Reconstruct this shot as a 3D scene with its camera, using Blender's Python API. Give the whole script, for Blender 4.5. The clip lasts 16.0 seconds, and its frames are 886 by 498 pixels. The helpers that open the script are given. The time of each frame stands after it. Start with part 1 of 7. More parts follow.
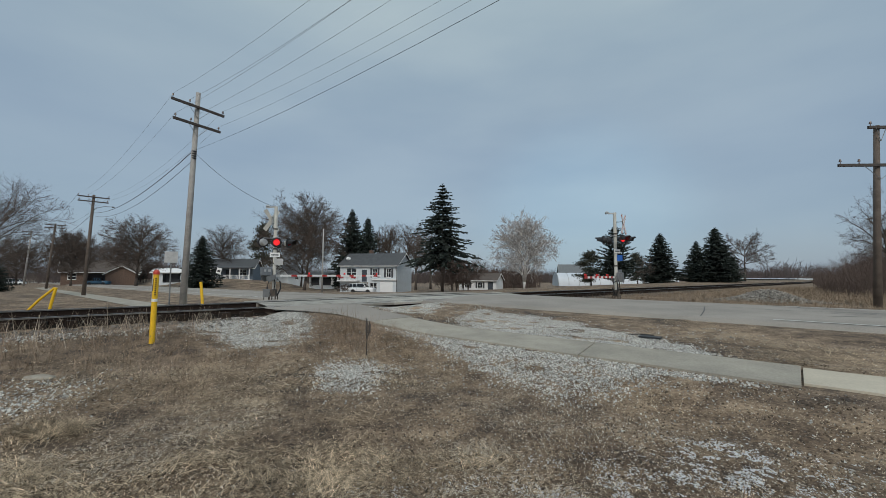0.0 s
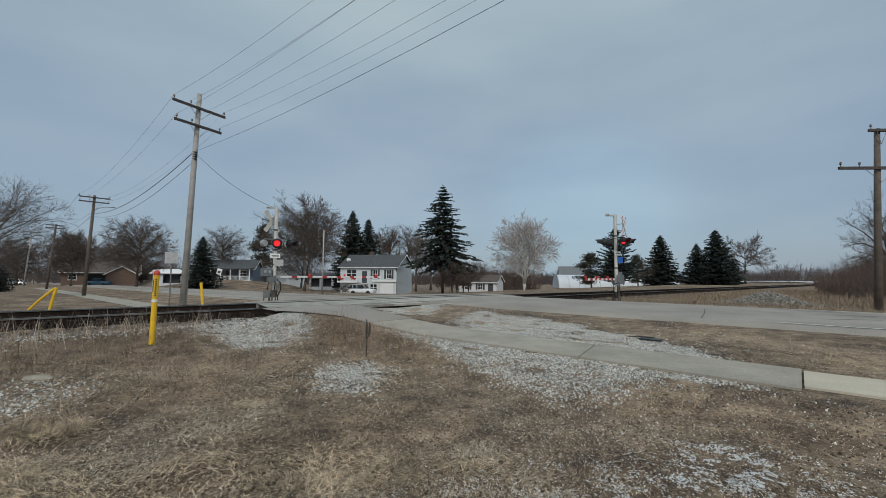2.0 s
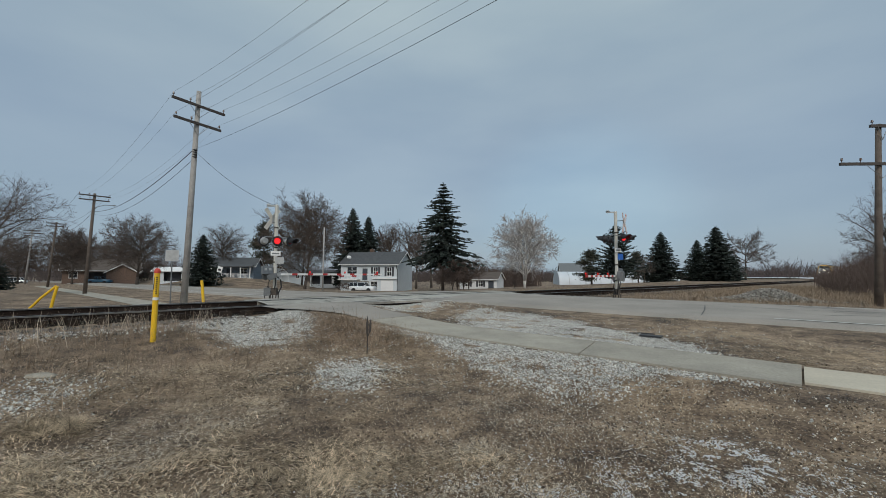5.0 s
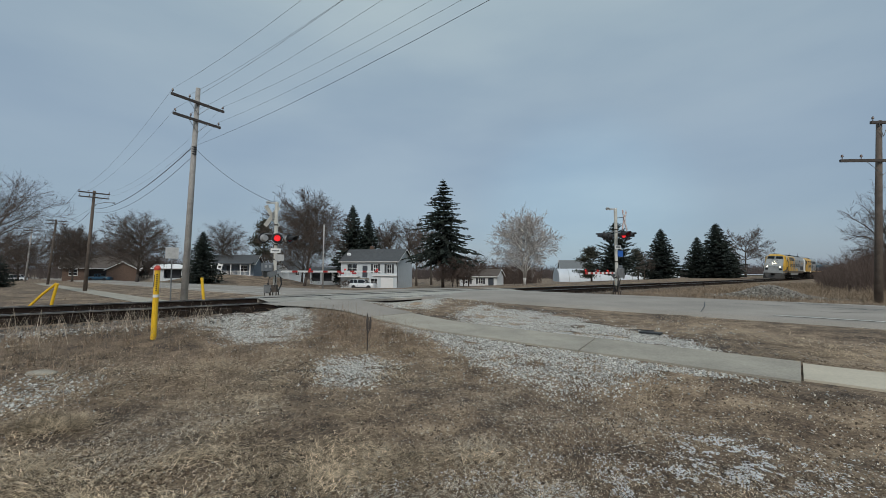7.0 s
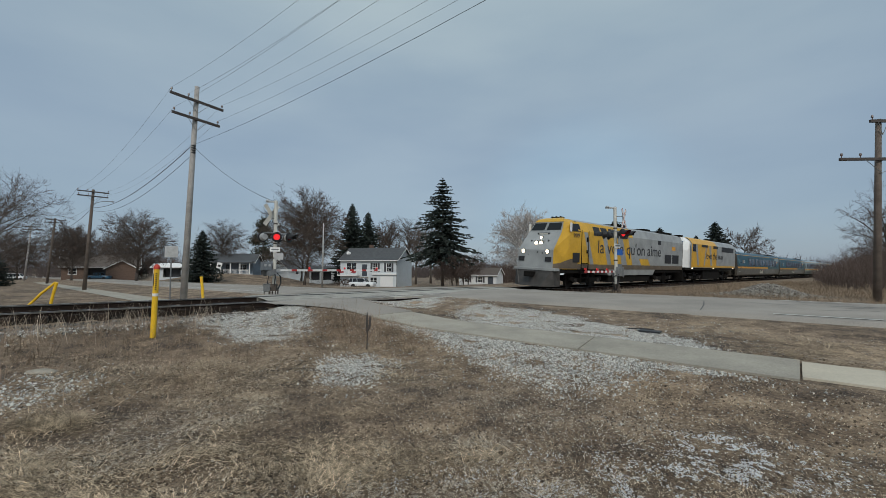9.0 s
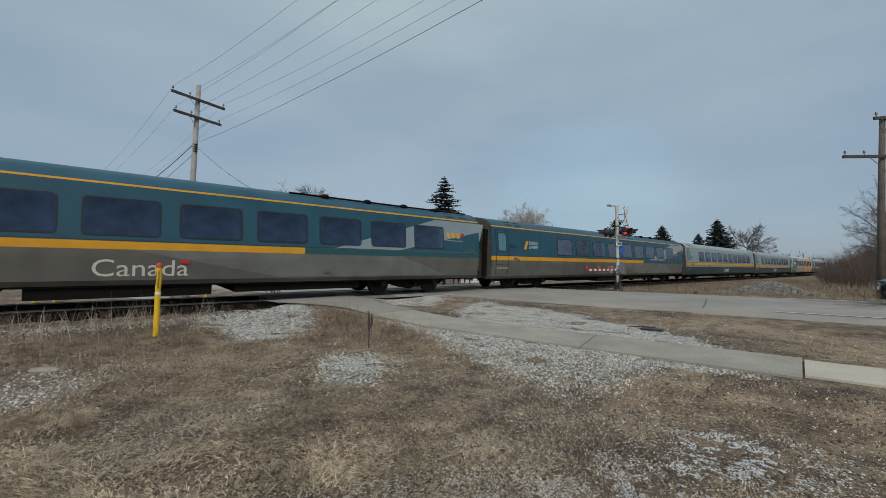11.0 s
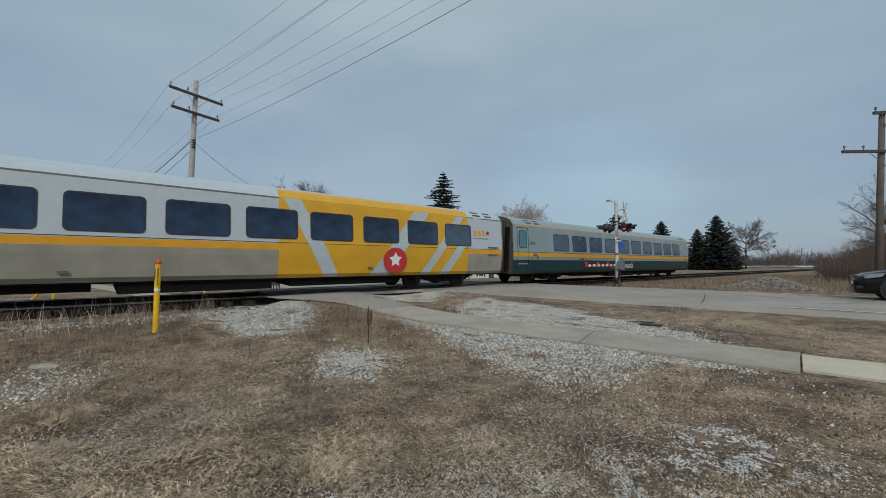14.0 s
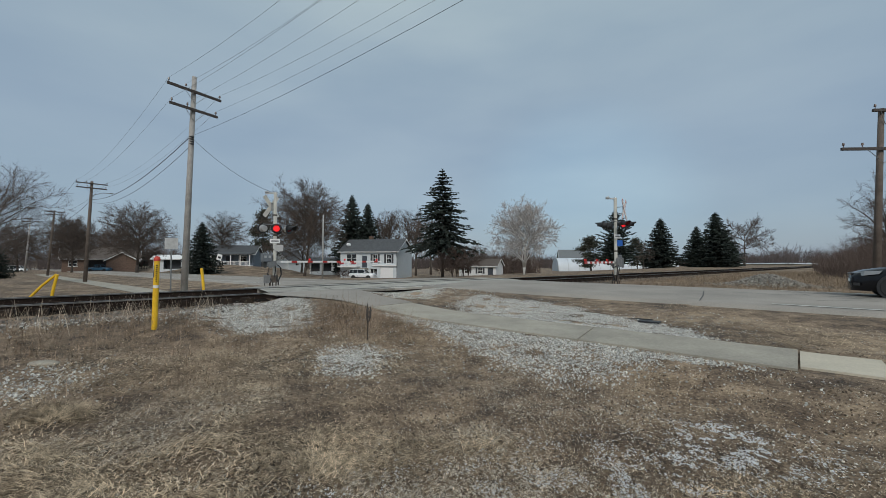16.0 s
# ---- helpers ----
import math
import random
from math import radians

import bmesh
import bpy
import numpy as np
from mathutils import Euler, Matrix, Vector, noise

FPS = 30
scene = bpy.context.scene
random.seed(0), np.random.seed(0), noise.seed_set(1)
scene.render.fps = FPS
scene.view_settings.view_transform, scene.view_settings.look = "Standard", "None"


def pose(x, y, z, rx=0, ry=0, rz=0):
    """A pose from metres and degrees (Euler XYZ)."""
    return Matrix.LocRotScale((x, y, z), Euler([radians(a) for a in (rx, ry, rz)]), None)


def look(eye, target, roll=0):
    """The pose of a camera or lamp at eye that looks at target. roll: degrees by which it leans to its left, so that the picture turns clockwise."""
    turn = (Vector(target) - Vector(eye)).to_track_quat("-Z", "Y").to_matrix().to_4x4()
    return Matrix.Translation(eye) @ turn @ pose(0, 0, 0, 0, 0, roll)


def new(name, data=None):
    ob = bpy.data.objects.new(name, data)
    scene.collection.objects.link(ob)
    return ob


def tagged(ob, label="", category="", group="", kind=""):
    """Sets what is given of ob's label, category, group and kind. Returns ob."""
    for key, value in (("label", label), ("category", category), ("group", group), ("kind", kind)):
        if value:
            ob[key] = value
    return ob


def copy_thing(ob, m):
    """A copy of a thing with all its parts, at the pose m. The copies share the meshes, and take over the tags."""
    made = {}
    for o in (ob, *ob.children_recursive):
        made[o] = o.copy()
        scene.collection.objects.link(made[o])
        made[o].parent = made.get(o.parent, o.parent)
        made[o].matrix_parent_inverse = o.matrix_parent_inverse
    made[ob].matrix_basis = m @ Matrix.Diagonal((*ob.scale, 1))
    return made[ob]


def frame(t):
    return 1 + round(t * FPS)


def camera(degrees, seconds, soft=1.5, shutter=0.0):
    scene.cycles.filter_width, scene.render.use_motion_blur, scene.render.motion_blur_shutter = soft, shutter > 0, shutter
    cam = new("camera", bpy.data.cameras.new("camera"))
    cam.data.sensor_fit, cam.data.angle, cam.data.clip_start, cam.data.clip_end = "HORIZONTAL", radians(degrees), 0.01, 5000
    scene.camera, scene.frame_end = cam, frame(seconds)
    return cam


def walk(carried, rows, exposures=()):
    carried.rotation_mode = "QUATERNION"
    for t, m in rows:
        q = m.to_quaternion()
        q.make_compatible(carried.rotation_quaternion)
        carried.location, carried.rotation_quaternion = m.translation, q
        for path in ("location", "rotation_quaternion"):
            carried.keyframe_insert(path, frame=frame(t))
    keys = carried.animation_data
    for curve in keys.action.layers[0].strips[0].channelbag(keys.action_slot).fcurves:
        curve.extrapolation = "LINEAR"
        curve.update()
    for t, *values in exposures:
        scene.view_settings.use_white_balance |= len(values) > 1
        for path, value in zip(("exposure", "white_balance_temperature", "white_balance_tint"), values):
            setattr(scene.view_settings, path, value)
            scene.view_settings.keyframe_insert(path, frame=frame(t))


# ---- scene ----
cam = camera(95.67, 16.0, soft=0.6)
EYE_Z = 1.042
TURNS = [(0.0, 93.603, -0.277, -0.017), (0.5, 93.665, -0.343, -0.009), (1.0, 93.742, -0.382, -0.009),
         (1.5, 93.727, -0.471, 0.022), (2.0, 93.823, -0.465, 0.013), (2.5, 93.758, -0.32, -0.016),
         (3.0, 93.761, -0.466, -0.027), (3.5, 93.755, -0.511, -0.023), (4.0, 93.616, -0.392, -0.007),
         (6.5, 93.188, -0.289, 0.088), (7.0, 93.005, -0.271, 0.064), (7.5, 92.899, -0.22, 0.076),
         (8.0, 92.87, -0.188, -0.023), (8.5, 92.857, -0.174, -0.04), (9.0, 92.821, -0.242, 0.001),
         (11.5, 92.492, -0.187, 0.254), (12.0, 92.404, -0.224, 0.254), (12.5, 92.288, -0.217, 0.29),
         (13.0, 92.192, -0.218, 0.281), (13.5, 92.048, -0.154, 0.184), (14.0, 91.978, -0.073, 0.124),
         (14.5, 91.895, -0.033, 0.117), (15.0, 91.774, 0.065, 0.146), (15.5, 91.72, 0.083, 0.07),
         (16.0, 91.561, -0.108, 0.001)]
walk(cam, [(t, pose(0, 0, EYE_Z, rx, ry, rz)) for t, rx, ry, rz in TURNS])

# ---- sky, sun and exposure ----
scene.view_settings.exposure = 0.0
SUN_EL, SUN_AZ = radians(40), radians(180)   # azimuth clockwise from +y
world = bpy.data.worlds.new("overcast_sky")
scene.world = world
world.use_nodes = True
wt = world.node_tree
wt.nodes.clear()
w_out = wt.nodes.new("ShaderNodeOutputWorld")
w_sky = wt.nodes.new("ShaderNodeTexSky")
w_sky.sky_type, w_sky.sun_disc = "NISHITA", False
w_sky.sun_elevation, w_sky.sun_rotation = SUN_EL, SUN_AZ
w_bg = wt.nodes.new("ShaderNodeBackground")
w_bg.inputs["Strength"].default_value = 0.10
w_cloud = wt.nodes.new("ShaderNodeBackground")
w_cloud.inputs["Strength"].default_value = 1.0
w_mix = wt.nodes.new("ShaderNodeMixShader")
w_tc = wt.nodes.new("ShaderNodeTexCoord")
w_map = wt.nodes.new("ShaderNodeMapping")
w_map.inputs["Scale"].default_value = (1.0, 1.0, 3.2)
w_noise = wt.nodes.new("ShaderNodeTexNoise")
w_noise.inputs["Scale"].default_value, w_noise.inputs["Detail"].default_value = 1.7, 5.0
w_noise.inputs["Roughness"].default_value = 0.45
w_ramp = wt.nodes.new("ShaderNodeValToRGB")
w_ramp.color_ramp.elements[0].position, w_ramp.color_ramp.elements[0].color = 0.30, (0.80, 0.84, 0.90, 1)
w_ramp.color_ramp.elements[1].position, w_ramp.color_ramp.elements[1].color = 0.70, (1.16, 1.12, 1.07, 1)
w_band = wt.nodes.new("ShaderNodeValToRGB")   # the deck's own tone, from the horizon upwards
w_band.color_ramp.elements[0].position, w_band.color_ramp.elements[0].color = 0.0, (0.305, 0.378, 0.452, 1)
w_band.color_ramp.elements[1].position, w_band.color_ramp.elements[1].color = 0.55, (0.315, 0.395, 0.435, 1)
for p_, c_ in ((0.10, (0.268, 0.356, 0.446, 1)), (0.28, (0.262, 0.344, 0.428, 1))):
    w_band.color_ramp.elements.new(p_).color = c_
w_gap = wt.nodes.new("ShaderNodeVectorMath")  # a thinner, bluer stretch of cloud low over the fields
w_gap.operation = "DOT_PRODUCT"
w_gap.inputs[1].default_value = (0.33, 0.938, 0.10)
w_gapr = wt.nodes.new("ShaderNodeMapRange")
w_gapr.interpolation_type = "SMOOTHSTEP"
w_gapr.inputs["From Min"].default_value, w_gapr.inputs["From Max"].default_value = 0.955, 1.0
w_gapr.inputs["To Max"].default_value = 0.55
w_blue = wt.nodes.new("ShaderNodeMix")
w_blue.data_type = "RGBA"
w_blue.inputs["B"].default_value = (0.31, 0.455, 0.57, 1)
w_tint = wt.nodes.new("ShaderNodeMix")
w_tint.data_type, w_tint.blend_type = "RGBA", "MULTIPLY"
w_tint.inputs["Factor"].default_value = 1.0
w_sep = wt.nodes.new("ShaderNodeSeparateXYZ")
w_up = wt.nodes.new("ShaderNodeMapRange")    # a thicker, brighter cloud deck overhead
w_up.inputs["From Min"].default_value, w_up.inputs["From Max"].default_value = 0.0, 1.0
w_up.inputs["To Min"].default_value, w_up.inputs["To Max"].default_value = 1.02, 1.55
wt.links.new(w_tc.outputs["Generated"], w_map.inputs["Vector"])
wt.links.new(w_map.outputs["Vector"], w_noise.inputs["Vector"])
wt.links.new(w_noise.outputs["Fac"], w_ramp.inputs["Fac"])
wt.links.new(w_tc.outputs["Generated"], w_sep.inputs["Vector"])
wt.links.new(w_sep.outputs["Z"], w_up.inputs["Value"])
wt.links.new(w_sep.outputs["Z"], w_band.inputs["Fac"])
wt.links.new(w_tc.outputs["Generated"], w_gap.inputs[0])
wt.links.new(w_gap.outputs["Value"], w_gapr.inputs["Value"])
wt.links.new(w_gapr.outputs["Result"], w_blue.inputs["Factor"])
wt.links.new(w_band.outputs["Color"], w_blue.inputs["A"])
wt.links.new(w_blue.outputs["Result"], w_tint.inputs["A"])
wt.links.new(w_ramp.outputs["Color"], w_tint.inputs["B"])
wt.links.new(w_tint.outputs["Result"], w_cloud.inputs["Color"])
wt.links.new(w_up.outputs["Result"], w_cloud.inputs["Strength"])
wt.links.new(w_sky.outputs["Color"], w_bg.inputs["Color"])
w_mix.inputs["Fac"].default_value = 0.85
wt.links.new(w_bg.outputs["Background"], w_mix.inputs[1])
wt.links.new(w_cloud.outputs["Background"], w_mix.inputs[2])
wt.links.new(w_mix.outputs["Shader"], w_out.inputs["Surface"])
sun = new("sun", bpy.data.lights.new("sun", "SUN"))
sun.data.energy, sun.data.angle, sun.data.color = 1.65, radians(20), (1.0, 0.95, 0.88)
sun_dir = Vector((math.sin(SUN_AZ) * math.cos(SUN_EL), math.cos(SUN_AZ) * math.cos(SUN_EL), math.sin(SUN_EL)))
sun.matrix_world = look(sun_dir * 50, (0, 0, 0))


# ---- materials ----
def mat(name, color, rough=0.7, metal=0.0, vary=0.25, scale=6.0, fine=60.0, bump=0.0, second=None, island=0.0, per_object=0.0,
        emit=0.0, coat=0.0, trans=0.0, spread=0.5, spec=0.5):
    """A surface with variation at two scales, and relief."""
    m = bpy.data.materials.new(name)
    m.use_nodes = True
    nt = m.node_tree
    b = nt.nodes["Principled BSDF"]
    b.inputs["Roughness"].default_value, b.inputs["Metallic"].default_value = rough, metal
    b.inputs["Specular IOR Level"].default_value = spec
    b.inputs["Coat Weight"].default_value, b.inputs["Transmission Weight"].default_value = coat, trans
    tc = nt.nodes.new("ShaderNodeTexCoord")
    big, small = nt.nodes.new("ShaderNodeTexNoise"), nt.nodes.new("ShaderNodeTexNoise")
    for n_, s_, d_ in ((big, scale, 4.0), (small, fine, 3.0)):
        n_.inputs["Scale"].default_value, n_.inputs["Detail"].default_value = s_, d_
        nt.links.new(tc.outputs["Object"], n_.inputs["Vector"])
    add = nt.nodes.new("ShaderNodeMath")
    add.operation = "MULTIPLY_ADD"
    add.inputs[1].default_value = 0.45
    nt.links.new(small.outputs["Fac"], add.inputs[0])
    half = nt.nodes.new("ShaderNodeMath")
    half.operation = "MULTIPLY"
    half.inputs[1].default_value = 0.55
    nt.links.new(big.outputs["Fac"], half.inputs[0])
    nt.links.new(half.outputs[0], add.inputs[2])
    ramp = nt.nodes.new("ShaderNodeValToRGB")
    low = [c * (1 - vary) for c in color] if second is None else list(second)
    high = [min(1, c * (1 + vary)) for c in color] if second is None else list(color)
    ramp.color_ramp.elements[0].position, ramp.color_ramp.elements[0].color = 0.5 - 0.3 * spread, (*low, 1)
    ramp.color_ramp.elements[1].position, ramp.color_ramp.elements[1].color = 0.5 + 0.3 * spread, (*high, 1)
    nt.links.new(add.outputs[0], ramp.inputs["Fac"])
    last = ramp.outputs["Color"]
    for amount, kind in ((island, "island"), (per_object, "object")):
        if amount:
            if kind == "island":
                rnd = nt.nodes.new("ShaderNodeNewGeometry").outputs["Random Per Island"]
            else:
                rnd = nt.nodes.new("ShaderNodeObjectInfo").outputs["Random"]
            rng = nt.nodes.new("ShaderNodeMapRange")
            rng.inputs["To Min"].default_value, rng.inputs["To Max"].default_value = 1 - amount, 1 + amount
            nt.links.new(rnd, rng.inputs["Value"])
            mul = nt.nodes.new("ShaderNodeVectorMath")
            mul.operation = "SCALE"
            nt.links.new(last, mul.inputs[0])
            nt.links.new(rng.outputs["Result"], mul.inputs["Scale"])
            last = mul.outputs["Vector"]
    nt.links.new(last, b.inputs["Base Color"])
    if emit:
        b.inputs["Emission Color"].default_value = (*color, 1)
        b.inputs["Emission Strength"].default_value = emit
    if bump:
        bp = nt.nodes.new("ShaderNodeBump")
        bp.inputs["Strength"].default_value, bp.inputs["Distance"].default_value = min(1, bump), 0.02
        nt.links.new(add.outputs[0], bp.inputs["Height"])
        nt.links.new(bp.outputs["Normal"], b.inputs["Normal"])
    return m


def soil_material():
    """Dark soil under matted thatch, patchy at three scales."""
    m = bpy.data.materials.new("dry_soil_and_thatch")
    m.use_nodes = True
    nt = m.node_tree
    b = nt.nodes["Principled BSDF"]
    b.inputs["Roughness"].default_value = 0.95
    tc = nt.nodes.new("ShaderNodeTexCoord")
    total = None
    for sc, wgt in ((0.5, 0.30), (3.2, 0.30), (26.0, 0.25), (90.0, 0.15)):
        n_ = nt.nodes.new("ShaderNodeTexNoise")
        n_.inputs["Scale"].default_value, n_.inputs["Detail"].default_value = sc, 4.0
        nt.links.new(tc.outputs["Object"], n_.inputs["Vector"])
        k = nt.nodes.new("ShaderNodeMath")
        k.operation = "MULTIPLY_ADD"
        k.inputs[1].default_value = wgt
        nt.links.new(n_.outputs["Fac"], k.inputs[0])
        if total:
            nt.links.new(total, k.inputs[2])
        else:
            k.inputs[2].default_value = 0.0
        total = k.outputs[0]
    ramp = nt.nodes.new("ShaderNodeValToRGB")
    ramp.color_ramp.elements[0].position, ramp.color_ramp.elements[0].color = 0.40, (0.034, 0.024, 0.017, 1)
    ramp.color_ramp.elements[1].position, ramp.color_ramp.elements[1].color = 0.60, (0.40, 0.30, 0.20, 1)
    ramp.color_ramp.elements.new(0.49).color = (0.165, 0.115, 0.076, 1)
    nt.links.new(total, ramp.inputs["Fac"])
    nt.links.new(ramp.outputs["Color"], b.inputs["Base Color"])
    bp = nt.nodes.new("ShaderNodeBump")
    bp.inputs["Strength"].default_value, bp.inputs["Distance"].default_value = 1.0, 0.06
    nt.links.new(total, bp.inputs["Height"])
    nt.links.new(bp.outputs["Normal"], b.inputs["Normal"])
    return m


M = {}
M["asphalt"] = mat("worn_pale_asphalt", (0.30, 0.27, 0.235), 0.95, vary=0.22, scale=0.5, fine=40, bump=0.3)
M["soil"] = soil_material()
M["asphalt_dark"] = mat("dark_asphalt", (0.10, 0.095, 0.09), 0.9, vary=0.3, scale=0.8, fine=40, bump=0.4)
M["tar"] = mat("crack_sealing_tar", (0.035, 0.035, 0.037), 0.6, vary=0.3)
M["concrete"] = mat("weathered_concrete", (0.335, 0.305, 0.25), 0.9, vary=0.22, scale=1.4, fine=35, bump=0.3, per_object=0.05)
M["concrete_new"] = mat("newer_pale_concrete", (0.50, 0.445, 0.35), 0.9, vary=0.12, scale=1.4, fine=35, bump=0.2, per_object=0.03)
M["panel"] = mat("tyre-worn_crossing_concrete", (0.34, 0.32, 0.28), 0.9, vary=0.35, scale=2.0, fine=30, bump=0.3, per_object=0.2)
M["line"] = mat("worn_road_paint", (0.62, 0.61, 0.57), 0.8, vary=0.25, scale=3)
M["pebble"] = mat("brown_grey_pebbles", (0.43, 0.395, 0.34), 0.95, vary=0.25, scale=9, fine=50, island=0.75)
M["crumb"] = mat("crumbled_soil", (0.13, 0.094, 0.064), 0.95, vary=0.3, scale=5, fine=60, island=0.6)
M["stone"] = mat("crushed_limestone", (0.45, 0.445, 0.415), 0.95, vary=0.25, scale=9, fine=50, island=0.6)
M["ballast"] = mat("grimy_ballast_stone", (0.15, 0.138, 0.125), 1.0, spec=0.1, vary=0.3, scale=9, fine=50, island=0.55)
M["heap"] = mat("grey_brown_heap_stone", (0.27, 0.25, 0.22), 0.95, vary=0.25, scale=9, fine=50, island=0.5)
M["snow"] = mat("old_granular_snow", (0.60, 0.61, 0.62), 0.8, vary=0.08, bump=0.3, island=0.15)
M["litter"] = mat("brown_leaf_litter", (0.175, 0.125, 0.08), 0.95, vary=0.5, scale=2, island=0.8)
M["straw"] = mat("dry_straw_grass", (0.45, 0.35, 0.24), 0.95, vary=0.55, scale=1.8, fine=9, island=0.75, spec=0.2)
M["bleached"] = mat("bleached_dead_grass", (0.52, 0.45, 0.36), 0.95, vary=0.2, scale=2, island=0.35)
M["chaff"] = mat("broken_dead_grass", (0.48, 0.40, 0.30), 0.95, vary=0.4, scale=2, island=0.85, spec=0.2)
M["weed"] = mat("dry_brown_weeds", (0.275, 0.20, 0.14), 0.9, vary=0.3, scale=2, island=0.45)
M["stem"] = mat("pale_dead_stems", (0.42, 0.35, 0.27), 0.9, vary=0.3, scale=2, island=0.4)
M["reed"] = mat("pale_dry_reeds", (0.25, 0.185, 0.125), 0.9, vary=0.3, scale=2, island=0.4)
M["rail_top"] = mat("polished_rail_steel", (0.34, 0.32, 0.30), 0.4, 1.0, vary=0.15)
# near-black bed, much darker than the loose ballast stones
M["bed"] = mat("dark_track_bed", (0.022, 0.018, 0.015), 1.0, spec=0.05, vary=0.4, scale=3, fine=25, bump=0.8)
M["rail"] = mat("rusty_rail_steel", (0.024, 0.017, 0.014), 1.0, vary=0.35, scale=5, bump=0.2, spec=0.1)
M["tie"] = mat("creosoted_timber", (0.032, 0.024, 0.019), 1.0, spec=0.15, vary=0.4, scale=4, fine=30, bump=0.5, per_object=0.25)
M["pole"] = mat("weathered_pole_timber", (0.12, 0.095, 0.078), 0.9, vary=0.35, scale=3, fine=40, bump=0.4)
M["pole_pale"] = mat("grey_pole_timber", (0.33, 0.315, 0.295), 0.85, vary=0.25, scale=3, fine=40, bump=0.3)
M["arm_wood"] = mat("dark_crossarm_timber", (0.065, 0.055, 0.05), 0.9, vary=0.3, bump=0.2)
M["wire"] = mat("cable_sheath", (0.045, 0.047, 0.05), 0.6, vary=0.1)
M["wire_pale"] = mat("aluminium_cable", (0.16, 0.165, 0.175), 0.6, vary=0.1)
M["porcelain"] = mat("brown_porcelain", (0.10, 0.06, 0.045), 0.3)
M["yellow"] = mat("safety_yellow_paint", (0.78, 0.47, 0.02), 0.45, vary=0.12, scale=8)
M["redcap"] = mat("red_cap_plastic", (0.50, 0.05, 0.03), 0.5)
M["black"] = mat("black_paint", (0.018, 0.018, 0.02), 0.55, vary=0.2)
M["alu"] = mat("weathered_aluminium", (0.46, 0.46, 0.45), 0.5, 0.6, vary=0.15)
M["galv"] = mat("galvanised_steel", (0.21, 0.215, 0.215), 0.55, 0.5, vary=0.2, scale=8)
M["pedestal"] = mat("rusted_cast_iron", (0.085, 0.07, 0.058), 0.8, 0.2, vary=0.35, scale=7, bump=0.2)
M["cream"] = mat("weathered_cream_paint", (0.56, 0.545, 0.49), 0.6, vary=0.18, scale=3)
M["white"] = mat("white_paint", (0.74, 0.74, 0.72), 0.6, vary=0.06)
M["redpaint"] = mat("red_reflective_sheet", (0.42, 0.035, 0.03), 0.5)
M["lamp_red"] = mat("lit_red_lens", (1.0, 0.025, 0.03), 0.2, emit=0.85)
M["lamp_off"] = mat("unlit_red_lens", (0.10, 0.012, 0.012), 0.15)
M["lamp_dim"] = mat("glowing_gate_lens", (0.8, 0.03, 0.03), 0.2, emit=0.35)
M["slate"] = mat("slate_grey_enamel", (0.15, 0.165, 0.18), 0.55, vary=0.2, scale=6)
M["blue_sign"] = mat("blue_sign_sheet", (0.02, 0.12, 0.45), 0.5)
M["bark"] = mat("grey_brown_bark", (0.08, 0.065, 0.055), 0.95, vary=0.3, scale=3, bump=0.4)
M["twig"] = mat("winter_twigs", (0.088, 0.068, 0.057), 0.95, vary=0.25, scale=1, island=0.25)
M["twig_red"] = mat("reddish_brush_twigs", (0.088, 0.064, 0.054), 0.95, vary=0.25, scale=1, island=0.35)
M["birch"] = mat("pale_birch_bark", (0.60, 0.575, 0.54), 0.85, vary=0.25, scale=4)
M["birch_twig"] = mat("pale_birch_twigs", (0.36, 0.335, 0.315), 0.9, vary=0.2, island=0.25)
M["needle"] = mat("dark_spruce_needles", (0.019, 0.028, 0.022), 0.85, vary=0.35, scale=2, island=0.5)
M["needle_olive"] = mat("olive_pine_needles", (0.05, 0.05, 0.033), 0.8, vary=0.35, scale=2, island=0.5)
M["far_wood"] = mat("distant_winter_wood", (0.085, 0.068, 0.064), 1.0, vary=0.3, scale=0.1, fine=1.2, island=0.3)


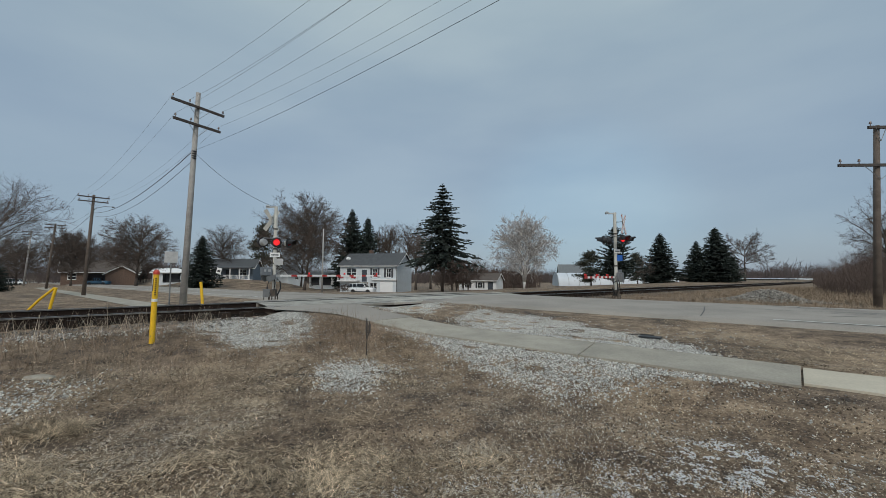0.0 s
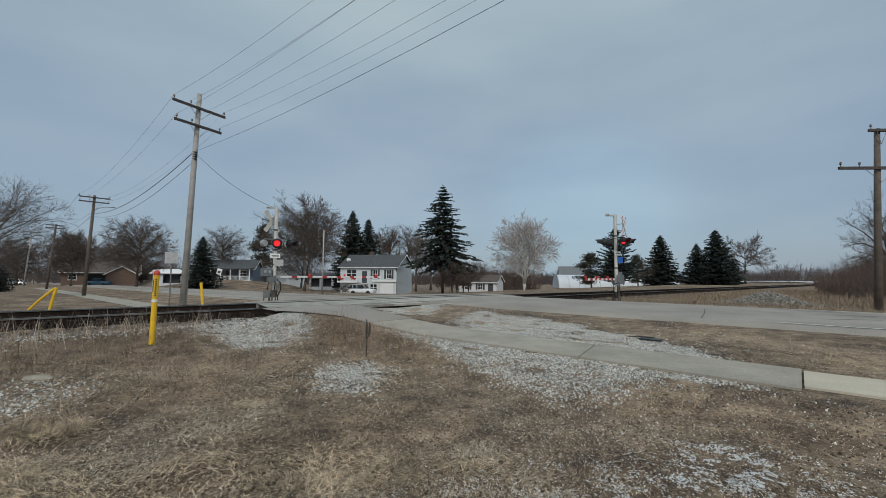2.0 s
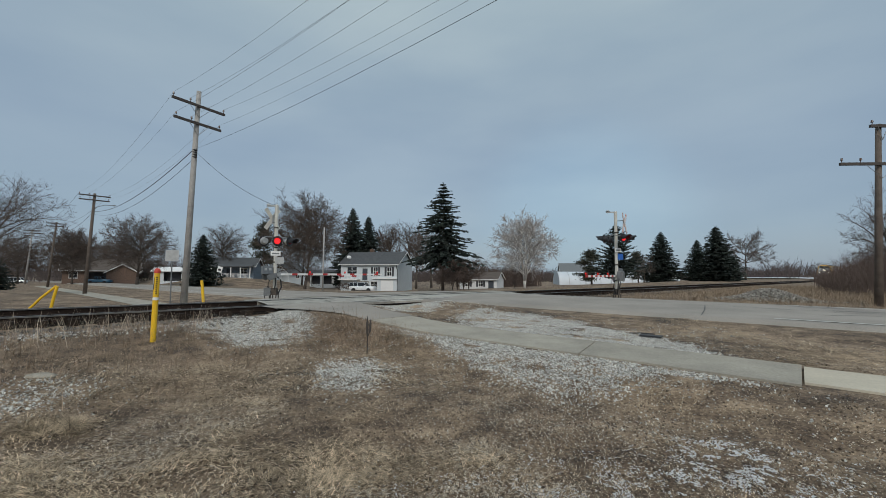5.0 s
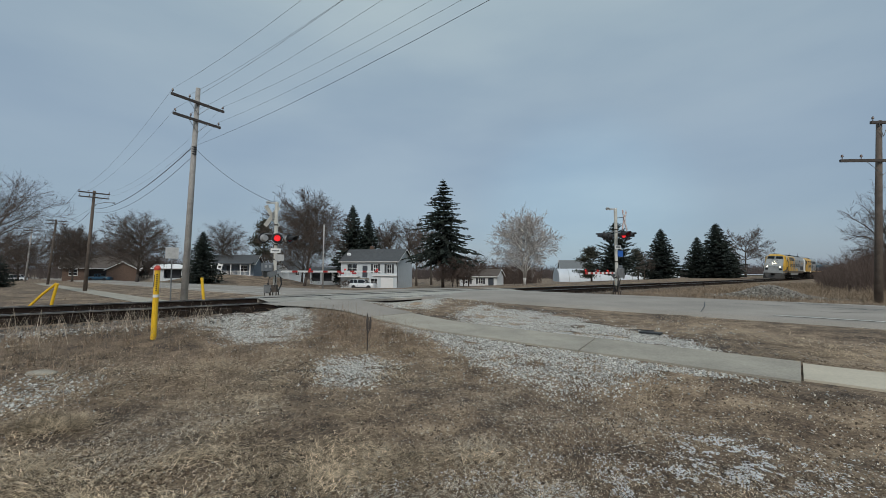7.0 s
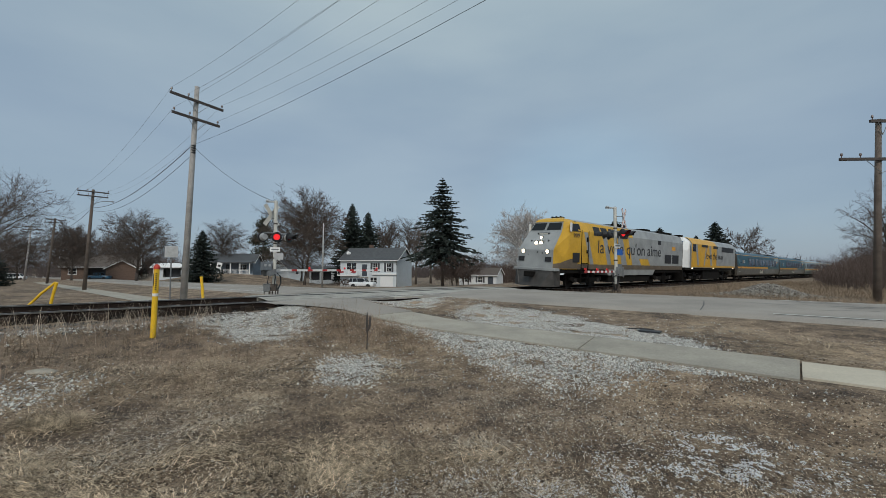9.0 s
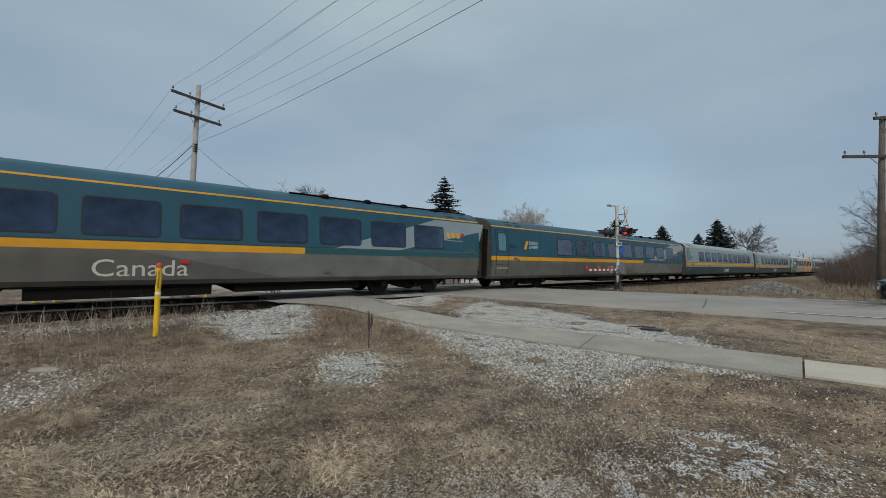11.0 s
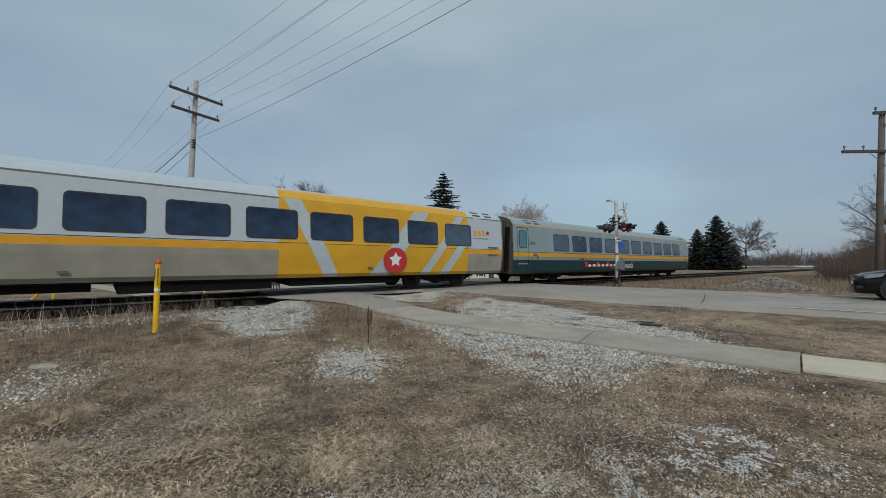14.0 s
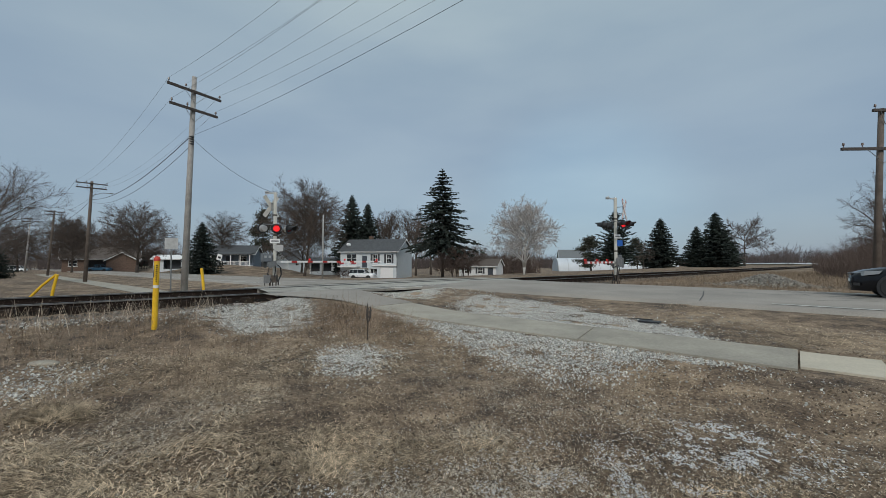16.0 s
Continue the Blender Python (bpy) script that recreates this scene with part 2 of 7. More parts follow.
# ---- mesh helpers ----
class Shape:
    """Vertices and faces of one part."""

    def __init__(self):
        self.v, self.f, self.pieces = [], [], []

    def add(self, verts, faces, m=None):
        k = len(self.v)
        self.v += [tuple(m @ Vector(p)) for p in verts] if m else [tuple(p) for p in verts]
        self.f += [tuple(i + k for i in f) for f in faces]
        return self

    def box(self, x0, y0, z0, x1, y1, z1, m=None):
        vs = [(x, y, z) for x in (x0, x1) for y in (y0, y1) for z in (z0, z1)]
        return self.add(vs, [(0, 1, 3, 2), (4, 6, 7, 5), (0, 4, 5, 1), (2, 3, 7, 6), (0, 2, 6, 4), (1, 5, 7, 3)], m)

    def tube(self, pts, radii, sides=8, caps=True, m=None):
        pts = [Vector(p) for p in pts]
        if not hasattr(radii, "__len__"):
            radii = [radii] * len(pts)
        vs, fs = [], []
        for i, p in enumerate(pts):
            t = (pts[min(i + 1, len(pts) - 1)] - pts[max(i - 1, 0)])
            t = t.normalized() if t.length > 1e-9 else Vector((0, 0, 1))
            u = t.cross(Vector((0, 0, 1)) if abs(t.z) < 0.9 else Vector((1, 0, 0))).normalized()
            w = t.cross(u)
            for k in range(sides):
                a = 2 * math.pi * k / sides
                vs.append(p + (u * math.cos(a) + w * math.sin(a)) * radii[i])
        for i in range(len(pts) - 1):
            for k in range(sides):
                a, b = i * sides + k, i * sides + (k + 1) % sides
                fs.append((a, a + sides, b + sides, b))
        if caps:
            fs.append(tuple(range(sides)))
            fs.append(tuple(range((len(pts) - 1) * sides, len(pts) * sides))[::-1])
        return self.add(vs, fs, m)

    def prism(self, outline, axis, lo, hi, m=None):
        """An outline of 2D points drawn out along an axis from lo to hi."""
        put = {"x": lambda p, h: (h, p[0], p[1]), "y": lambda p, h: (p[0], h, p[1]), "z": lambda p, h: (p[0], p[1], h)}[axis]
        k = len(outline)
        vs = [put(p, lo) for p in outline] + [put(p, hi) for p in outline]
        fs = [tuple(range(k))[::-1], tuple(range(k, 2 * k))]
        fs += [(i, (i + 1) % k, k + (i + 1) % k, k + i) for i in range(k)]
        return self.add(vs, fs, m)

    def grid(self, rows):
        """A sheet through rows of points."""
        k, n_ = len(self.v), len(rows[0])
        for row in rows:
            self.v += [tuple(p) for p in row]
        for i in range(len(rows) - 1):
            self.f += [(k + i * n_ + j, k + i * n_ + j + 1, k + (i + 1) * n_ + j + 1, k + (i + 1) * n_ + j) for j in range(n_ - 1)]
        return self

    def ball(self, c, r, seg=10, rings=6, sz=1.0):
        rows = []
        for i in range(rings + 1):
            a = math.pi * i / rings
            rows.append([(c[0] + r * math.sin(a) * math.cos(2 * math.pi * j / seg), c[1] + r * math.sin(a) * math.sin(2 * math.pi * j / seg),
                          c[2] + r * math.cos(a) * sz) for j in range(seg + 1)])
        return self.grid(rows)


def separate(shape):
    """The same shape as one piece for each connected body."""
    up = list(range(len(shape.v)))

    def root(i):
        while up[i] != i:
            up[i] = up[up[i]]
            i = up[i]
        return i
    for f in shape.f:
        for i in f[1:]:
            up[root(i)] = root(f[0])
    out = Shape()
    got = {}
    for f in shape.f:
        got.setdefault(root(f[0]), []).append(f)
    for faces in got.values():
        ids = sorted({i for f in faces for i in f})
        where = {i: k for k, i in enumerate(ids)}
        out.pieces.append(Shape().add([shape.v[i] for i in ids], [tuple(where[i] for i in f) for f in faces]))
    return out


def mesh_of(name, shape, material, smooth=False, fix=True):
    me = bpy.data.meshes.new(name)
    me.from_pydata([tuple(p) for p in shape.v], [], shape.f)
    me.materials.append(material)
    if fix and len(shape.f) < 30000:
        bm = bmesh.new()
        bm.from_mesh(me)
        bmesh.ops.recalc_face_normals(bm, faces=bm.faces)
        bm.to_mesh(me)
        bm.free()
    if smooth:
        me.shade_smooth()
    me.update()
    return me


def part(name, shape, material, parent=None, label="", bevel=0.0, smooth=False, at=None, fix=True):
    if shape.pieces:
        return [part(name, s, material, parent, label, bevel, smooth, at, fix) for s in shape.pieces][0]
    ob = new(name, mesh_of(name, shape, material, smooth, fix))
    if parent:
        ob.parent = parent
    if at is not None:
        ob.matrix_basis = at
    if label:
        ob["label"] = label
    if bevel:
        b = ob.modifiers.new("edge", "BEVEL")
        b.width, b.segments, b.limit_method = bevel, 2, "ANGLE"
    return ob


def thing(name, m, label, category, group="", kind=""):
    e = new(name)
    e.empty_display_size = 0.3
    e.matrix_basis = m
    return tagged(e, label, category, group, kind)


def rounded(x0, z0, x1, z1, r, n_=4):
    pts = []
    for cx, cz, a0 in ((x1 - r, z1 - r, 0), (x0 + r, z1 - r, 90), (x0 + r, z0 + r, 180), (x1 - r, z0 + r, 270)):
        pts += [(cx + r * math.cos(radians(a0 + 90 * i / n_)), cz + r * math.sin(radians(a0 + 90 * i / n_))) for i in range(n_ + 1)]
    return pts


# ---- plan: the track runs along TD through TB, the road along RD ----
TB, TD, TN = Vector((-9.553, 10.842, 0)), Vector((0.7503, 0.6611, 0)), Vector((0.6611, -0.7503, 0))
RD, RN = Vector((-0.7501, 0.6613, 0)), Vector((0.6613, 0.7501, 0))
CANT = radians(-2.93)
TRACK_TURN = math.degrees(math.atan2(TD.y, TD.x))
ROAD_TURN = math.degrees(math.atan2(RD.y, RD.x))
GRADE = -0.0027


def at_track(s, o, z=0.0):
    """The place s metres along the track and o metres from its middle towards the eye."""
    p = TB + TD * s + TN * (o * math.cos(CANT) - z * math.sin(CANT))
    return Vector((p.x, p.y, z * math.cos(CANT) + o * math.sin(CANT) + GRADE * s))


def at_road(a, b, z=0.0):
    p = RD * a + RN * b
    return Vector((p.x, p.y, z))


def step(x, lo, hi):
    t = np.clip((x - lo) / (hi - lo), 0, 1)
    return t * t * (3 - 2 * t)


def road_z(a):
    return -0.09 - 0.60 * step(a, 15, 29) - 0.012 * np.maximum(0, a - 29)


def land(x, y):
    """Height of the ground."""
    x, y = np.asarray(x, float), np.asarray(y, float)
    a, b = x * RD.x + y * RD.y, x * RN.x + y * RN.y
    dx, dy = x - TB.x, y - TB.y
    s, o = dx * TD.x + dy * TD.y, dx * TN.x + dy * TN.y
    near = -0.56 + 0.34 * step(b, 3.5, 12.5) + 0.26 * (1 - step(o, 2.4, 9.0))
    near = np.where(b > 20, -0.28 - 0.1 * step(b, 22, 40), near)
    down = 0.60 * step(a, 15, 29) + 0.012 * np.maximum(0, a - 29)
    far = -0.30 - down - 1.25 * step(b, 22, 48) * step(a, 20, 60) - 0.25 * step(13 - b, 0, 8) * step(-o, 4, 12)
    far = far + 2.2 * step(a, 68, 95) * step(b, 25, 36) * (1 - step(b, 44, 52))
    far = np.maximum(far, -6)
    z = np.where(o > 0, near, far)
    lift = 1 - step(np.abs(o), 1.6, 3.4)           # the track bed
    z = z * (1 - lift) + (-0.22 + GRADE * np.clip(s, -200, 250) - 0.05 * np.clip(o, -2, 2)) * lift
    deck = (1 - step(np.abs(s - 14.9), 3.4, 4.3)) * (1 - step(np.abs(o), 4.6, 7.5)) * step(o, 1.0, 1.6)
    z = z * (1 - deck) + np.maximum(z, -0.13) * deck
    wz = -0.30 + 0.27 * step(a, 6.0, 11.5)
    by = (1 - step(np.abs(b - 7.4), 1.1, 2.6)) * (1 - step(a, 11.5, 12.5))
    z = z * (1 - by) + (wz - 0.03) * by               # level with the footway
    on = 1 - step(np.abs(b - 16.5), 3.6, 5.5)      # under the road
    z = z * (1 - on) + (road_z(a) - 0.10) * on
    return z


def land_bumps(x, y):
    return (0.035 * math.sin(1.7 * x + 0.6 * y) * math.sin(1.3 * y - 0.4 * x) + 0.05 * noise.noise((x * 0.8, y * 0.8, 0.3))
            + 0.03 * noise.noise((x * 2.6, y * 2.6, 7.1)))


def ground_at(x, y):
    return float(land(x, y)) + (land_bumps(x, y) if near_zone(x, y) else 0.0)


def near_zone(x, y):
    b = x * RN.x + y * RN.y
    o = (x - TB.x) * TN.x + (y - TB.y) * TN.y
    return o > 3.2 and b < 12.5 and not (6.2 < b < 8.6)


def build_ground():
    angles = sorted({round(v, 3) for v in list(np.arange(-180, -58, 6)) + list(np.arange(-58, 58.1, 0.45)) + list(np.arange(64, 179, 6)) + [180.0]})
    radii = [0.0] + [0.7 * (2600 / 0.7) ** (i / 190) for i in range(191)]
    sh = Shape()
    rows = []
    for r_ in radii:
        row = []
        for g in angles:
            x, y = r_ * math.sin(radians(g)), r_ * math.cos(radians(g))
            row.append((x, y, ground_at(x, y) if r_ < 40 else float(land(x, y))))
        rows.append(row)
    sh.grid(rows)
    ob = part("ground", sh, M["soil"], smooth=True, fix=False)
    tagged(ob, "dry matted winter grass and bare brown soil", "ground", kind="structure")


def build_road():
    sh = Shape()
    al = [-160, -90, -60] + list(np.arange(-40, 40, 1.0)) + list(np.arange(40, 420, 6.0))
    prof = [(12.75, -0.12), (12.95, -0.015), (13.1, 0.0), (14.8, 0.03), (16.5, 0.05), (18.2, 0.03), (19.9, 0.0), (20.05, -0.015), (20.3, -0.12)]
    rows = []
    for a in al:
        rows.append([at_road(a, b + (0.06 * noise.noise((a * 0.7, i, 3)) if i in (0, 1, 2, 6, 7, 8) else 0), float(road_z(a)) + z) for i, (b, z) in enumerate(prof)])
    sh.grid(rows)
    tagged(part("road", sh, M["asphalt"], smooth=True), "pale worn two-lane asphalt road with sealed cracks", "road", kind="structure")
    for name, b0, dash in (("edge_line", 13.42, 0), ("edge_line", 19.6, 0), ("centre_line", 16.5, 1)):
        ln = Shape()
        for a in np.arange(-40, 150, 1.5):
            if -0.6 < a < 26 and name == "edge_line":
                continue
            if dash and (-1.0 < a < 26 or noise.noise((a * 0.35, b0, 5.0)) < -0.12):
                continue
            w = 0.06
            z = 0.012 + (0.05 if dash else 0.006)
            rows = [[at_road(a + t_, b0 + q, float(road_z(a + t_)) + z) for q in (-w, w)] for t_ in (0, 1.5 if not dash else 1.42)]
            ln.grid(rows)
        tagged(part(name, ln, M["line"]), "worn white painted line on the road", "road marking", kind="structure")
    rnd = random.Random(5)
    tar = Shape()
    for k in range(60):
        a, b = rnd.uniform(-12, 1), rnd.uniform(13.3, 19.6)
        pts, ang = [], rnd.uniform(0, 6.28)
        for i in range(rnd.randint(5, 11)):
            pts.append((a, b))
            ang += rnd.uniform(-0.8, 0.8)
            a, b = a + 0.28 * math.cos(ang), min(19.6, max(13.3, b + 0.28 * math.sin(ang)))
        for (a0, b0), (a1, b1) in zip(pts, pts[1:]):
            ux, uy = -(b1 - b0), a1 - a0
            l_ = math.hypot(ux, uy) or 1
            ux, uy = ux / l_ * 0.022, uy / l_ * 0.022
            zc = lambda a_, b_: float(road_z(a_)) + 0.008 + 0.05 * (1 - abs(b_ - 16.5) / 3.4)
            tar.grid([[at_road(a0 + ux, b0 + uy, zc(a0, b0)), at_road(a0 - ux, b0 - uy, zc(a0, b0))],
                      [at_road(a1 + ux, b1 + uy, zc(a1, b1)), at_road(a1 - ux, b1 - uy, zc(a1, b1))]])
    tar.grid([[at_road(2.05, 13.2, -0.078), at_road(2.075, 13.2, -0.078)], [at_road(2.2, 14.8, -0.048), at_road(2.225, 14.8, -0.048)], [at_road(2.45, 16.5, -0.028), at_road(2.47, 16.5, -0.028)]])
    tagged(part("crack_sealing", tar, M["tar"]), "black tar sealing on road cracks", "road marking", kind="structure")


def walk_z(a):
    """Height of the footway: it climbs to the crossing."""
    return -0.30 + 0.27 * float(step(a, 6.0, 11.5)) if a < 16 else -0.03 - 0.25 * float(step(a, 17.0, 24.0)) - 0.0175 * max(0, a - 20)


def build_footway():
    base = part("footway", Shape().grid([[at_road(a, b, walk_z(a) - 0.06) for b in (6.6, 7.4, 8.2)] for a in np.arange(-60, 12, 1.0)]), M["soil"])
    tagged(base, "narrow concrete footway beside the road", "pavement", kind="structure")
    edges = [-22.6, -19.2, -15.8, -12.4, -9.0, -5.4, -2.0, -0.85, 0.0, 2.95, 8.4]
    for i, (a0, a1) in enumerate(zip(edges, edges[1:])):
        sh = Shape()
        if a0 == -2.0:
            continue                                  # a broken slab is missing here
        cols = [6.67, 7.4, 8.13] if a0 >= 0 else [6.84, 7.4, 8.0]
        rows = []
        nn = max(3, int((a1 - a0) / 0.5))
        for k in range(nn + 1):
            a = a0 + 0.012 + (a1 - a0 - 0.024) * k / nn
            cut = 0.18 if (abs(a1 - 2.95) < 0.01 and k == nn) or (abs(a0 - 2.95) < 0.01 and k == 0) else 0.0
            rows.append([at_road(a + cut * (b - 7.4), b + (0.03 * noise.noise((a * 1.5, b, 2)) if b != 7.4 else 0), walk_z(a)) for b in cols])
        sh.grid(rows)
        for e in (0, -1):
            sh.grid([[r_[e] for r_ in rows], [Vector(r_[e]) - Vector((0, 0, 0.12)) for r_ in rows]])
        for rr in (rows[0], rows[-1]):
            sh.grid([rr, [Vector(p) - Vector((0, 0, 0.12)) for p in rr]])
        part("slab", sh, M["concrete_new"] if a1 <= 0.0 else M["concrete"], base, "newer pale slab" if a1 == 0.0 else "")
    # the asphalt ramp where the footway meets the track
    ramp = Shape().grid([[at_road(a, b + 0.05 * noise.noise((a, b, 1)), walk_z(a) + 0.004) for b in (6.6 - 0.9 * float(step(a, 9.4, 12)), 7.4, 8.2 + 0.6 * float(step(a, 9.8, 12)))]
                         for a in np.arange(8.4, 12.61, 0.3)])
    tagged(part("footway_ramp", ramp, M["asphalt"]), "asphalt ramp of the footway up to the rails", "pavement", kind="structure")
    path = Shape().grid([[at_road(a, b, float(land(*at_road(a, b).xy)) + 0.035) for b in (6.4, 7.2, 8.0)] for a in np.arange(17.0, 120, 1.0)])
    tagged(part("far_footway", path, M["concrete"]), "concrete footway on the far side of the track", "pavement", kind="structure")


def rail_profile():
    return [(-0.07, -0.172), (0.07, -0.172), (0.07, -0.16), (0.012, -0.14), (0.010, -0.045), (0.036, -0.035), (0.036, -0.006), (0.030, 0.0),
            (-0.030, 0.0), (-0.036, -0.006), (-0.036, -0.035), (-0.010, -0.045), (-0.012, -0.14), (-0.07, -0.16)]


def build_track():
    track = thing("railway_track", Matrix(), "single railway track, rusty rails on dark ties and grey ballast", "railway track", kind="structure")
    for o in (0.753, -0.753):
        sh, tp = Shape(), Shape()
        ss = list(np.arange(-120, 640, 8.0))
        pr = rail_profile()
        sh.grid([[at_track(s, o + y, z) for y, z in pr + pr[:1]] for s in ss])
        tp.grid([[at_track(s, o + y, 0.003) for y in (-0.031, 0.031)] for s in ss])
        tp.grid([[at_track(s, o + 0.0372, z) for z in (-0.004, -0.03)] for s in ss])
        rail = part("rail", sh, M["rail"], track)
        part("rail_head", tp, M["rail_top"], rail, "polished running surface")
    part("track_bed", Shape().grid([[at_track(s, o, z) for o, z in ((-2.3, -0.42), (-1.75, -0.24), (-0.8, -0.2), (0.0, -0.205), (0.8, -0.2), (1.75, -0.25), (2.5, -0.46))] for s in list(np.arange(-120, 4.3, 4.0)) + [4.4]]), M["bed"], track, "dark ballast bed")
    part("track_bed", Shape().grid([[at_track(s, o, z) for o, z in ((-2.3, -0.42), (-1.75, -0.24), (-0.8, -0.2), (0.0, -0.205), (0.8, -0.2), (1.75, -0.25), (2.5, -0.46))] for s in list(np.arange(17.8, 640, 6.0))]), M["bed"], track, "dark ballast bed")
    tie = Shape().box(-0.115, -1.3, -0.2, 0.115, 1.3, 0.0)
    me = mesh_of("tie", tie, M["tie"])
    rnd = random.Random(3)
    for s in np.arange(-12, 62, 0.56):
        if 4.2 < s < 18.0:
            continue
        ob = new("tie", me)
        ob.parent = track
        p = at_track(s, rnd.uniform(-0.04, 0.04), -0.178)
        ob.matrix_basis = Matrix.Translation(p) @ Matrix.Rotation(radians(TRACK_TURN + rnd.uniform(-1, 1)), 4, "Z") @ Matrix.Rotation(CANT, 4, "X")
    # planks and asphalt of the crossing between and beside the rails
    deck = thing("crossing_deck", Matrix(), "worn asphalt and plank deck of the level crossing", "crossing", kind="structure")
    for k in range(6):
        s0 = 4.5 + 2.3 * k
        pan = Shape()
        rows = [[at_track(s, o, z) for o, z in ((-0.64, -0.16), (-0.64, -0.012), (-0.2, -0.005), (0.2, -0.005), (0.64, -0.012), (0.64, -0.16))] for s in (s0, s0 + 0.75, s0 + 1.5, s0 + 2.27)]
        part("panel", pan.grid(rows), M["panel"], deck, "worn concrete crossing panel")
    for o0, o1 in ((-0.715, -0.645), (0.645, 0.715)):
        part("flangeway", Shape().grid([[at_track(s, o, -0.06) for o in (o0, o1)] for s in np.arange(4.5, 18.4, 0.6)]), M["black"], deck)
    for o0, o1, s0, s1 in ((0.80, 1.15, 4.6, 18.3), (-1.15, -0.80, 4.2, 18.3)):
        for k in range(6):
            w = (s1 - s0) / 6
            pl = Shape()
            cs = [at_track(s, o, z) for s in (s0 + k * w, s0 + (k + 1) * w - 0.03) for o in (o0, o1) for z in (-0.09, -0.006)]
            pl.add(cs, [(0, 1, 3, 2), (4, 6, 7, 5), (0, 4, 5, 1), (2, 3, 7, 6), (0, 2, 6, 4), (1, 5, 7, 3)])
            part("panel", pl, M["panel"], deck)
    # asphalt that meets the road on both sides, with crumbled outer edges
    for sgn, first in ((1, 10.6), (-1, 5.0)):
        rows = []
        for k, o in enumerate((1.17, 1.8, 2.5, 3.3, 4.2)):
            row = []
            for s in [first - 0.12] + list(np.arange(first, 18.6, 0.35)):
                p = at_track(s + (0.25 * noise.noise((o * 1.7, 0.4, 8)) if s < first + 0.2 else 0.0), sgn * o, 0.0)
                a = p.dot(RD)
                fade = min(1, k / 3)
                low = 0.16 if s < first else 0.0
                row.append((p.x, p.y, (-0.015 + CANT * sgn * o * 0.9) * (1 - fade) + (float(road_z(a)) + 0.004 * k) * fade + 0.004 - low - (0.10 if k == 4 else 0.0)))
            rows.append(row)
        part("approach", Shape().grid(rows), M["asphalt"], deck, "asphalt approach with a crumbled edge")


build_ground()
build_road()
build_footway()
build_track()


# ---- the train ----
M["coach_grey"] = mat("grey_coach_paint", (0.235, 0.30, 0.315), 0.38, vary=0.08, scale=1.2, coat=0.2)
M["coach_green"] = mat("dark_green_coach_paint", (0.006, 0.042, 0.049), 0.38, vary=0.25, scale=1.0, coat=0.12)
M["coach_orange"] = mat("orange_coach_paint", (0.70, 0.33, 0.02), 0.4, vary=0.1, scale=2)
M["coach_cream"] = mat("greenish_grey_stripe_paint", (0.24, 0.28, 0.25), 0.45, vary=0.12)
M["coach_blue"] = mat("teal_blue_coach_paint", (0.014, 0.074, 0.110), 0.48, vary=0.2, scale=1.2, coat=0.05)
M["coach_dirty"] = mat("road_grimed_grey_paint", (0.115, 0.108, 0.092), 0.6, vary=0.25, scale=1.5)
M["grimed_flash"] = mat("grimed_pale_flash", (0.155, 0.155, 0.14), 0.6, vary=0.25, scale=1.5)
M["coach_pale"] = mat("pale_grey_coach_paint", (0.44, 0.50, 0.53), 0.4, vary=0.06, coat=0.2)
M["coach_beige"] = mat("grimed_beige_paint", (0.29, 0.275, 0.225), 0.55, vary=0.2, scale=1.3)
M["coach_teal"] = mat("dark_teal_vinyl", (0.022, 0.09, 0.10), 0.4, vary=0.1)
M["via_yellow"] = mat("golden_yellow_vinyl", (0.65, 0.35, 0.022), 0.4, vary=0.1, scale=1.5)
M["loco_yellow"] = mat("golden_yellow_paint", (0.60, 0.345, 0.03), 0.45, vary=0.22, scale=1.2, fine=25)
M["loco_grey"] = mat("grey_loco_paint", (0.29, 0.30, 0.295), 0.45, vary=0.26, scale=1.2)
# grimy black; deep shade under the train is put into the colour too
M["loco_dark"] = mat("grimy_shaded_underframe", (0.010, 0.009, 0.008), 1.0, vary=0.4, scale=3, bump=0.3, spec=0.15)
M["door_glass"] = mat("pale_teal_door_glass", (0.085, 0.20, 0.235), 0.12, vary=0.15, spec=0.4)
M["vent_dark"] = mat("dark_roof_louvre", (0.035, 0.042, 0.044), 0.8, vary=0.3)
M["loco_grime"] = mat("brake_dust_brown", (0.135, 0.105, 0.075), 0.75, vary=0.3, scale=2)
M["loco_pilot"] = mat("sooty_worn_steel", (0.045, 0.041, 0.037), 0.6, vary=0.5, scale=2.5, fine=40, bump=0.3)
M["wheel"] = mat("grimy_wheel_steel", (0.022, 0.018, 0.016), 0.8, 0.2, vary=0.3)
# pane tint, with the blue of the reflected sky put into the colour
M["coach_glass"] = mat("tinted_glass_with_sky_blue", (0.020, 0.040, 0.080), 0.06, vary=0.5, scale=0.9, fine=3.0, trans=0.1, spec=0.33)
M["screen_glass"] = mat("dark_windscreen_glass", (0.012, 0.014, 0.016), 0.15, vary=0.1, spec=0.2)
M["gasket"] = mat("black_rubber_gasket", (0.018, 0.019, 0.021), 0.6, vary=0.1)
M["bellows"] = mat("gangway_rubber", (0.085, 0.075, 0.06), 0.8, vary=0.3)
M["letter_cream"] = mat("cream_lettering", (0.62, 0.60, 0.52), 0.5, vary=0.05)
M["letter_dark"] = mat("charcoal_lettering", (0.035, 0.036, 0.04), 0.5, vary=0.05)
M["letter_white"] = mat("white_lettering", (0.78, 0.78, 0.76), 0.5, vary=0.04)
M["letter_green"] = mat("mint_lettering", (0.22, 0.55, 0.42), 0.5, vary=0.04)
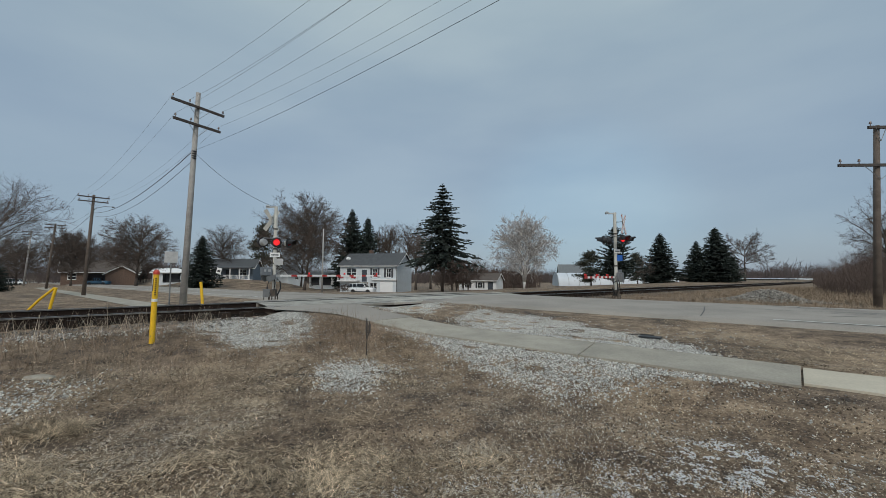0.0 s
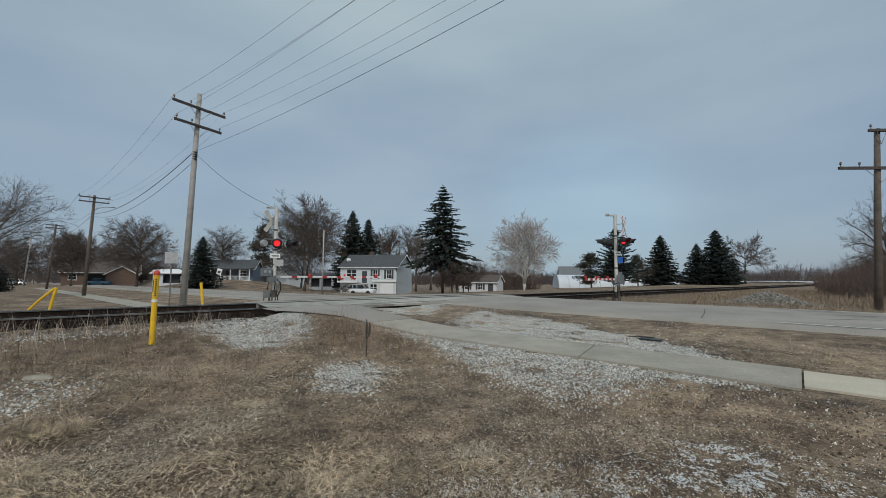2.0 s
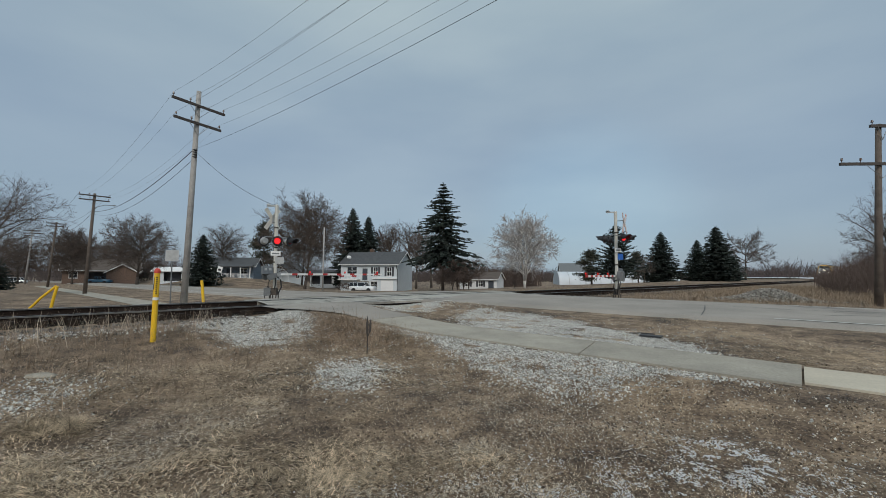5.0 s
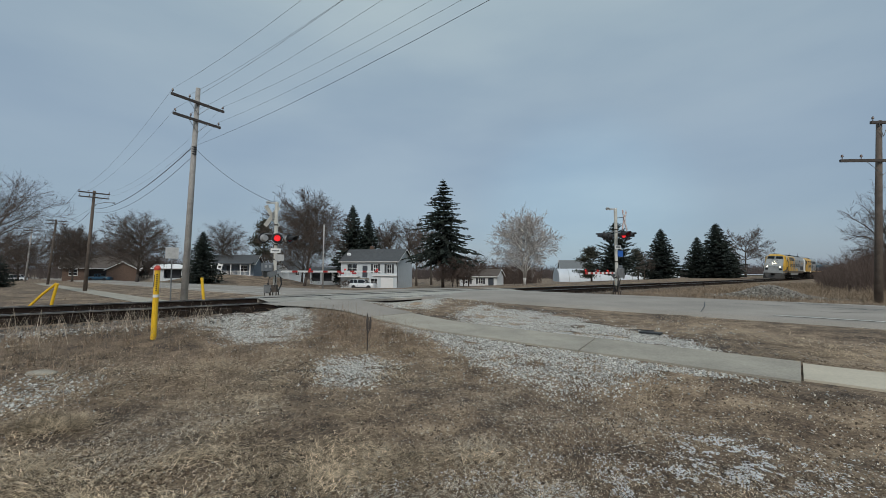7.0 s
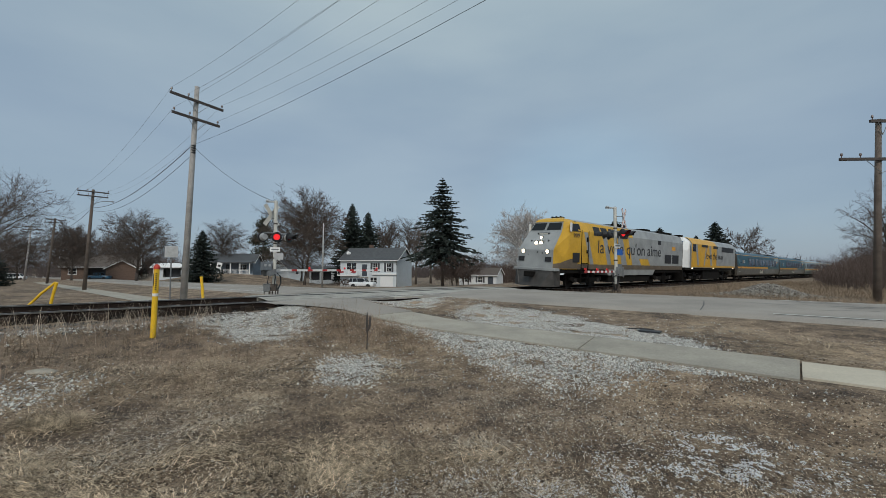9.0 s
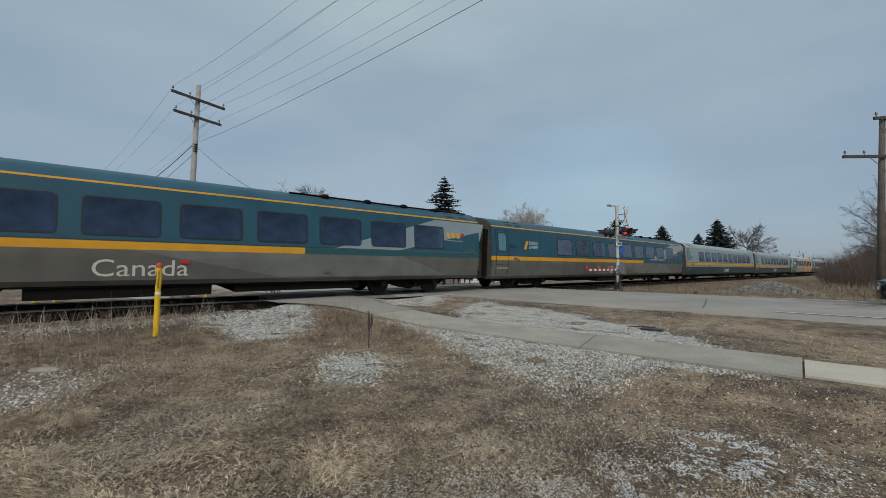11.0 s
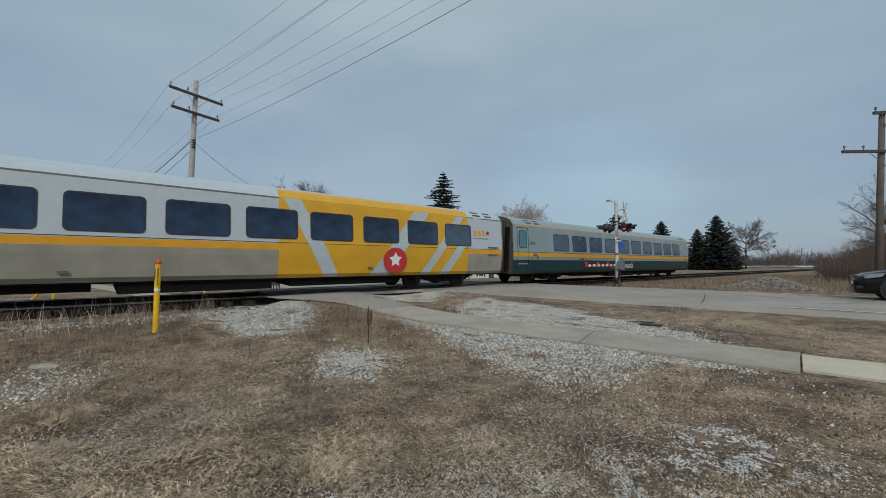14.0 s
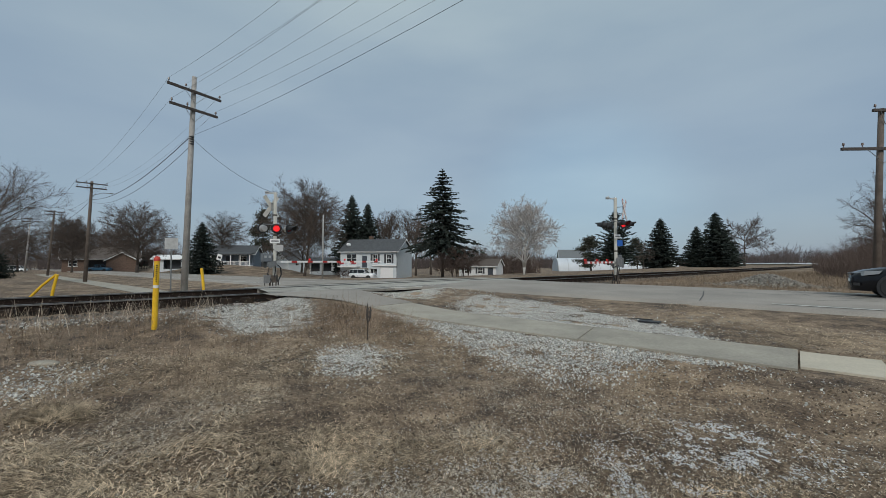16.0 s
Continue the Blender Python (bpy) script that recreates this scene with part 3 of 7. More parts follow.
M["leaf_red"] = mat("red_emblem", (0.50, 0.03, 0.03), 0.5, vary=0.06)
M["head_lamp"] = mat("lit_headlamp", (1.0, 0.86, 0.62), 0.2, emit=5.0)
COACH = [(0.63, 1.40), (0.76, 1.50), (1.36, 1.555), (1.54, 1.56), (1.74, 1.56), (3.15, 1.405), (3.20, 1.395), (3.40, 1.22), (3.53, 0.9), (3.60, 0.5), (3.62, 0.0)]


def side_y(profile, z):
    for (z0, y0), (z1, y1) in zip(profile, profile[1:]):
        if z0 <= z <= z1:
            return y0 + (y1 - y0) * (z - z0) / (z1 - z0)
    return profile[0][1] if z < profile[0][0] else profile[-1][1]


def band(profile, x0, x1, z0, z1, off=0.0, slant=0.0, sides=(1, -1), slant2=None):
    """A strip of the body's side between two heights; slanted ends where asked."""
    zs = [z0] + [z for z, y in profile if z0 + 1e-6 < z < z1 - 1e-6] + [z1]
    whole = Shape()
    s2 = slant if slant2 is None else slant2
    for sg in sides:
        sh = Shape()
        whole.pieces.append(sh)
        sh.grid([[(x0 + slant * (z - z0), sg * (side_y(profile, z) + off), z) for z in zs],
                 [((x0 + x1) / 2 + (slant + s2) / 2 * (z - z0), sg * (side_y(profile, z) + off), z) for z in zs],
                 [(x1 + s2 * (z - z0), sg * (side_y(profile, z) + off), z) for z in zs]])
    return whole


def lettering(name, words, material, parent, x0, x1, z0, z1, y, sg=1, squeeze=True):
    """Words on the side of a vehicle, from x0 (their start) to x1, facing +y for sg = 1."""
    cu = bpy.data.curves.new(name, "FONT")
    cu.body, cu.size, cu.extrude, cu.resolution_u = words, 1.0, 0.004, 3
    tmp = bpy.data.objects.new(name, cu)
    scene.collection.objects.link(tmp)
    bpy.context.view_layer.update()
    me = bpy.data.meshes.new_from_object(tmp)
    bpy.data.objects.remove(tmp)
    co = np.array([v.co for v in me.vertices])
    lo, hi = co.min(0), co.max(0)
    for v in me.vertices:
        u, h = (v.co.x - lo[0]) / (hi[0] - lo[0]), (v.co.y - lo[1]) / (hi[1] - lo[1])
        z = z0 + (z1 - z0) * h
        yy = y(z) if callable(y) else y
        v.co = (x0 + (x1 - x0) * u, sg * (yy + v.co.z), z)
    verts = [tuple(v.co) for v in me.vertices]
    whole = separate(Shape().add(verts, [tuple(p.vertices) for p in me.polygons]))
    bpy.data.meshes.remove(me)
    spans = []                                     # a dot belongs to the stroke below it
    for sh in sorted(whole.pieces, key=lambda q: min(p[0] for p in q.v)):
        lo_, hi_ = min(p[0] for p in sh.v), max(p[0] for p in sh.v)
        if spans and lo_ < spans[-1][1] - 0.3 * (hi_ - lo_):
            spans[-1][1] = max(spans[-1][1], hi_)
            spans[-1][2].add(sh.v, sh.f)
        else:
            spans.append([lo_, hi_, sh])
    for _, _, sh in spans:
        part("letter", sh, material, parent, fix=False)


def bogie_parts(parent, x, wheelbase, radius=0.46, side=1.15):
    fr = Shape()
    for sg in (1, -1):
        y0, y1 = sorted((sg * (side - 0.12), sg * side))
        fr.prism([(x - wheelbase / 2 - 0.55, 0.55), (x - wheelbase / 2 - 0.5, 0.72), (x - 0.5, 0.62), (x + 0.5, 0.62), (x + wheelbase / 2 + 0.5, 0.72), (x + wheelbase / 2 + 0.55, 0.55),
                  (x + wheelbase / 2 + 0.2, 0.36), (x + wheelbase / 2 - 0.3, 0.42), (x + 0.45, 0.28), (x - 0.45, 0.28), (x - wheelbase / 2 + 0.3, 0.42), (x - wheelbase / 2 - 0.2, 0.36)], "y", y0, y1)
        for k in (-0.22, 0.22):
            fr.tube([(x + k, sg * (side + 0.02), 0.3), (x + k, sg * (side + 0.02), 0.68)], 0.09, 8)
    fr.box(x - 0.3, -side, 0.45, x + 0.3, side, 0.7)
    bog = part("bogie", fr, M["loco_dark"], parent, "grimy black bogie frame")
    wh = Shape()
    for sg in (1, -1):
        y0, y1 = sorted((sg * 0.69, sg * 0.82))
        wh.prism([(radius * math.cos(i * math.pi / 12), radius * math.sin(i * math.pi / 12)) for i in range(24)], "y", y0, y1)
        wh.tube([(0, sg * 0.8, 0), (0, sg * (side + 0.05), 0)], 0.13, 10)
    wh.tube([(0, -0.7, 0), (0, 0.7, 0)], 0.09, 8)
    me = mesh_of("wheelset", wh, M["wheel"])
    for k in (-wheelbase / 2, wheelbase / 2):
        w = new("wheelset", me)
        w.parent = bog
        w.matrix_basis = pose(x + k, 0, radius)


PANES = {}


def coach(scheme, label):
    c = thing("railway_coach", Matrix(), label, "railway coach", "coaches of the train")
    h = 12.6
    up, low = {"classic": ("coach_grey", "coach_green"), "blue": ("coach_blue", "coach_dirty"), "yellow": ("coach_pale", "coach_beige")}[scheme]
    skirt = band(COACH, -h, h, 0.63, 1.36 if scheme == "classic" else 1.54)
    part("lower_side", skirt, M[low], c, smooth=False)
    if scheme == "classic":
        part("grey_stripe", band(COACH, -h, h, 1.36, 1.54), M["coach_cream"], c)
    if scheme == "blue":
        part("orange_stripe", band(COACH, -h + 8.2, h, 1.54, 1.74), M["coach_orange"], c)
        part("teal_line", band(COACH, -h, -h + 8.2, 1.54, 1.74), M["coach_teal"], c)
    else:
        part("orange_stripe", band(COACH, -h, h, 1.54, 1.74), M["coach_orange"], c)
    part("waist_seam", band(COACH, -h, h, 1.755, 1.775, 0.004), M["vent_dark"], c)
    part("upper_side", band(COACH, -h, h, 1.74, 3.15), M[up], c)
    if scheme == "yellow":
        part("roof_line", band(COACH, -h, h, 3.15, 3.20), M["coach_dirty"], c)
    else:
        part("roof_line", band(COACH, -h, h, 3.15, 3.20), M["coach_orange"], c)
    roof = Shape()
    pr = [p for p in COACH if p[0] >= 3.2]
    ring = [(y, z) for z, y in pr] + [(-y, z) for z, y in pr[-2::-1]]
    roof.grid([[(x, y, z) for y, z in ring] for x in (-h, -h / 2, 0, h / 2, h)])
    part("roof", roof, M["coach_blue" if scheme == "blue" else "coach_grey" if scheme == "classic" else "coach_pale"], c, smooth=True)
    for x in (10.4, 11.15, -10.9, -11.7):
        part("roof_vent", Shape().prism([(1.36, 3.22), (1.32, 3.30), (1.12, 3.47), (1.05, 3.42)], "x", x - 0.24, x + 0.24), M["vent_dark"], c, "dark louvred roof vent")
    out = [(y, z) for z, y in COACH] + [(-y, z) for z, y in COACH[::-1][1:]]
    for sg in (1, -1):
        part("end_wall", Shape().prism(out, "x", *sorted((sg * (h - 0.06), sg * (h - 0.005)))), M["bellows"], c)
        bel = Shape()
        for k in range(3):
            x0 = h + k * 0.115
            bel.box(*([sg * x0] if sg > 0 else [sg * (x0 + 0.09)]), -0.85, 0.95, *([sg * (x0 + 0.09)] if sg > 0 else [sg * x0]), 0.85, 3.35)
        part("gangway", bel, M["bellows"], c, "ribbed rubber gangway")
        cp = Shape().box(min(sg * (h - 0.2), sg * (h + 0.36)), -0.12, 0.72, max(sg * (h - 0.2), sg * (h + 0.36)), 0.12, 0.95)
        cp.box(min(sg * (h + 0.02), sg * (h + 0.2)), 1.15, 0.75, max(sg * (h + 0.02), sg * (h + 0.2)), 1.3, 3.0)
        part("coupler", cp, M["loco_dark"], c)
    fl = Shape().box(-h + 0.05, -1.38, 0.58, h - 0.05, 1.38, 0.66)
    for x0, x1, w, z0 in ((-6.6, -2.4, 1.25, 0.34), (-1.8, 2.0, 1.3, 0.30), (2.5, 6.3, 1.2, 0.38)):
        fl.box(x0, -w, z0, x1, w, 0.6)
    part("underframe", fl, M["loco_dark"], c, bevel=0.02)
    bogie_parts(c, h - 3.45, 2.6)
    bogie_parts(c, -h + 3.6, 2.6)
    # flush windows with rounded corners
    if not PANES:
        for key, w_, z0, z1 in (("wide", 1.5, 1.91, 2.79), ("door", 0.56, 2.0, 2.85)):
            for sg in (1, -1):
                inner, outer = rounded(-w_ / 2, z0, w_ / 2, z1, 0.10), rounded(-w_ / 2 - 0.035, z0 - 0.035, w_ / 2 + 0.035, z1 + 0.035, 0.12)
                yf = lambda z, o_: sg * (side_y(COACH, z) + o_)
                gl = Shape().add([(x, yf(z, 0.010), z) for x, z in inner], [tuple(range(len(inner)))])
                k = len(inner)
                gk = Shape().add([(x, yf(z, 0.014), z) for x, z in inner] + [(x, yf(z, 0.014), z) for x, z in outer] + [(x, yf(z, 0.0), z) for x, z in outer],
                                 [(i, (i + 1) % k, k + (i + 1) % k, k + i) for i in range(k)] + [(k + i, k + (i + 1) % k, 2 * k + (i + 1) % k, 2 * k + i) for i in range(k)])
                PANES[key, sg] = mesh_of("pane", gl, M["coach_glass" if key == "wide" else "door_glass"]), mesh_of("gasket", gk, M["gasket"])
    for sg in (1, -1):
        for k in range(9 if scheme == "blue" and sg > 0 else 10):
            g = new("window", PANES["wide", sg][1])
            p = new("pane", PANES["wide", sg][0])
            g.parent, p.parent = c, g
            g.matrix_basis = pose(-h + 2.95 + 1.984 * k, 0, 0)
        x0 = h - 0.83 if sg > 0 else -h + 0.83
        d_ = part("door", band(COACH, x0 - 0.47, x0 - 0.435, 0.82, 3.0, 0.006, sides=(sg,)), M["gasket"], c, "coach door with a rubber seal")
        part("seal", band(COACH, x0 + 0.435, x0 + 0.47, 0.82, 3.0, 0.006, sides=(sg,)), M["gasket"], d_)
        part("seal", band(COACH, x0 - 0.47, x0 + 0.47, 3.0, 3.035, 0.006, sides=(sg,)), M["gasket"], d_)
        part("kick_line", band(COACH, x0 - 0.43, x0 + 0.43, 1.30, 1.325, 0.005, sides=(sg,)), M["gasket"], d_)
        for j in (0, 1):
            p = new("pane" if j == 0 else "gasket", PANES["door", sg][j])
            p.parent = d_
            p.matrix_basis = pose(x0, 0, 0)
        hand = Shape().box(x0 - 0.4, sg * 1.575 - 0.012, 1.14, x0 + 0.4, sg * 1.575 + 0.012, 1.17)
        part("step_rail", hand, M["letter_cream"], d_)
        grab = Shape().tube([(x0 - sg * 0.75 + dx, sg * 1.55, z) for dx, z in ((-0.2, 2.3), (0.2, 2.3), (0.2, 2.2), (-0.2, 2.2), (-0.2, 2.3))], 0.012, 6)
        part("grab_handle", grab, M["gasket"], c)
        for px, pz, pw, ph in ((x0 - sg * 1.0, 1.62, 0.14, 0.06), (x0 - sg * 1.25, 1.5, 0.06, 0.1), (x0 - sg * 0.7, 1.48, 0.05, 0.05), (sg * 6.0, 1.44, 0.22, 0.05), (-sg * 11.9, 1.5, 0.35, 0.04), (-sg * 11.9, 1.85, 0.35, 0.03), (sg * 3, 0.9, 0.1, 0.03), (-sg * 5.2, 0.95, 0.1, 0.03)):
            part("hatch", Shape().box(px - pw, sg * 1.562 - 0.012, pz - ph, px + pw, sg * 1.562 + 0.012, pz + ph), M["coach_dirty"], c)
        # emblem as plain strokes, with a bar for the small writing
        e0 = -h + 2.0 if sg > 0 else h - 2.0
        em = Shape()
        for k in range(3):
            x = e0 - sg * (0.28 * k) - sg * 0.1
            em.add([(x + dx, sg * (side_y(COACH, z) + 0.006), z) for dx, z in ((-0.05, 2.62), (0.13, 2.62), (0.05, 2.38), (-0.13, 2.38))], [(0, 1, 2, 3)])
        part("emblem", em, M["coach_orange"], c, "plain orange strokes")
        xr = e0 - sg * 0.95
        rd_ = Shape().add([(xr + 0.12 * math.cos(i * 0.785), sg * (side_y(COACH, 2.5) + 0.007), 2.5 + 0.12 * math.sin(i * 0.785)) for i in range(8)], [tuple(range(8))])
        part("leaf_badge", rd_, M["leaf_red"], c, "plain red badge")
        part("writing_bar", Shape().box(min(e0, xr), sg * 1.515 - 0.006, 2.24, max(e0, xr), sg * 1.515 + 0.006, 2.28), M["coach_cream"], c)
    ysk = lambda z: side_y(COACH, z) + 0.006
    if scheme in ("classic", "blue"):
        for sg, a, b in ((1, -h + 13.43, -h + 11.43), (-1, -1.0, 1.0)):
            lettering("lettering", "Canada", M["letter_cream"], c, a, b, 0.86, 1.29, ysk, sg)
            fx = b + (0.18 if sg > 0 else -0.18)
            part("flag_badge", Shape().box(min(fx, fx - sg * 0.2), sg * 1.56 - 0.01, 1.2, max(fx, fx - sg * 0.2), sg * 1.56 + 0.01, 1.3), M["leaf_red"], c)
    if scheme == "blue":
        part("grey_flash", band(COACH, -h + 0.2, -h + 7.2, 1.75, 3.1, 0.003, -0.4, (1, -1), -3.4), M["coach_grey"], c, "grey slanted panel")
        part("teal_wedge", band(COACH, -h, -h + 4.4, 1.78, 2.72, 0.004, 0.0, (1, -1), -4.68), M["coach_blue"], c, "teal wedge at the coach end")
        part("lower_flash", band(COACH, -h + 2.0, -h + 9.0, 0.80, 1.53, 0.003, 3.2, (1, -1), 5.0), M["grimed_flash"], c, "grimed pale flash on the lower side")
        for sg in (1, -1):
            part("roof_rail", Shape().tube([(-h + 0.5, sg * 1.02, 3.54), (-h + 8.6, sg * 1.02, 3.54)], 0.035, 6), M["loco_dark"], c)
            for k in range(4):
                part("roof_dome", Shape().ball((-h + 2.2 + 1.7 * k, sg * 0.9, 3.55), 0.17, 10, 6, 0.6), M["loco_dark"], c)
        sash = band(COACH, -h + 22.48, -h + 22.68, 2.12, 2.56, 0.006, -0.5)
        part("slanted_mark", sash, M["coach_orange"], c)
        for words_, z in (("BUSINESS", 2.38), ("AFFAIRES", 2.16)):
            lettering("lettering", words_, M["coach_pale"], c, -h + 22.24, -h + 21.46, z, z + 0.17, lambda z_: side_y(COACH, z_) + 0.012, 1)
    if scheme == "yellow":
        part("yellow_panel", band(COACH, -h + 2.35, -h + 10.7, 0.64, 3.19, 0.003), M["via_yellow"], c, "golden vinyl panel")
        part("yellow_roof_edge", band(COACH, -h + 2.35, -h + 10.7, 3.195, 3.50, 0.004), M["via_yellow"], c)
        for x, w, sl in ((8.6, 0.55, 0.55), (6.6, 0.8, -0.8), (4.6, 0.45, -0.8), (3.5, 0.5, -0.8)):
            part("grey_stroke", band(COACH, -h + x, -h + x + w, 0.66, 3.19, 0.006, sl), M["coach_pale"], c, "pale diagonal stroke")
        part("teal_panel", band(COACH, -h + 20.4, -h + 24.2, 0.70, 3.19, 0.003, -0.62), M["coach_teal"], c, "dark teal slanted vinyl panel")
        for words, mt, a, b, z0, z1 in (("the", "via_yellow", 22.15, 20.95, 2.66, 3.06), ("future", "letter_white", 22.5, 20.15, 2.12, 2.62), ("is on", "coach_pale", 22.8, 20.95, 1.72, 2.08), ("board", "letter_green", 23.15, 20.75, 1.16, 1.68)):
            lettering("lettering", words, M[mt], c, -h + a, -h + b, z0, z1, lambda z: side_y(COACH, z) + 0.012, 1)
        disc = Shape().add([(-h + 6.3 + 0.55 * math.cos(i * 0.3927), 1.572 + 0.0, 1.22 + 0.5 * math.sin(i * 0.3927)) for i in range(16)], [tuple(range(16))])
        part("red_roundel", disc, M["leaf_red"], c, "red vinyl roundel")
        part("leaf_badge", Shape().add([(-h + 6.3 + r_ * math.cos(i * 0.6283 + 0.3), 1.578, 1.25 + r_ * math.sin(i * 0.6283 + 0.3)) for i, r_ in zip(range(10), (0.3, 0.16) * 5)], [tuple(range(10))]), M["letter_white"], c)
    return c


LOCO = [(1.20, 1.48), (1.5, 1.5), (3.55, 1.5), (4.10, 1.30), (4.27, 0.85), (4.34, 0.0)]


def head_locomotive():
    c = thing("locomotive", Matrix(), "grimy yellow and grey diesel locomotive with sloped nose, lamps lit", "locomotive")
    h = 10.15
    X = lambda l_: h - l_      # metres behind the nose to local x
    # long body with a deeper middle over the tank
    part("body_side", band(LOCO, X(20.1), X(2.3), 1.2, 3.55), M["loco_grey"], c)
    part("deep_side", band([(0.80, 1.46), (1.2, 1.48), (1.3, 1.48)], X(13.7), X(6.3), 0.80, 1.2, 0, 0, (1, -1)), M["loco_grey"], c)
    for x0, x1 in ((X(6.3), X(5.9)), (X(13.7), X(14.1))):
        part("tank_corner", Shape().add([(x0, y, z) for y in (1.47, -1.47) for z in (0.8, 1.2)] + [(x1, y, 1.2) for y in (1.47, -1.47)], [(0, 1, 4), (2, 5, 3), (0, 4, 5, 2)]), M["loco_grey"], c)
    roof = Shape()
    pr = [p for p in LOCO if p[0] >= 3.55]
    ring = [(y, z) for z, y in pr] + [(-y, z) for z, y in pr[-2::-1]]
    roof.grid([[(x, y, z) for y, z in ring] for x in (X(20.1), X(15), X(10), X(5), X(2.3))])
    part("roof", roof, M["loco_grey"], c)
    out = [(y, z) for z, y in LOCO] + [(-y, z) for z, y in LOCO[::-1][1:]]
    part("rear_wall", Shape().prism(out, "x", X(20.12), X(20.06)), M["loco_dark"], c)
    # nose: front face and the facets beside it
    lv = [(1.20, 0.0, 1.28, 1.48), (2.3, 0.10, 1.24, 1.5), (3.42, 1.0, 1.18, 1.5), (4.05, 1.42, 1.02, 1.32), (4.22, 1.62, 0.8, 1.0), (4.33, 1.95, 0.5, 0.5)]
    front = Shape().grid([[(X(l_), w * k, z) for k in (-1, -0.5, 0, 0.5, 1)] for z, l_, w, y in lv])
    part("nose", front, M["loco_grey"], c, "grey sloped nose")
    for sg in (1, -1):
        fac = Shape().grid([[(X(l_), sg * w, z), (X(l_ + 0.5 * (2.3 - l_)), sg * (w + (y - w) * 0.85), z), (X(2.32), sg * y, z)] for z, l_, w, y in lv])
        part("cab_side", fac, M["loco_yellow"], c, "yellow cab side")
    top = Shape().grid([[(X(1.95), y, 4.33), (X(2.32), y, 4.33)] for y in (-0.5, 0, 0.5)])
    part("cab_roof", top, M["loco_yellow"], c)
    part("brow", Shape().grid([[(X(1.40), y, 4.06), (X(1.60), y * 0.9, 4.24), (X(1.93), y * 0.62, 4.345)] for y in (-1.03, -0.5, 0, 0.5, 1.03)]), M["loco_yellow"], c, "yellow brow over the windscreens")
    # windscreens
    for sg in (1, -1):
        pts = [(3.52, 0.08), (3.52, 1.06), (3.98, 0.97), (3.98, 0.08)]
        wl = Shape().add([(X(1.0 + (z - 3.42) * 0.667) + 0.02, sg * y, z + 0.012) for z, y in pts], [(0, 1, 2, 3)])
        part("windscreen", wl, M["screen_glass"], c)
        sw_ = Shape().add([(X(1.62), sg * 1.50, 3.50), (X(2.55), sg * 1.515, 3.50), (X(2.55), sg * 1.38, 3.96), (X(1.62), sg * 1.36, 3.96)], [(0, 1, 2, 3)])
        part("cab_window", sw_, M["screen_glass"], c)
        mir = Shape().box(X(1.58), sg * 1.48 - 0.03, 3.45, X(1.42), sg * 1.48 + 0.03, 3.98)
        part("mirror", mir, M["white"], c)
    for y, z, r_, m_ in ((0.17, 2.72, 0.11, "head_lamp"), (-0.17, 2.72, 0.11, "head_lamp"), (0.86, 2.2, 0.11, "head_lamp"), (-0.86, 2.2, 0.11, "head_lamp"), (0.0, 3.05, 0.08, "head_lamp")):
        l_ = 0.10 + max(0, z - 2.3) * 0.8
        lamp = part("headlamp", Shape().tube([(X(l_) - 0.05, y, z), (X(l_) + 0.05, y, z)], r_ + 0.035, 14), M["gasket"], c)
        part("lens", Shape().tube([(X(l_) + 0.03, y, z), (X(l_) + 0.06, y, z)], r_, 14), M[m_], lamp, "lit lens")
    part("number_board", Shape().box(X(0.98), -0.42, 3.2, X(0.86), 0.42, 3.36), M["black"], c)
    part("writing_bar", Shape().box(X(0.9), -0.3, 3.25, X(0.845), 0.3, 3.32), M["letter_cream"], c)
    frt = Shape().box(X(0.75), -0.36, 2.54, X(0.45), 0.36, 2.9)
    part("lamp_recess", frt, M["loco_grey"], c, bevel=0.03)
    dk = Shape()
    for y, z in ((0.95, 1.75), (-0.95, 1.75)):
        dk.box(X(0.12), y - 0.2, z - 0.14, X(-0.01), y + 0.2, z + 0.14)
    for y, z in ((0.6, 2.85), (-0.6, 2.85), (0.5, 2.1), (-0.5, 2.0), (0.15, 2.15)):
        dk.ball((X(0.12 + max(0, z - 2.3) * 0.75), y, z), 0.06)
    part("nose_fitting", separate(dk), M["black"], c)
    pil = Shape().add([(X(0.0), 1.3, 1.2), (X(0.0), -1.3, 1.2), (X(-0.05), -1.1, 0.95), (X(-0.05), 1.1, 0.95), (X(-0.42), -0.75, 0.16), (X(-0.42), 0.75, 0.16), (X(0.05), 1.42, 0.18), (X(0.05), -1.42, 0.18), (X(0.5), 1.45, 1.2), (X(0.5), -1.45, 1.2), (X(0.6), 1.42, 0.2), (X(0.6), -1.42, 0.2)],
                      [(0, 1, 2, 3), (3, 2, 4, 5), (0, 3, 5, 6), (1, 7, 4, 2), (0, 6, 10, 8), (1, 9, 11, 7)])
    part("pilot", pil, M["loco_pilot"], c, "grimy steel pilot plough")
    for sg in (1, -1):
        part("cab_grime", Shape().grid([[(X(0.0) + 0.004, sg * 1.29, 1.24), (X(0.5), sg * 1.40, 1.24), (X(1.2), sg * 1.475, 1.24), (X(2.31), sg * 1.505, 1.24)], [(X(0.03) + 0.004, sg * 1.285, 1.5), (X(0.5), sg * 1.405, 1.55), (X(1.2), sg * 1.485, 1.75), (X(2.31), sg * 1.51, 1.95)]]), M["loco_grime"], c, "brown grime on the cab side")
    part("coupler", Shape().box(X(0.2), -0.16, 0.72, X(-0.62), 0.16, 1.0).box(X(-0.4), -0.25, 0.7, X(-0.66), 0.25, 1.02), M["loco_dark"], c, bevel=0.03)
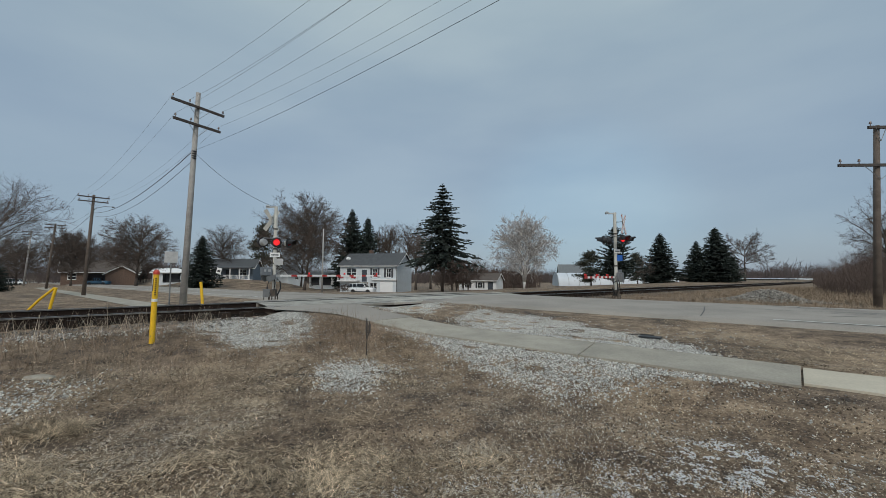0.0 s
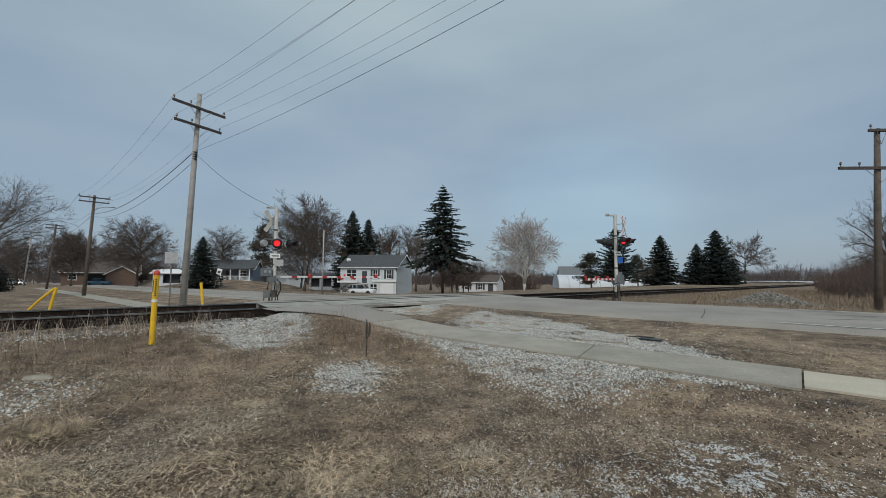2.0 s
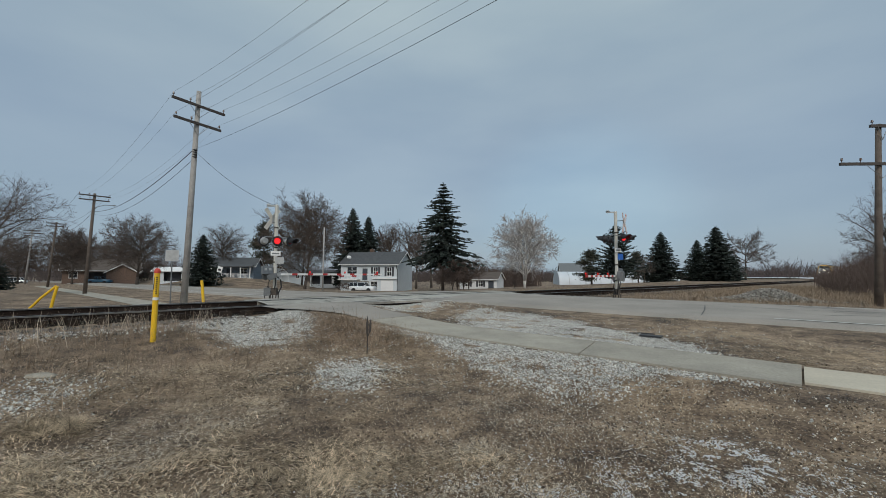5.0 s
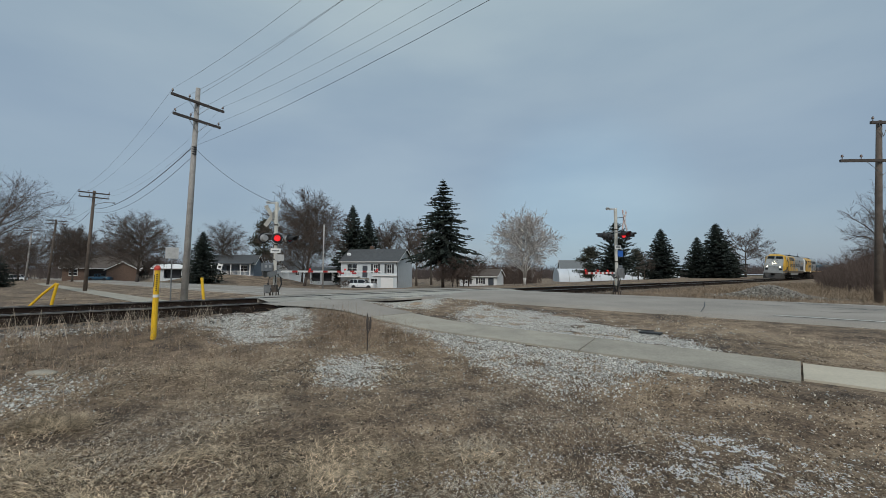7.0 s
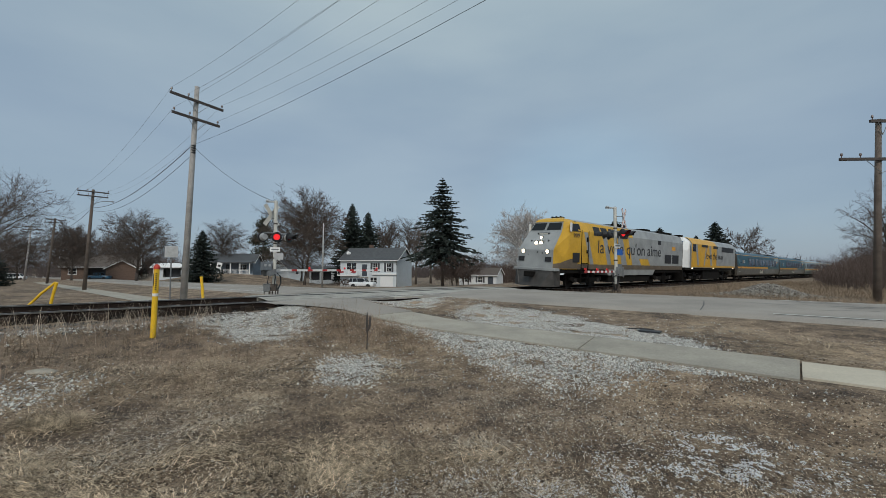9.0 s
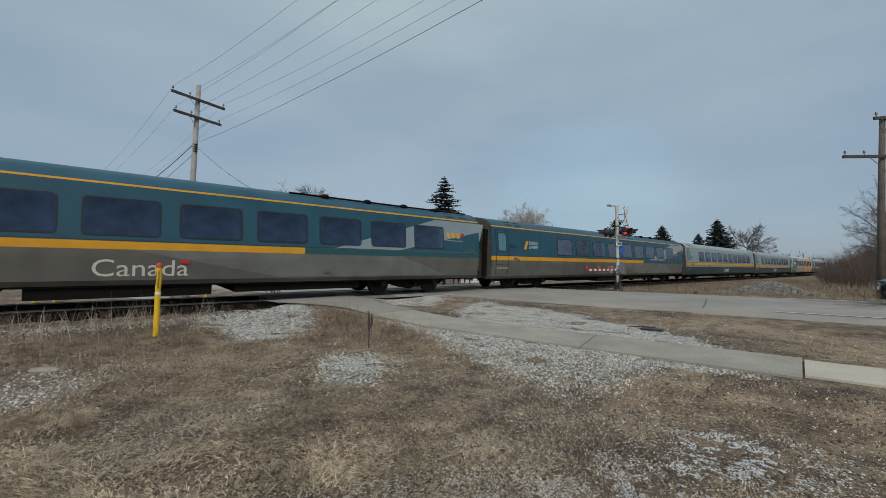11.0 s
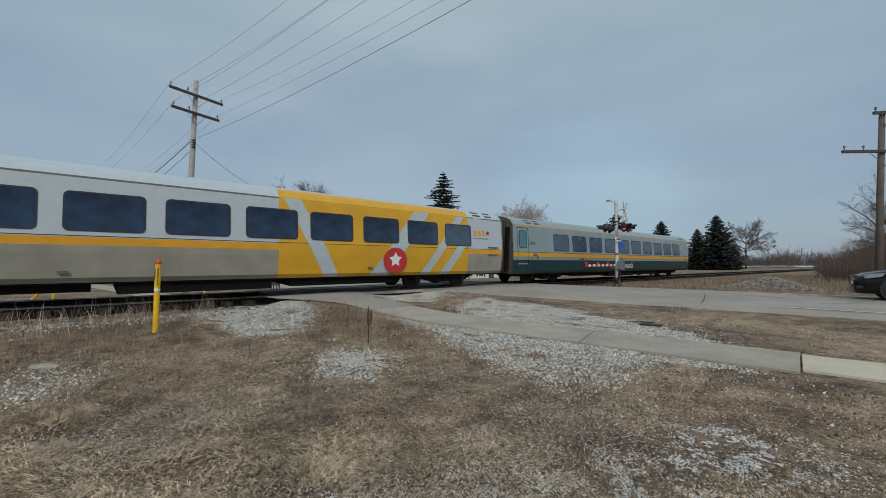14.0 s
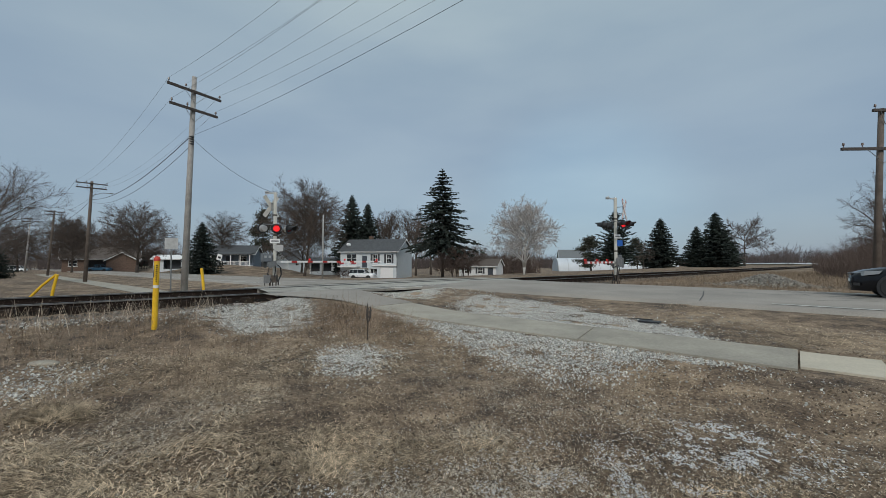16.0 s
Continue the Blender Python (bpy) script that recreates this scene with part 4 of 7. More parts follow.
    part("front_sill", Shape().box(X(0.45), -1.46, 1.08, X(-0.06), 1.46, 1.24), M["loco_grey"], c, bevel=0.02)
    fr = Shape().box(X(20.0), -1.4, 0.95, X(0.5), 1.4, 1.2)
    fr.box(X(13.4), -1.35, 0.32, X(6.6), 1.35, 0.85)
    part("underframe", fr, M["loco_dark"], c, bevel=0.03)
    part("rear_coupler", Shape().box(X(20.55), -0.14, 0.75, X(20.0), 0.14, 1.0), M["loco_dark"], c)
    bogie_parts(c, X(3.9), 2.74, 0.51, 1.25)
    bogie_parts(c, X(16.4), 2.74, 0.51, 1.25)
    # paint: yellow front half with slanted grey strokes, grime along the sill
    part("yellow_panel", band(LOCO, X(10.4), X(2.3), 1.25, 4.12, 0.003, 0.25, (1, -1), 0.0), M["loco_yellow"], c, "yellow paint panel")
    part("yellow_lower", band(LOCO, X(13.3), X(11.7), 1.22, 2.0, 0.003, 0.9, (1, -1), 0.9), M["loco_yellow"], c)
    for l_, w, sl in ((3.9, 0.45, 0.42), (6.2, 0.55, 0.42), (8.3, 0.8, 0.42), (10.0, 0.7, 0.42)):
        part("grey_stroke", band(LOCO, X(l_ + w), X(l_), 1.26, 3.5, 0.006, sl), M["loco_grey"], c, "grey diagonal stroke")
    part("sill_grime", band(LOCO, X(20.05), X(2.3), 1.2, 1.52, 0.009), M["loco_grime"], c, "brown grime along the sill")
    for sg in (1, -1):
        gr = Shape()
        for l0, l1 in ((4.15, 5.0), (5.15, 6.0), (6.2, 7.6), (7.75, 8.8)):
            gr.box(X(l1), sg * 1.505 - 0.012, 3.36, X(l0), sg * 1.505 + 0.012, 3.9 if l0 < 4 else 3.54)
            gr.add([(X(l1), sg * 1.512, 3.54), (X(l0), sg * 1.512, 3.54), (X(l0), sg * 1.375, 3.93), (X(l1), sg * 1.375, 3.93)], [(0, 1, 2, 3)])
        part("air_intake", separate(gr), M["black"], c, "dark intake grilles")
        g2 = Shape().box(X(17.4), sg * 1.505 - 0.012, 1.72, X(16.0), sg * 1.505 + 0.012, 2.45).box(X(19.1), sg * 1.505 - 0.012, 1.72, X(17.65), sg * 1.505 + 0.012, 2.45)
        g2.box(X(2.5), sg * 1.51 - 0.012, 1.62, X(1.75), sg * 1.51 + 0.012, 2.2).box(X(15.1), sg * 1.505 - 0.012, 3.2, X(14.5), sg * 1.505 + 0.012, 3.54)
        part("side_grille", separate(g2), M["black"], c)
        dr = Shape().box(X(2.72), sg * 1.515 - 0.008, 1.5, X(2.68), sg * 1.515 + 0.008, 3.6).box(X(3.55), sg * 1.515 - 0.008, 1.5, X(3.5), sg * 1.515 + 0.008, 3.6)
        dr.box(X(3.45), sg * 1.515 - 0.01, 2.9, X(3.3), sg * 1.515 + 0.01, 3.2).box(X(3.45), sg * 1.515 - 0.01, 2.2, X(3.3), sg * 1.515 + 0.01, 2.4)
        part("door_fitting", separate(dr), M["loco_dark"], c)
        ld = Shape()
        for z in (0.35, 0.65, 0.95, 1.25, 1.55):
            ld.box(X(3.5), sg * 1.47 - 0.08, z, X(2.75), sg * 1.47 + 0.08, z + 0.04)
        for l_ in (2.72, 3.53):
            ld.box(X(l_) - 0.03, sg * 1.5 - 0.03, 0.3, X(l_) + 0.03, sg * 1.5 + 0.03, 2.1)
        part("ladder", ld, M["loco_dark"], c)
        a, b = (X(4.75), X(15.1)) if sg > 0 else (X(15.1), X(4.75))
        lettering("lettering", "la voie qu'on aime", M["letter_dark"], c, a, b, 1.98, 3.12, 1.512, sg)
        a, b = (X(1.75), X(2.45)) if sg > 0 else (X(2.45), X(1.75))
        lettering("lettering", "909", M["letter_dark"], c, a, b, 3.12, 3.38, 1.515, sg)
        part("emblem", Shape().box(X(18.3), sg * 1.5 - 0.01, 2.85, X(17.5), sg * 1.5 + 0.01, 3.15), M["coach_orange"], c, "plain orange mark")
    ex = Shape().box(X(9.9), -0.9, 4.3, X(8.6), 0.9, 4.46).box(X(14.6), -0.8, 4.3, X(13.4), 0.8, 4.45).box(X(18.8), -1.0, 4.25, X(15.8), 1.0, 4.40)
    for y in (-0.3, 0, 0.3):
        ex.tube([(X(2.6), y, 4.4), (X(2.15), y, 4.42)], [0.04, 0.07], 8)
    part("roof_fitting", separate(ex), M["loco_dark"], c, bevel=0.02)
    return c


COWL = [(1.45, 1.5), (1.6, 1.52), (3.75, 1.52), (4.18, 1.22), (4.36, 0.75), (4.42, 0.0)]


def second_locomotive():
    c = thing("locomotive", Matrix(), "yellow and grey cowl-bodied diesel locomotive, second in the train", "locomotive")
    h = 8.3
    X = lambda l_: h - l_
    part("body_side", band(COWL, X(16.5), X(1.1), 1.45, 3.75), M["loco_grey"], c)
    pr = [p for p in COWL if p[0] >= 3.75]
    ring = [(y, z) for z, y in pr] + [(-y, z) for z, y in pr[-2::-1]]
    part("roof", Shape().grid([[(x, y, z) for y, z in ring] for x in (X(16.5), X(12), X(8), X(4), X(1.5))]), M["loco_grey"], c)
    out = [(y, z) for z, y in COWL] + [(-y, z) for z, y in COWL[::-1][1:]]
    part("rear_wall", Shape().prism(out, "x", X(16.52), X(16.46)), M["loco_grey"], c)
    lv = [(1.45, 0.0, 1.0, 1.5), (3.1, 0.0, 0.95, 1.52), (3.2, 0.15, 1.0, 1.52), (3.95, 0.9, 1.05, 1.36), (4.3, 1.3, 0.8, 0.9), (4.42, 1.5, 0.0, 0.0)]
    part("nose", Shape().grid([[(X(l_), w * k, z) for k in (-1, -0.5, 0, 0.5, 1)] for z, l_, w, y in lv]), M["letter_white"], c, "white cab front")
    for sg in (1, -1):
        part("cab_side", Shape().grid([[(X(l_), sg * w, z), (X(l_ + 0.5 * (1.52 - l_)), sg * (w + (y - w) * 0.8), z), (X(1.52), sg * y, z)] for z, l_, w, y in lv]), M["letter_white"], c)
        part("windscreen", Shape().add([(X(0.17) + 0.02, sg * 0.1, 3.3), (X(0.17) + 0.02, sg * 0.95, 3.3), (X(0.82) + 0.02, sg * 0.98, 3.92), (X(0.82) + 0.02, sg * 0.1, 3.92)], [(0, 1, 2, 3)]), M["coach_glass"], c)
        part("cab_window", Shape().box(X(2.6), sg * 1.527 - 0.01, 3.0, X(1.75), sg * 1.527 + 0.01, 3.7), M["coach_glass"], c)
        gr = Shape().box(X(6.2), sg * 1.5 - 0.06, 3.5, X(4.2), sg * 1.5 + 0.04, 3.74).box(X(9.6), sg * 1.5 - 0.06, 3.45, X(8.0), sg * 1.5 + 0.04, 3.74).box(X(15.6), sg * 1.5 - 0.06, 3.2, X(11.0), sg * 1.5 + 0.04, 3.74)
        part("side_grille", separate(gr), M["black"], c)
        a, b = (X(5.6), X(11.6)) if sg > 0 else (X(11.6), X(5.6))
        lettering("lettering", "love the way", M["letter_dark"], c, a, b, 2.1, 3.05, 1.535, sg)
        ld = Shape()
        for x in (X(1.2), X(3.0)):
            ld.box(x - 0.3, sg * 1.45 - 0.1, 0.4, x + 0.3, sg * 1.45 + 0.1, 0.46).box(x - 0.3, sg * 1.45 - 0.1, 0.85, x + 0.3, sg * 1.45 + 0.1, 0.91)
        part("step", separate(ld), M["loco_dark"], c)
    part("yellow_panel", band(COWL, X(9.2), X(1.4), 1.62, 4.38, 0.003, 0.0), M["via_yellow"], c, "yellow paint panel")
    part("sill_line", band(COWL, X(16.4), X(1.4), 1.5, 1.66, 0.005), M["via_yellow"], c)
    for l_, w, sl in ((3.1, 0.5, 0.3), (5.0, 0.35, -0.3), (7.2, 0.6, 0.3)):
        part("grey_stroke", band(COWL, X(l_ + w), X(l_), 1.68, 3.7, 0.006, sl), M["loco_grey"], c)
    fit_ = Shape().box(X(2.0), -0.55, 4.36, X(1.0), 0.55, 4.52)
    for l_ in (11.2, 12.8, 14.4):
        fit_.tube([(X(l_), 0, 4.38), (X(l_), 0, 4.52)], 0.62, 16)
    part("roof_fitting", separate(fit_), M["loco_dark"], c)
    fr = Shape().box(X(16.5), -1.45, 1.2, X(0), 1.45, 1.46).box(X(11.2), -1.3, 0.3, X(5.6), 1.3, 1.2)
    fr.box(X(0.0), -1.3, 0.2, X(-0.25), 1.3, 1.2).box(X(17.0), -0.14, 0.75, X(-0.6), 0.14, 1.0)
    part("underframe", fr, M["loco_dark"], c, bevel=0.02)
    lamp = Shape()
    for l_ in (1.7, 8.2, 15.6):
        lamp.box(X(l_) - 0.08, 1.5, 1.36, X(l_) + 0.08, 1.545, 1.43)
    part("step_light", separate(lamp), M["head_lamp"], c, "lit step lights")
    bogie_parts(c, X(3.3), 2.74, 0.51, 1.25)
    bogie_parts(c, X(13.3), 2.74, 0.51, 1.25)
    return c


def train_front(t):
    """Where the nose is along the track."""
    if t <= 9.2:
        return 105.4 - 34.2 * (t - 6.5)
    if t >= 11.5:
        return float(np.interp(t, (11.5, 12.0, 12.5, 13.5, 14.5, 15.0, 16.0), (47.8, 30.8, 13.65, -19.85, -54.0, -71.3, -105.5))) - 115.8
    a, b = train_front(9.2), train_front(11.5)
    return a + (b - a) * (t - 9.2) / 2.3


TRAIN = [(head_locomotive(), 10.15), (second_locomotive(), 29.3)]
for k, (scheme, words) in enumerate((("blue", "teal blue passenger coach behind the locomotives"), ("blue", "teal blue passenger coach with grimy lower sides and orange line"),
                                     ("classic", "grey passenger coach with orange stripe and dark green skirt"), ("classic", "grey passenger coach with orange stripe and dark green skirt"),
                                     ("yellow", "pale grey passenger coach with yellow and teal vinyl panels"), ("classic", "last grey and dark green coach of the train"))):
    TRAIN.append((coach(scheme, words), 51.2 + 26.01 * k))


# ---- loose ground cover ----
def inside(poly, p):
    hit = False
    for (x0, y0), (x1, y1) in zip(poly, poly[1:] + poly[:1]):
        if (y0 > p[1]) != (y1 > p[1]) and p[0] < (x1 - x0) * (p[1] - y0) / (y1 - y0) + x0:
            hit = not hit
    return hit


STONE = [(1, 0, 0), (-1, 0, 0), (0, 1, 0), (0, -1, 0), (0, 0, 1), (0, 0, -1)]
STONE_F = [(0, 2, 4), (2, 1, 4), (1, 3, 4), (3, 0, 4), (2, 0, 5), (1, 2, 5), (3, 1, 5), (0, 3, 5)]


def scatter_stones(name, spots, material, size, label, category, flat=1.0):
    rng = np.random.default_rng(len(name) * 7 + len(spots))
    n_ = len(spots)
    r_ = size * (0.45 + 1.0 * rng.random(n_) ** 1.6)
    v = np.array(STONE, float)[None] * rng.uniform(0.55, 1.25, (n_, 6, 1)) * r_[:, None, None]
    v[:, :, 2] *= 0.75
    q = rng.normal(size=(n_, 4))
    q /= np.linalg.norm(q, axis=1)[:, None]
    w, x, y, z = q.T
    rot = np.stack([1 - 2 * (y * y + z * z), 2 * (x * y - z * w), 2 * (x * z + y * w), 2 * (x * y + z * w), 1 - 2 * (x * x + z * z), 2 * (y * z - x * w),
                    2 * (x * z - y * w), 2 * (y * z + x * w), 1 - 2 * (x * x + y * y)], 1).reshape(n_, 3, 3)
    v = np.einsum("nij,nkj->nki", rot, v)
    v[:, :, 2] *= flat
    v += np.array(spots, float)[:, None, :] + (r_ * 0.25 * flat)[:, None, None] * np.array((0, 0, 1.0))
    f = np.array(STONE_F)[None] + 6 * np.arange(n_)[:, None, None]
    me = bpy.data.meshes.new(name)
    me.from_pydata(v.reshape(-1, 3).tolist(), [], f.reshape(-1, 3).tolist())
    me.materials.append(material)
    tagged(new(name, me), label, category, kind="stuff")


PATCHES = [
    [(12.2, 3.4), (12.6, 5.1), (11.4, 6.3), (9.6, 5.7), (8.6, 5.0), (7.8, 3.8), (8.2, 3.4), (10.0, 3.3)],
    [(5.7, 3.3), (6.2, 4.2), (5.8, 4.65), (4.9, 4.3), (4.6, 3.6), (4.9, 3.25)],
    [(7.9, 6.62), (7.0, 6.35), (5.7, 6.0), (4.1, 5.3), (3.1, 5.0), (2.5, 4.75), (1.8, 5.4), (1.35, 6.2), (0.4, 6.45), (0.2, 6.65), (3.7, 6.65)],
    [(7.6, 9.4), (7.7, 10.6), (5.6, 10.9), (3.4, 9.9), (1.8, 9.2), (1.1, 8.5), (1.2, 8.2), (5.2, 8.25), (6.6, 8.3)],
    [(11.1, 8.9), (11.5, 10.4), (10.4, 11.6), (9.3, 10.6), (8.7, 9.0), (9.6, 8.5)],
    [(6.6, -0.2), (6.4, 0.5), (6.9, 1.0), (7.8, 0.6), (7.6, -0.3)],
]


def in_patch(a, b):
    q = (a + 0.3 * noise.noise((a * 1.3, b * 1.3, 0)), b + 0.3 * noise.noise((a * 1.3, b * 1.3, 9)))
    return any(inside(poly, q) for poly in PATCHES)


def build_gravel():
    rnd = random.Random(11)
    for k, poly in enumerate(PATCHES):
        a0, a1 = min(p[0] for p in poly) - 0.6, max(p[0] for p in poly) + 0.6
        b0, b1 = min(p[1] for p in poly) - 0.5, max(p[1] for p in poly) + 0.5
        spots = []
        for _ in range(int((a1 - a0) * (b1 - b0) * (2450 if k < 5 else 900))):
            a, b = rnd.uniform(a0, a1), rnd.uniform(b0, b1)
            q = (a + 0.3 * noise.noise((a * 1.3, b * 1.3, 0)) + rnd.gauss(0, 0.16), b + 0.3 * noise.noise((a * 1.3, b * 1.3, 9)) + rnd.gauss(0, 0.13))
            if 6.62 < b < 8.17 or (not inside(poly, q) and rnd.random() > 0.02):
                continue
            if noise.noise((a * 2.2, b * 2.2, 4)) > 0.42 and rnd.random() < 0.7:
                continue
            p = at_road(a, b)
            spots.append((p.x, p.y, ground_at(p.x, p.y)))
        scatter_stones("gravel_patch", spots, M["stone"], 0.016, "pale crushed stone spread on the soil", "gravel")
    # single stones all over the near soil
    spots = []
    for _ in range(60000):
        r_, g = 1.7 * (11 / 1.7) ** rnd.random(), radians(rnd.uniform(-52, 52))
        x, y = r_ * math.sin(g), r_ * math.cos(g)
        b = x * RN.x + y * RN.y
        if not near_zone(x, y) or rnd.random() > 0.16 + 0.7 * (noise.noise((x * 0.6, y * 0.6, 2)) + 0.1 + 0.13 * x):
            continue
        spots.append((x, y, ground_at(x, y)))
    scatter_stones("loose_stones", spots, M["pebble"], 0.0092, "single small stones on the soil", "gravel")
    spots = []
    for _ in range(17000):
        s = rnd.uniform(-14, 46)
        o = rnd.uniform(-2.6, 3.4)
        if (4.0 < s < 18.2) or (abs(o) < 0.72 and rnd.random() < 0.85) or (s < 4 and 0.7 < o < 1.75):
            continue
        p = TB + TD * s + TN * o
        z = max(float(land(p.x, p.y)), -0.20 + GRADE * s - 0.05 * o if abs(o) < 1.55 else -9)
        spots.append((p.x, p.y, z))
    for _ in range(6500):
        s, o = rnd.uniform(-14, 4.2), rnd.uniform(1.6, 2.6)
        p = at_track(s, o, -0.17 - 0.16 * max(0, o - 1.4))
        spots.append((p.x, p.y, p.z))
    scatter_stones("ballast", spots, M["ballast"], 0.042, "grimy grey track ballast", "ballast")
    spots = []
    for _ in range(5200):
        s, o = rnd.uniform(-13, 4.4), 2.3 + abs(rnd.gauss(0, 0.55))
        if noise.noise((s * 0.7, o, 1)) < -0.2 and s < 0:
            continue
        p = TB + TD * s + TN * o
        spots.append((p.x, p.y, ground_at(p.x, p.y)))
    scatter_stones("spilled_ballast", spots, M["stone"], 0.028, "pale stones spilled beside the track", "gravel")
    spots = []
    for cx, cy, w, n_ in ((2.4, 3.25, 0.45, 2600), (2.6, 3.6, 0.5, 1500), (2.45, 3.55, 0.30, 2200), (1.25, 2.75, 0.6, 6200), (0.45, 2.7, 0.55, 5200), (-0.55, 2.9, 0.5, 1500), (1.75, 2.9, 0.55, 3800), (3.2, 3.1, 0.5, 600), (-4.6, 4.4, 0.9, 900), (5.6, 5.9, 0.5, 600), (5.2, 6.35, 0.5, 700)):
        for _ in range(n_):
            x, y = rnd.gauss(cx, w * 0.6), rnd.gauss(cy, w * 0.6)
            if near_zone(x, y) and noise.noise((x * 4.2, y * 4.2, 6)) + 0.7 * noise.noise((x * 13, y * 13, 2)) > 0.04:
                spots.append((x, y, ground_at(x, y)))
    scatter_stones("snow_remnant", spots, M["snow"], 0.0105, "thin remnants of granular snow on the soil", "snow", 0.5)
    # heap of stone beyond the road
    spots = []
    for _ in range(4200):
        u, v = rnd.gauss(0, 1.0), rnd.gauss(0, 0.7)
        h_ = 0.62 * math.exp(-(u * u / 1.6 + v * v / 0.9))
        p = at_road(1.2 + u, 27.4 + v)
        spots.append((p.x, p.y, float(land(p.x, p.y)) + h_ * rnd.uniform(0.75, 1.0)))
    scatter_stones("stone_heap", spots, M["heap"], 0.05, "low heap of grey stones in dry grass", "stone heap")


GX, GY = np.arange(-14.0, 14.01, 0.14), np.arange(0.8, 16.01, 0.14)
GROUND = np.array([[ground_at(x, y) for x in GX] for y in GY])
THICK = np.array([[noise.noise((x * 0.55, y * 0.55, 11)) * 0.9 + noise.noise((x * 1.9, y * 1.9, 4)) * 0.6 for x in GX] for y in GY])
STONY = np.array([[float(in_patch(x * RD.x + y * RD.y, x * RN.x + y * RN.y)) for x in GX] for y in GY])


def from_grid(grid, x, y):
    u, v = np.clip((x - GX[0]) / 0.14, 0, len(GX) - 1.001), np.clip((y - GY[0]) / 0.14, 0, len(GY) - 1.001)
    i, j = u.astype(int), v.astype(int)
    p, q = u - i, v - j
    return grid[j, i] * (1 - p) * (1 - q) + grid[j, i + 1] * p * (1 - q) + grid[j + 1, i] * (1 - p) * q + grid[j + 1, i + 1] * p * q


def swirl(x, y):
    """The way in which the grass lies, in tufts."""
    return 3.1 * np.sin(1.9 * x + 1.3 * np.sin(1.1 * y)) + 2.7 * np.cos(2.3 * y + 1.7 * np.sin(0.9 * x)) + 1.5 * np.sin(5.3 * x + 4.1 * y)


WAVES = np.random.default_rng(5).uniform((26, 0, 0), (95, 6.283, 6.283), (9, 3))


def clump(x, y):
    """Small tussocks a hand's width across, about -1 to 1, with gaps of soil between them."""
    u, v = x + 0.05 * np.sin(9 * y + 3 * x), y + 0.05 * np.sin(8 * x - 2 * y)
    return sum(np.sin(k * (u * np.cos(g) + v * np.sin(g)) + p) for k, g, p in WAVES) / 3.0


def blades(name, x, y, z, length, lean, width, material, label, category="grass", seed=1):
    """Bent blades of grass as one mesh. lean: 0 flat, 1 upright."""
    rng = np.random.default_rng(seed)
    n_ = len(x)
    g = swirl(x, y) + rng.normal(0, 1.15, n_)
    flat = np.sqrt(np.maximum(0, 1 - lean * lean))
    dx, dy, dz = np.cos(g) * flat, np.sin(g) * flat, lean
    px, py = -np.sin(g) * width, np.cos(g) * width
    droop = rng.uniform(0, 0.3, n_) * length
    m = 0.55 * length
    v = np.zeros((n_, 5, 3))
    v[:, 0] = np.c_[x - px, y - py, z]
    v[:, 1] = np.c_[x + px, y + py, z]
    v[:, 2] = np.c_[x + dx * m + px * 0.7, y + dy * m + py * 0.7, z + dz * m]
    v[:, 3] = np.c_[x + dx * m - px * 0.7, y + dy * m - py * 0.7, z + dz * m]
    v[:, 4] = np.c_[x + dx * length, y + dy * length, z + np.maximum(0, dz * length - droop)]
    k = np.arange(n_)[:, None] * 5
    loops = (k + np.array([0, 1, 2, 3, 3, 2, 4])).ravel()
    starts = (np.arange(n_)[:, None] * 7 + np.array([0, 4])).ravel()
    me = bpy.data.meshes.new(name)
    me.vertices.add(n_ * 5)
    me.vertices.foreach_set("co", v.ravel())
    me.loops.add(n_ * 7)
    me.loops.foreach_set("vertex_index", loops)
    me.polygons.add(n_ * 2)
    me.polygons.foreach_set("loop_start", starts)
    me.materials.append(material)
    me.update(calc_edges=True)
    me.validate()
    tagged(new(name, me), label, category, kind="stuff")


def bare(x, y):
    """1 where feet and wheels have worn the grass away."""
    worn = step(x, -2.0, -1.4) * (1 - step(x, 1.2, 1.8)) * step(y, 3.6, 4.1) * (1 - step(y, 5.2, 5.9))
    b = x * RN.x + y * RN.y
    return np.maximum(worn, step(x, 0.5, 1.4) * step(y, 2.7, 3.5) * np.where(b < 6.7, 1.0, 0.55 * (1 - step(x, 4.0, 5.5))))


def near_spots(rng, n_, r0, r1):
    r_, g = r0 * (r1 / r0) ** rng.random(n_), np.radians(rng.uniform(-60, 60, n_))
    x, y = r_ * np.sin(g), r_ * np.cos(g)
    b = x * RN.x + y * RN.y
    o = (x - TB.x) * TN.x + (y - TB.y) * TN.y
    ok = (o > 3.0) & (b < 12.5) & ((b < 6.6) | (b > 8.2))
    return x[ok], y[ok], r_[ok]


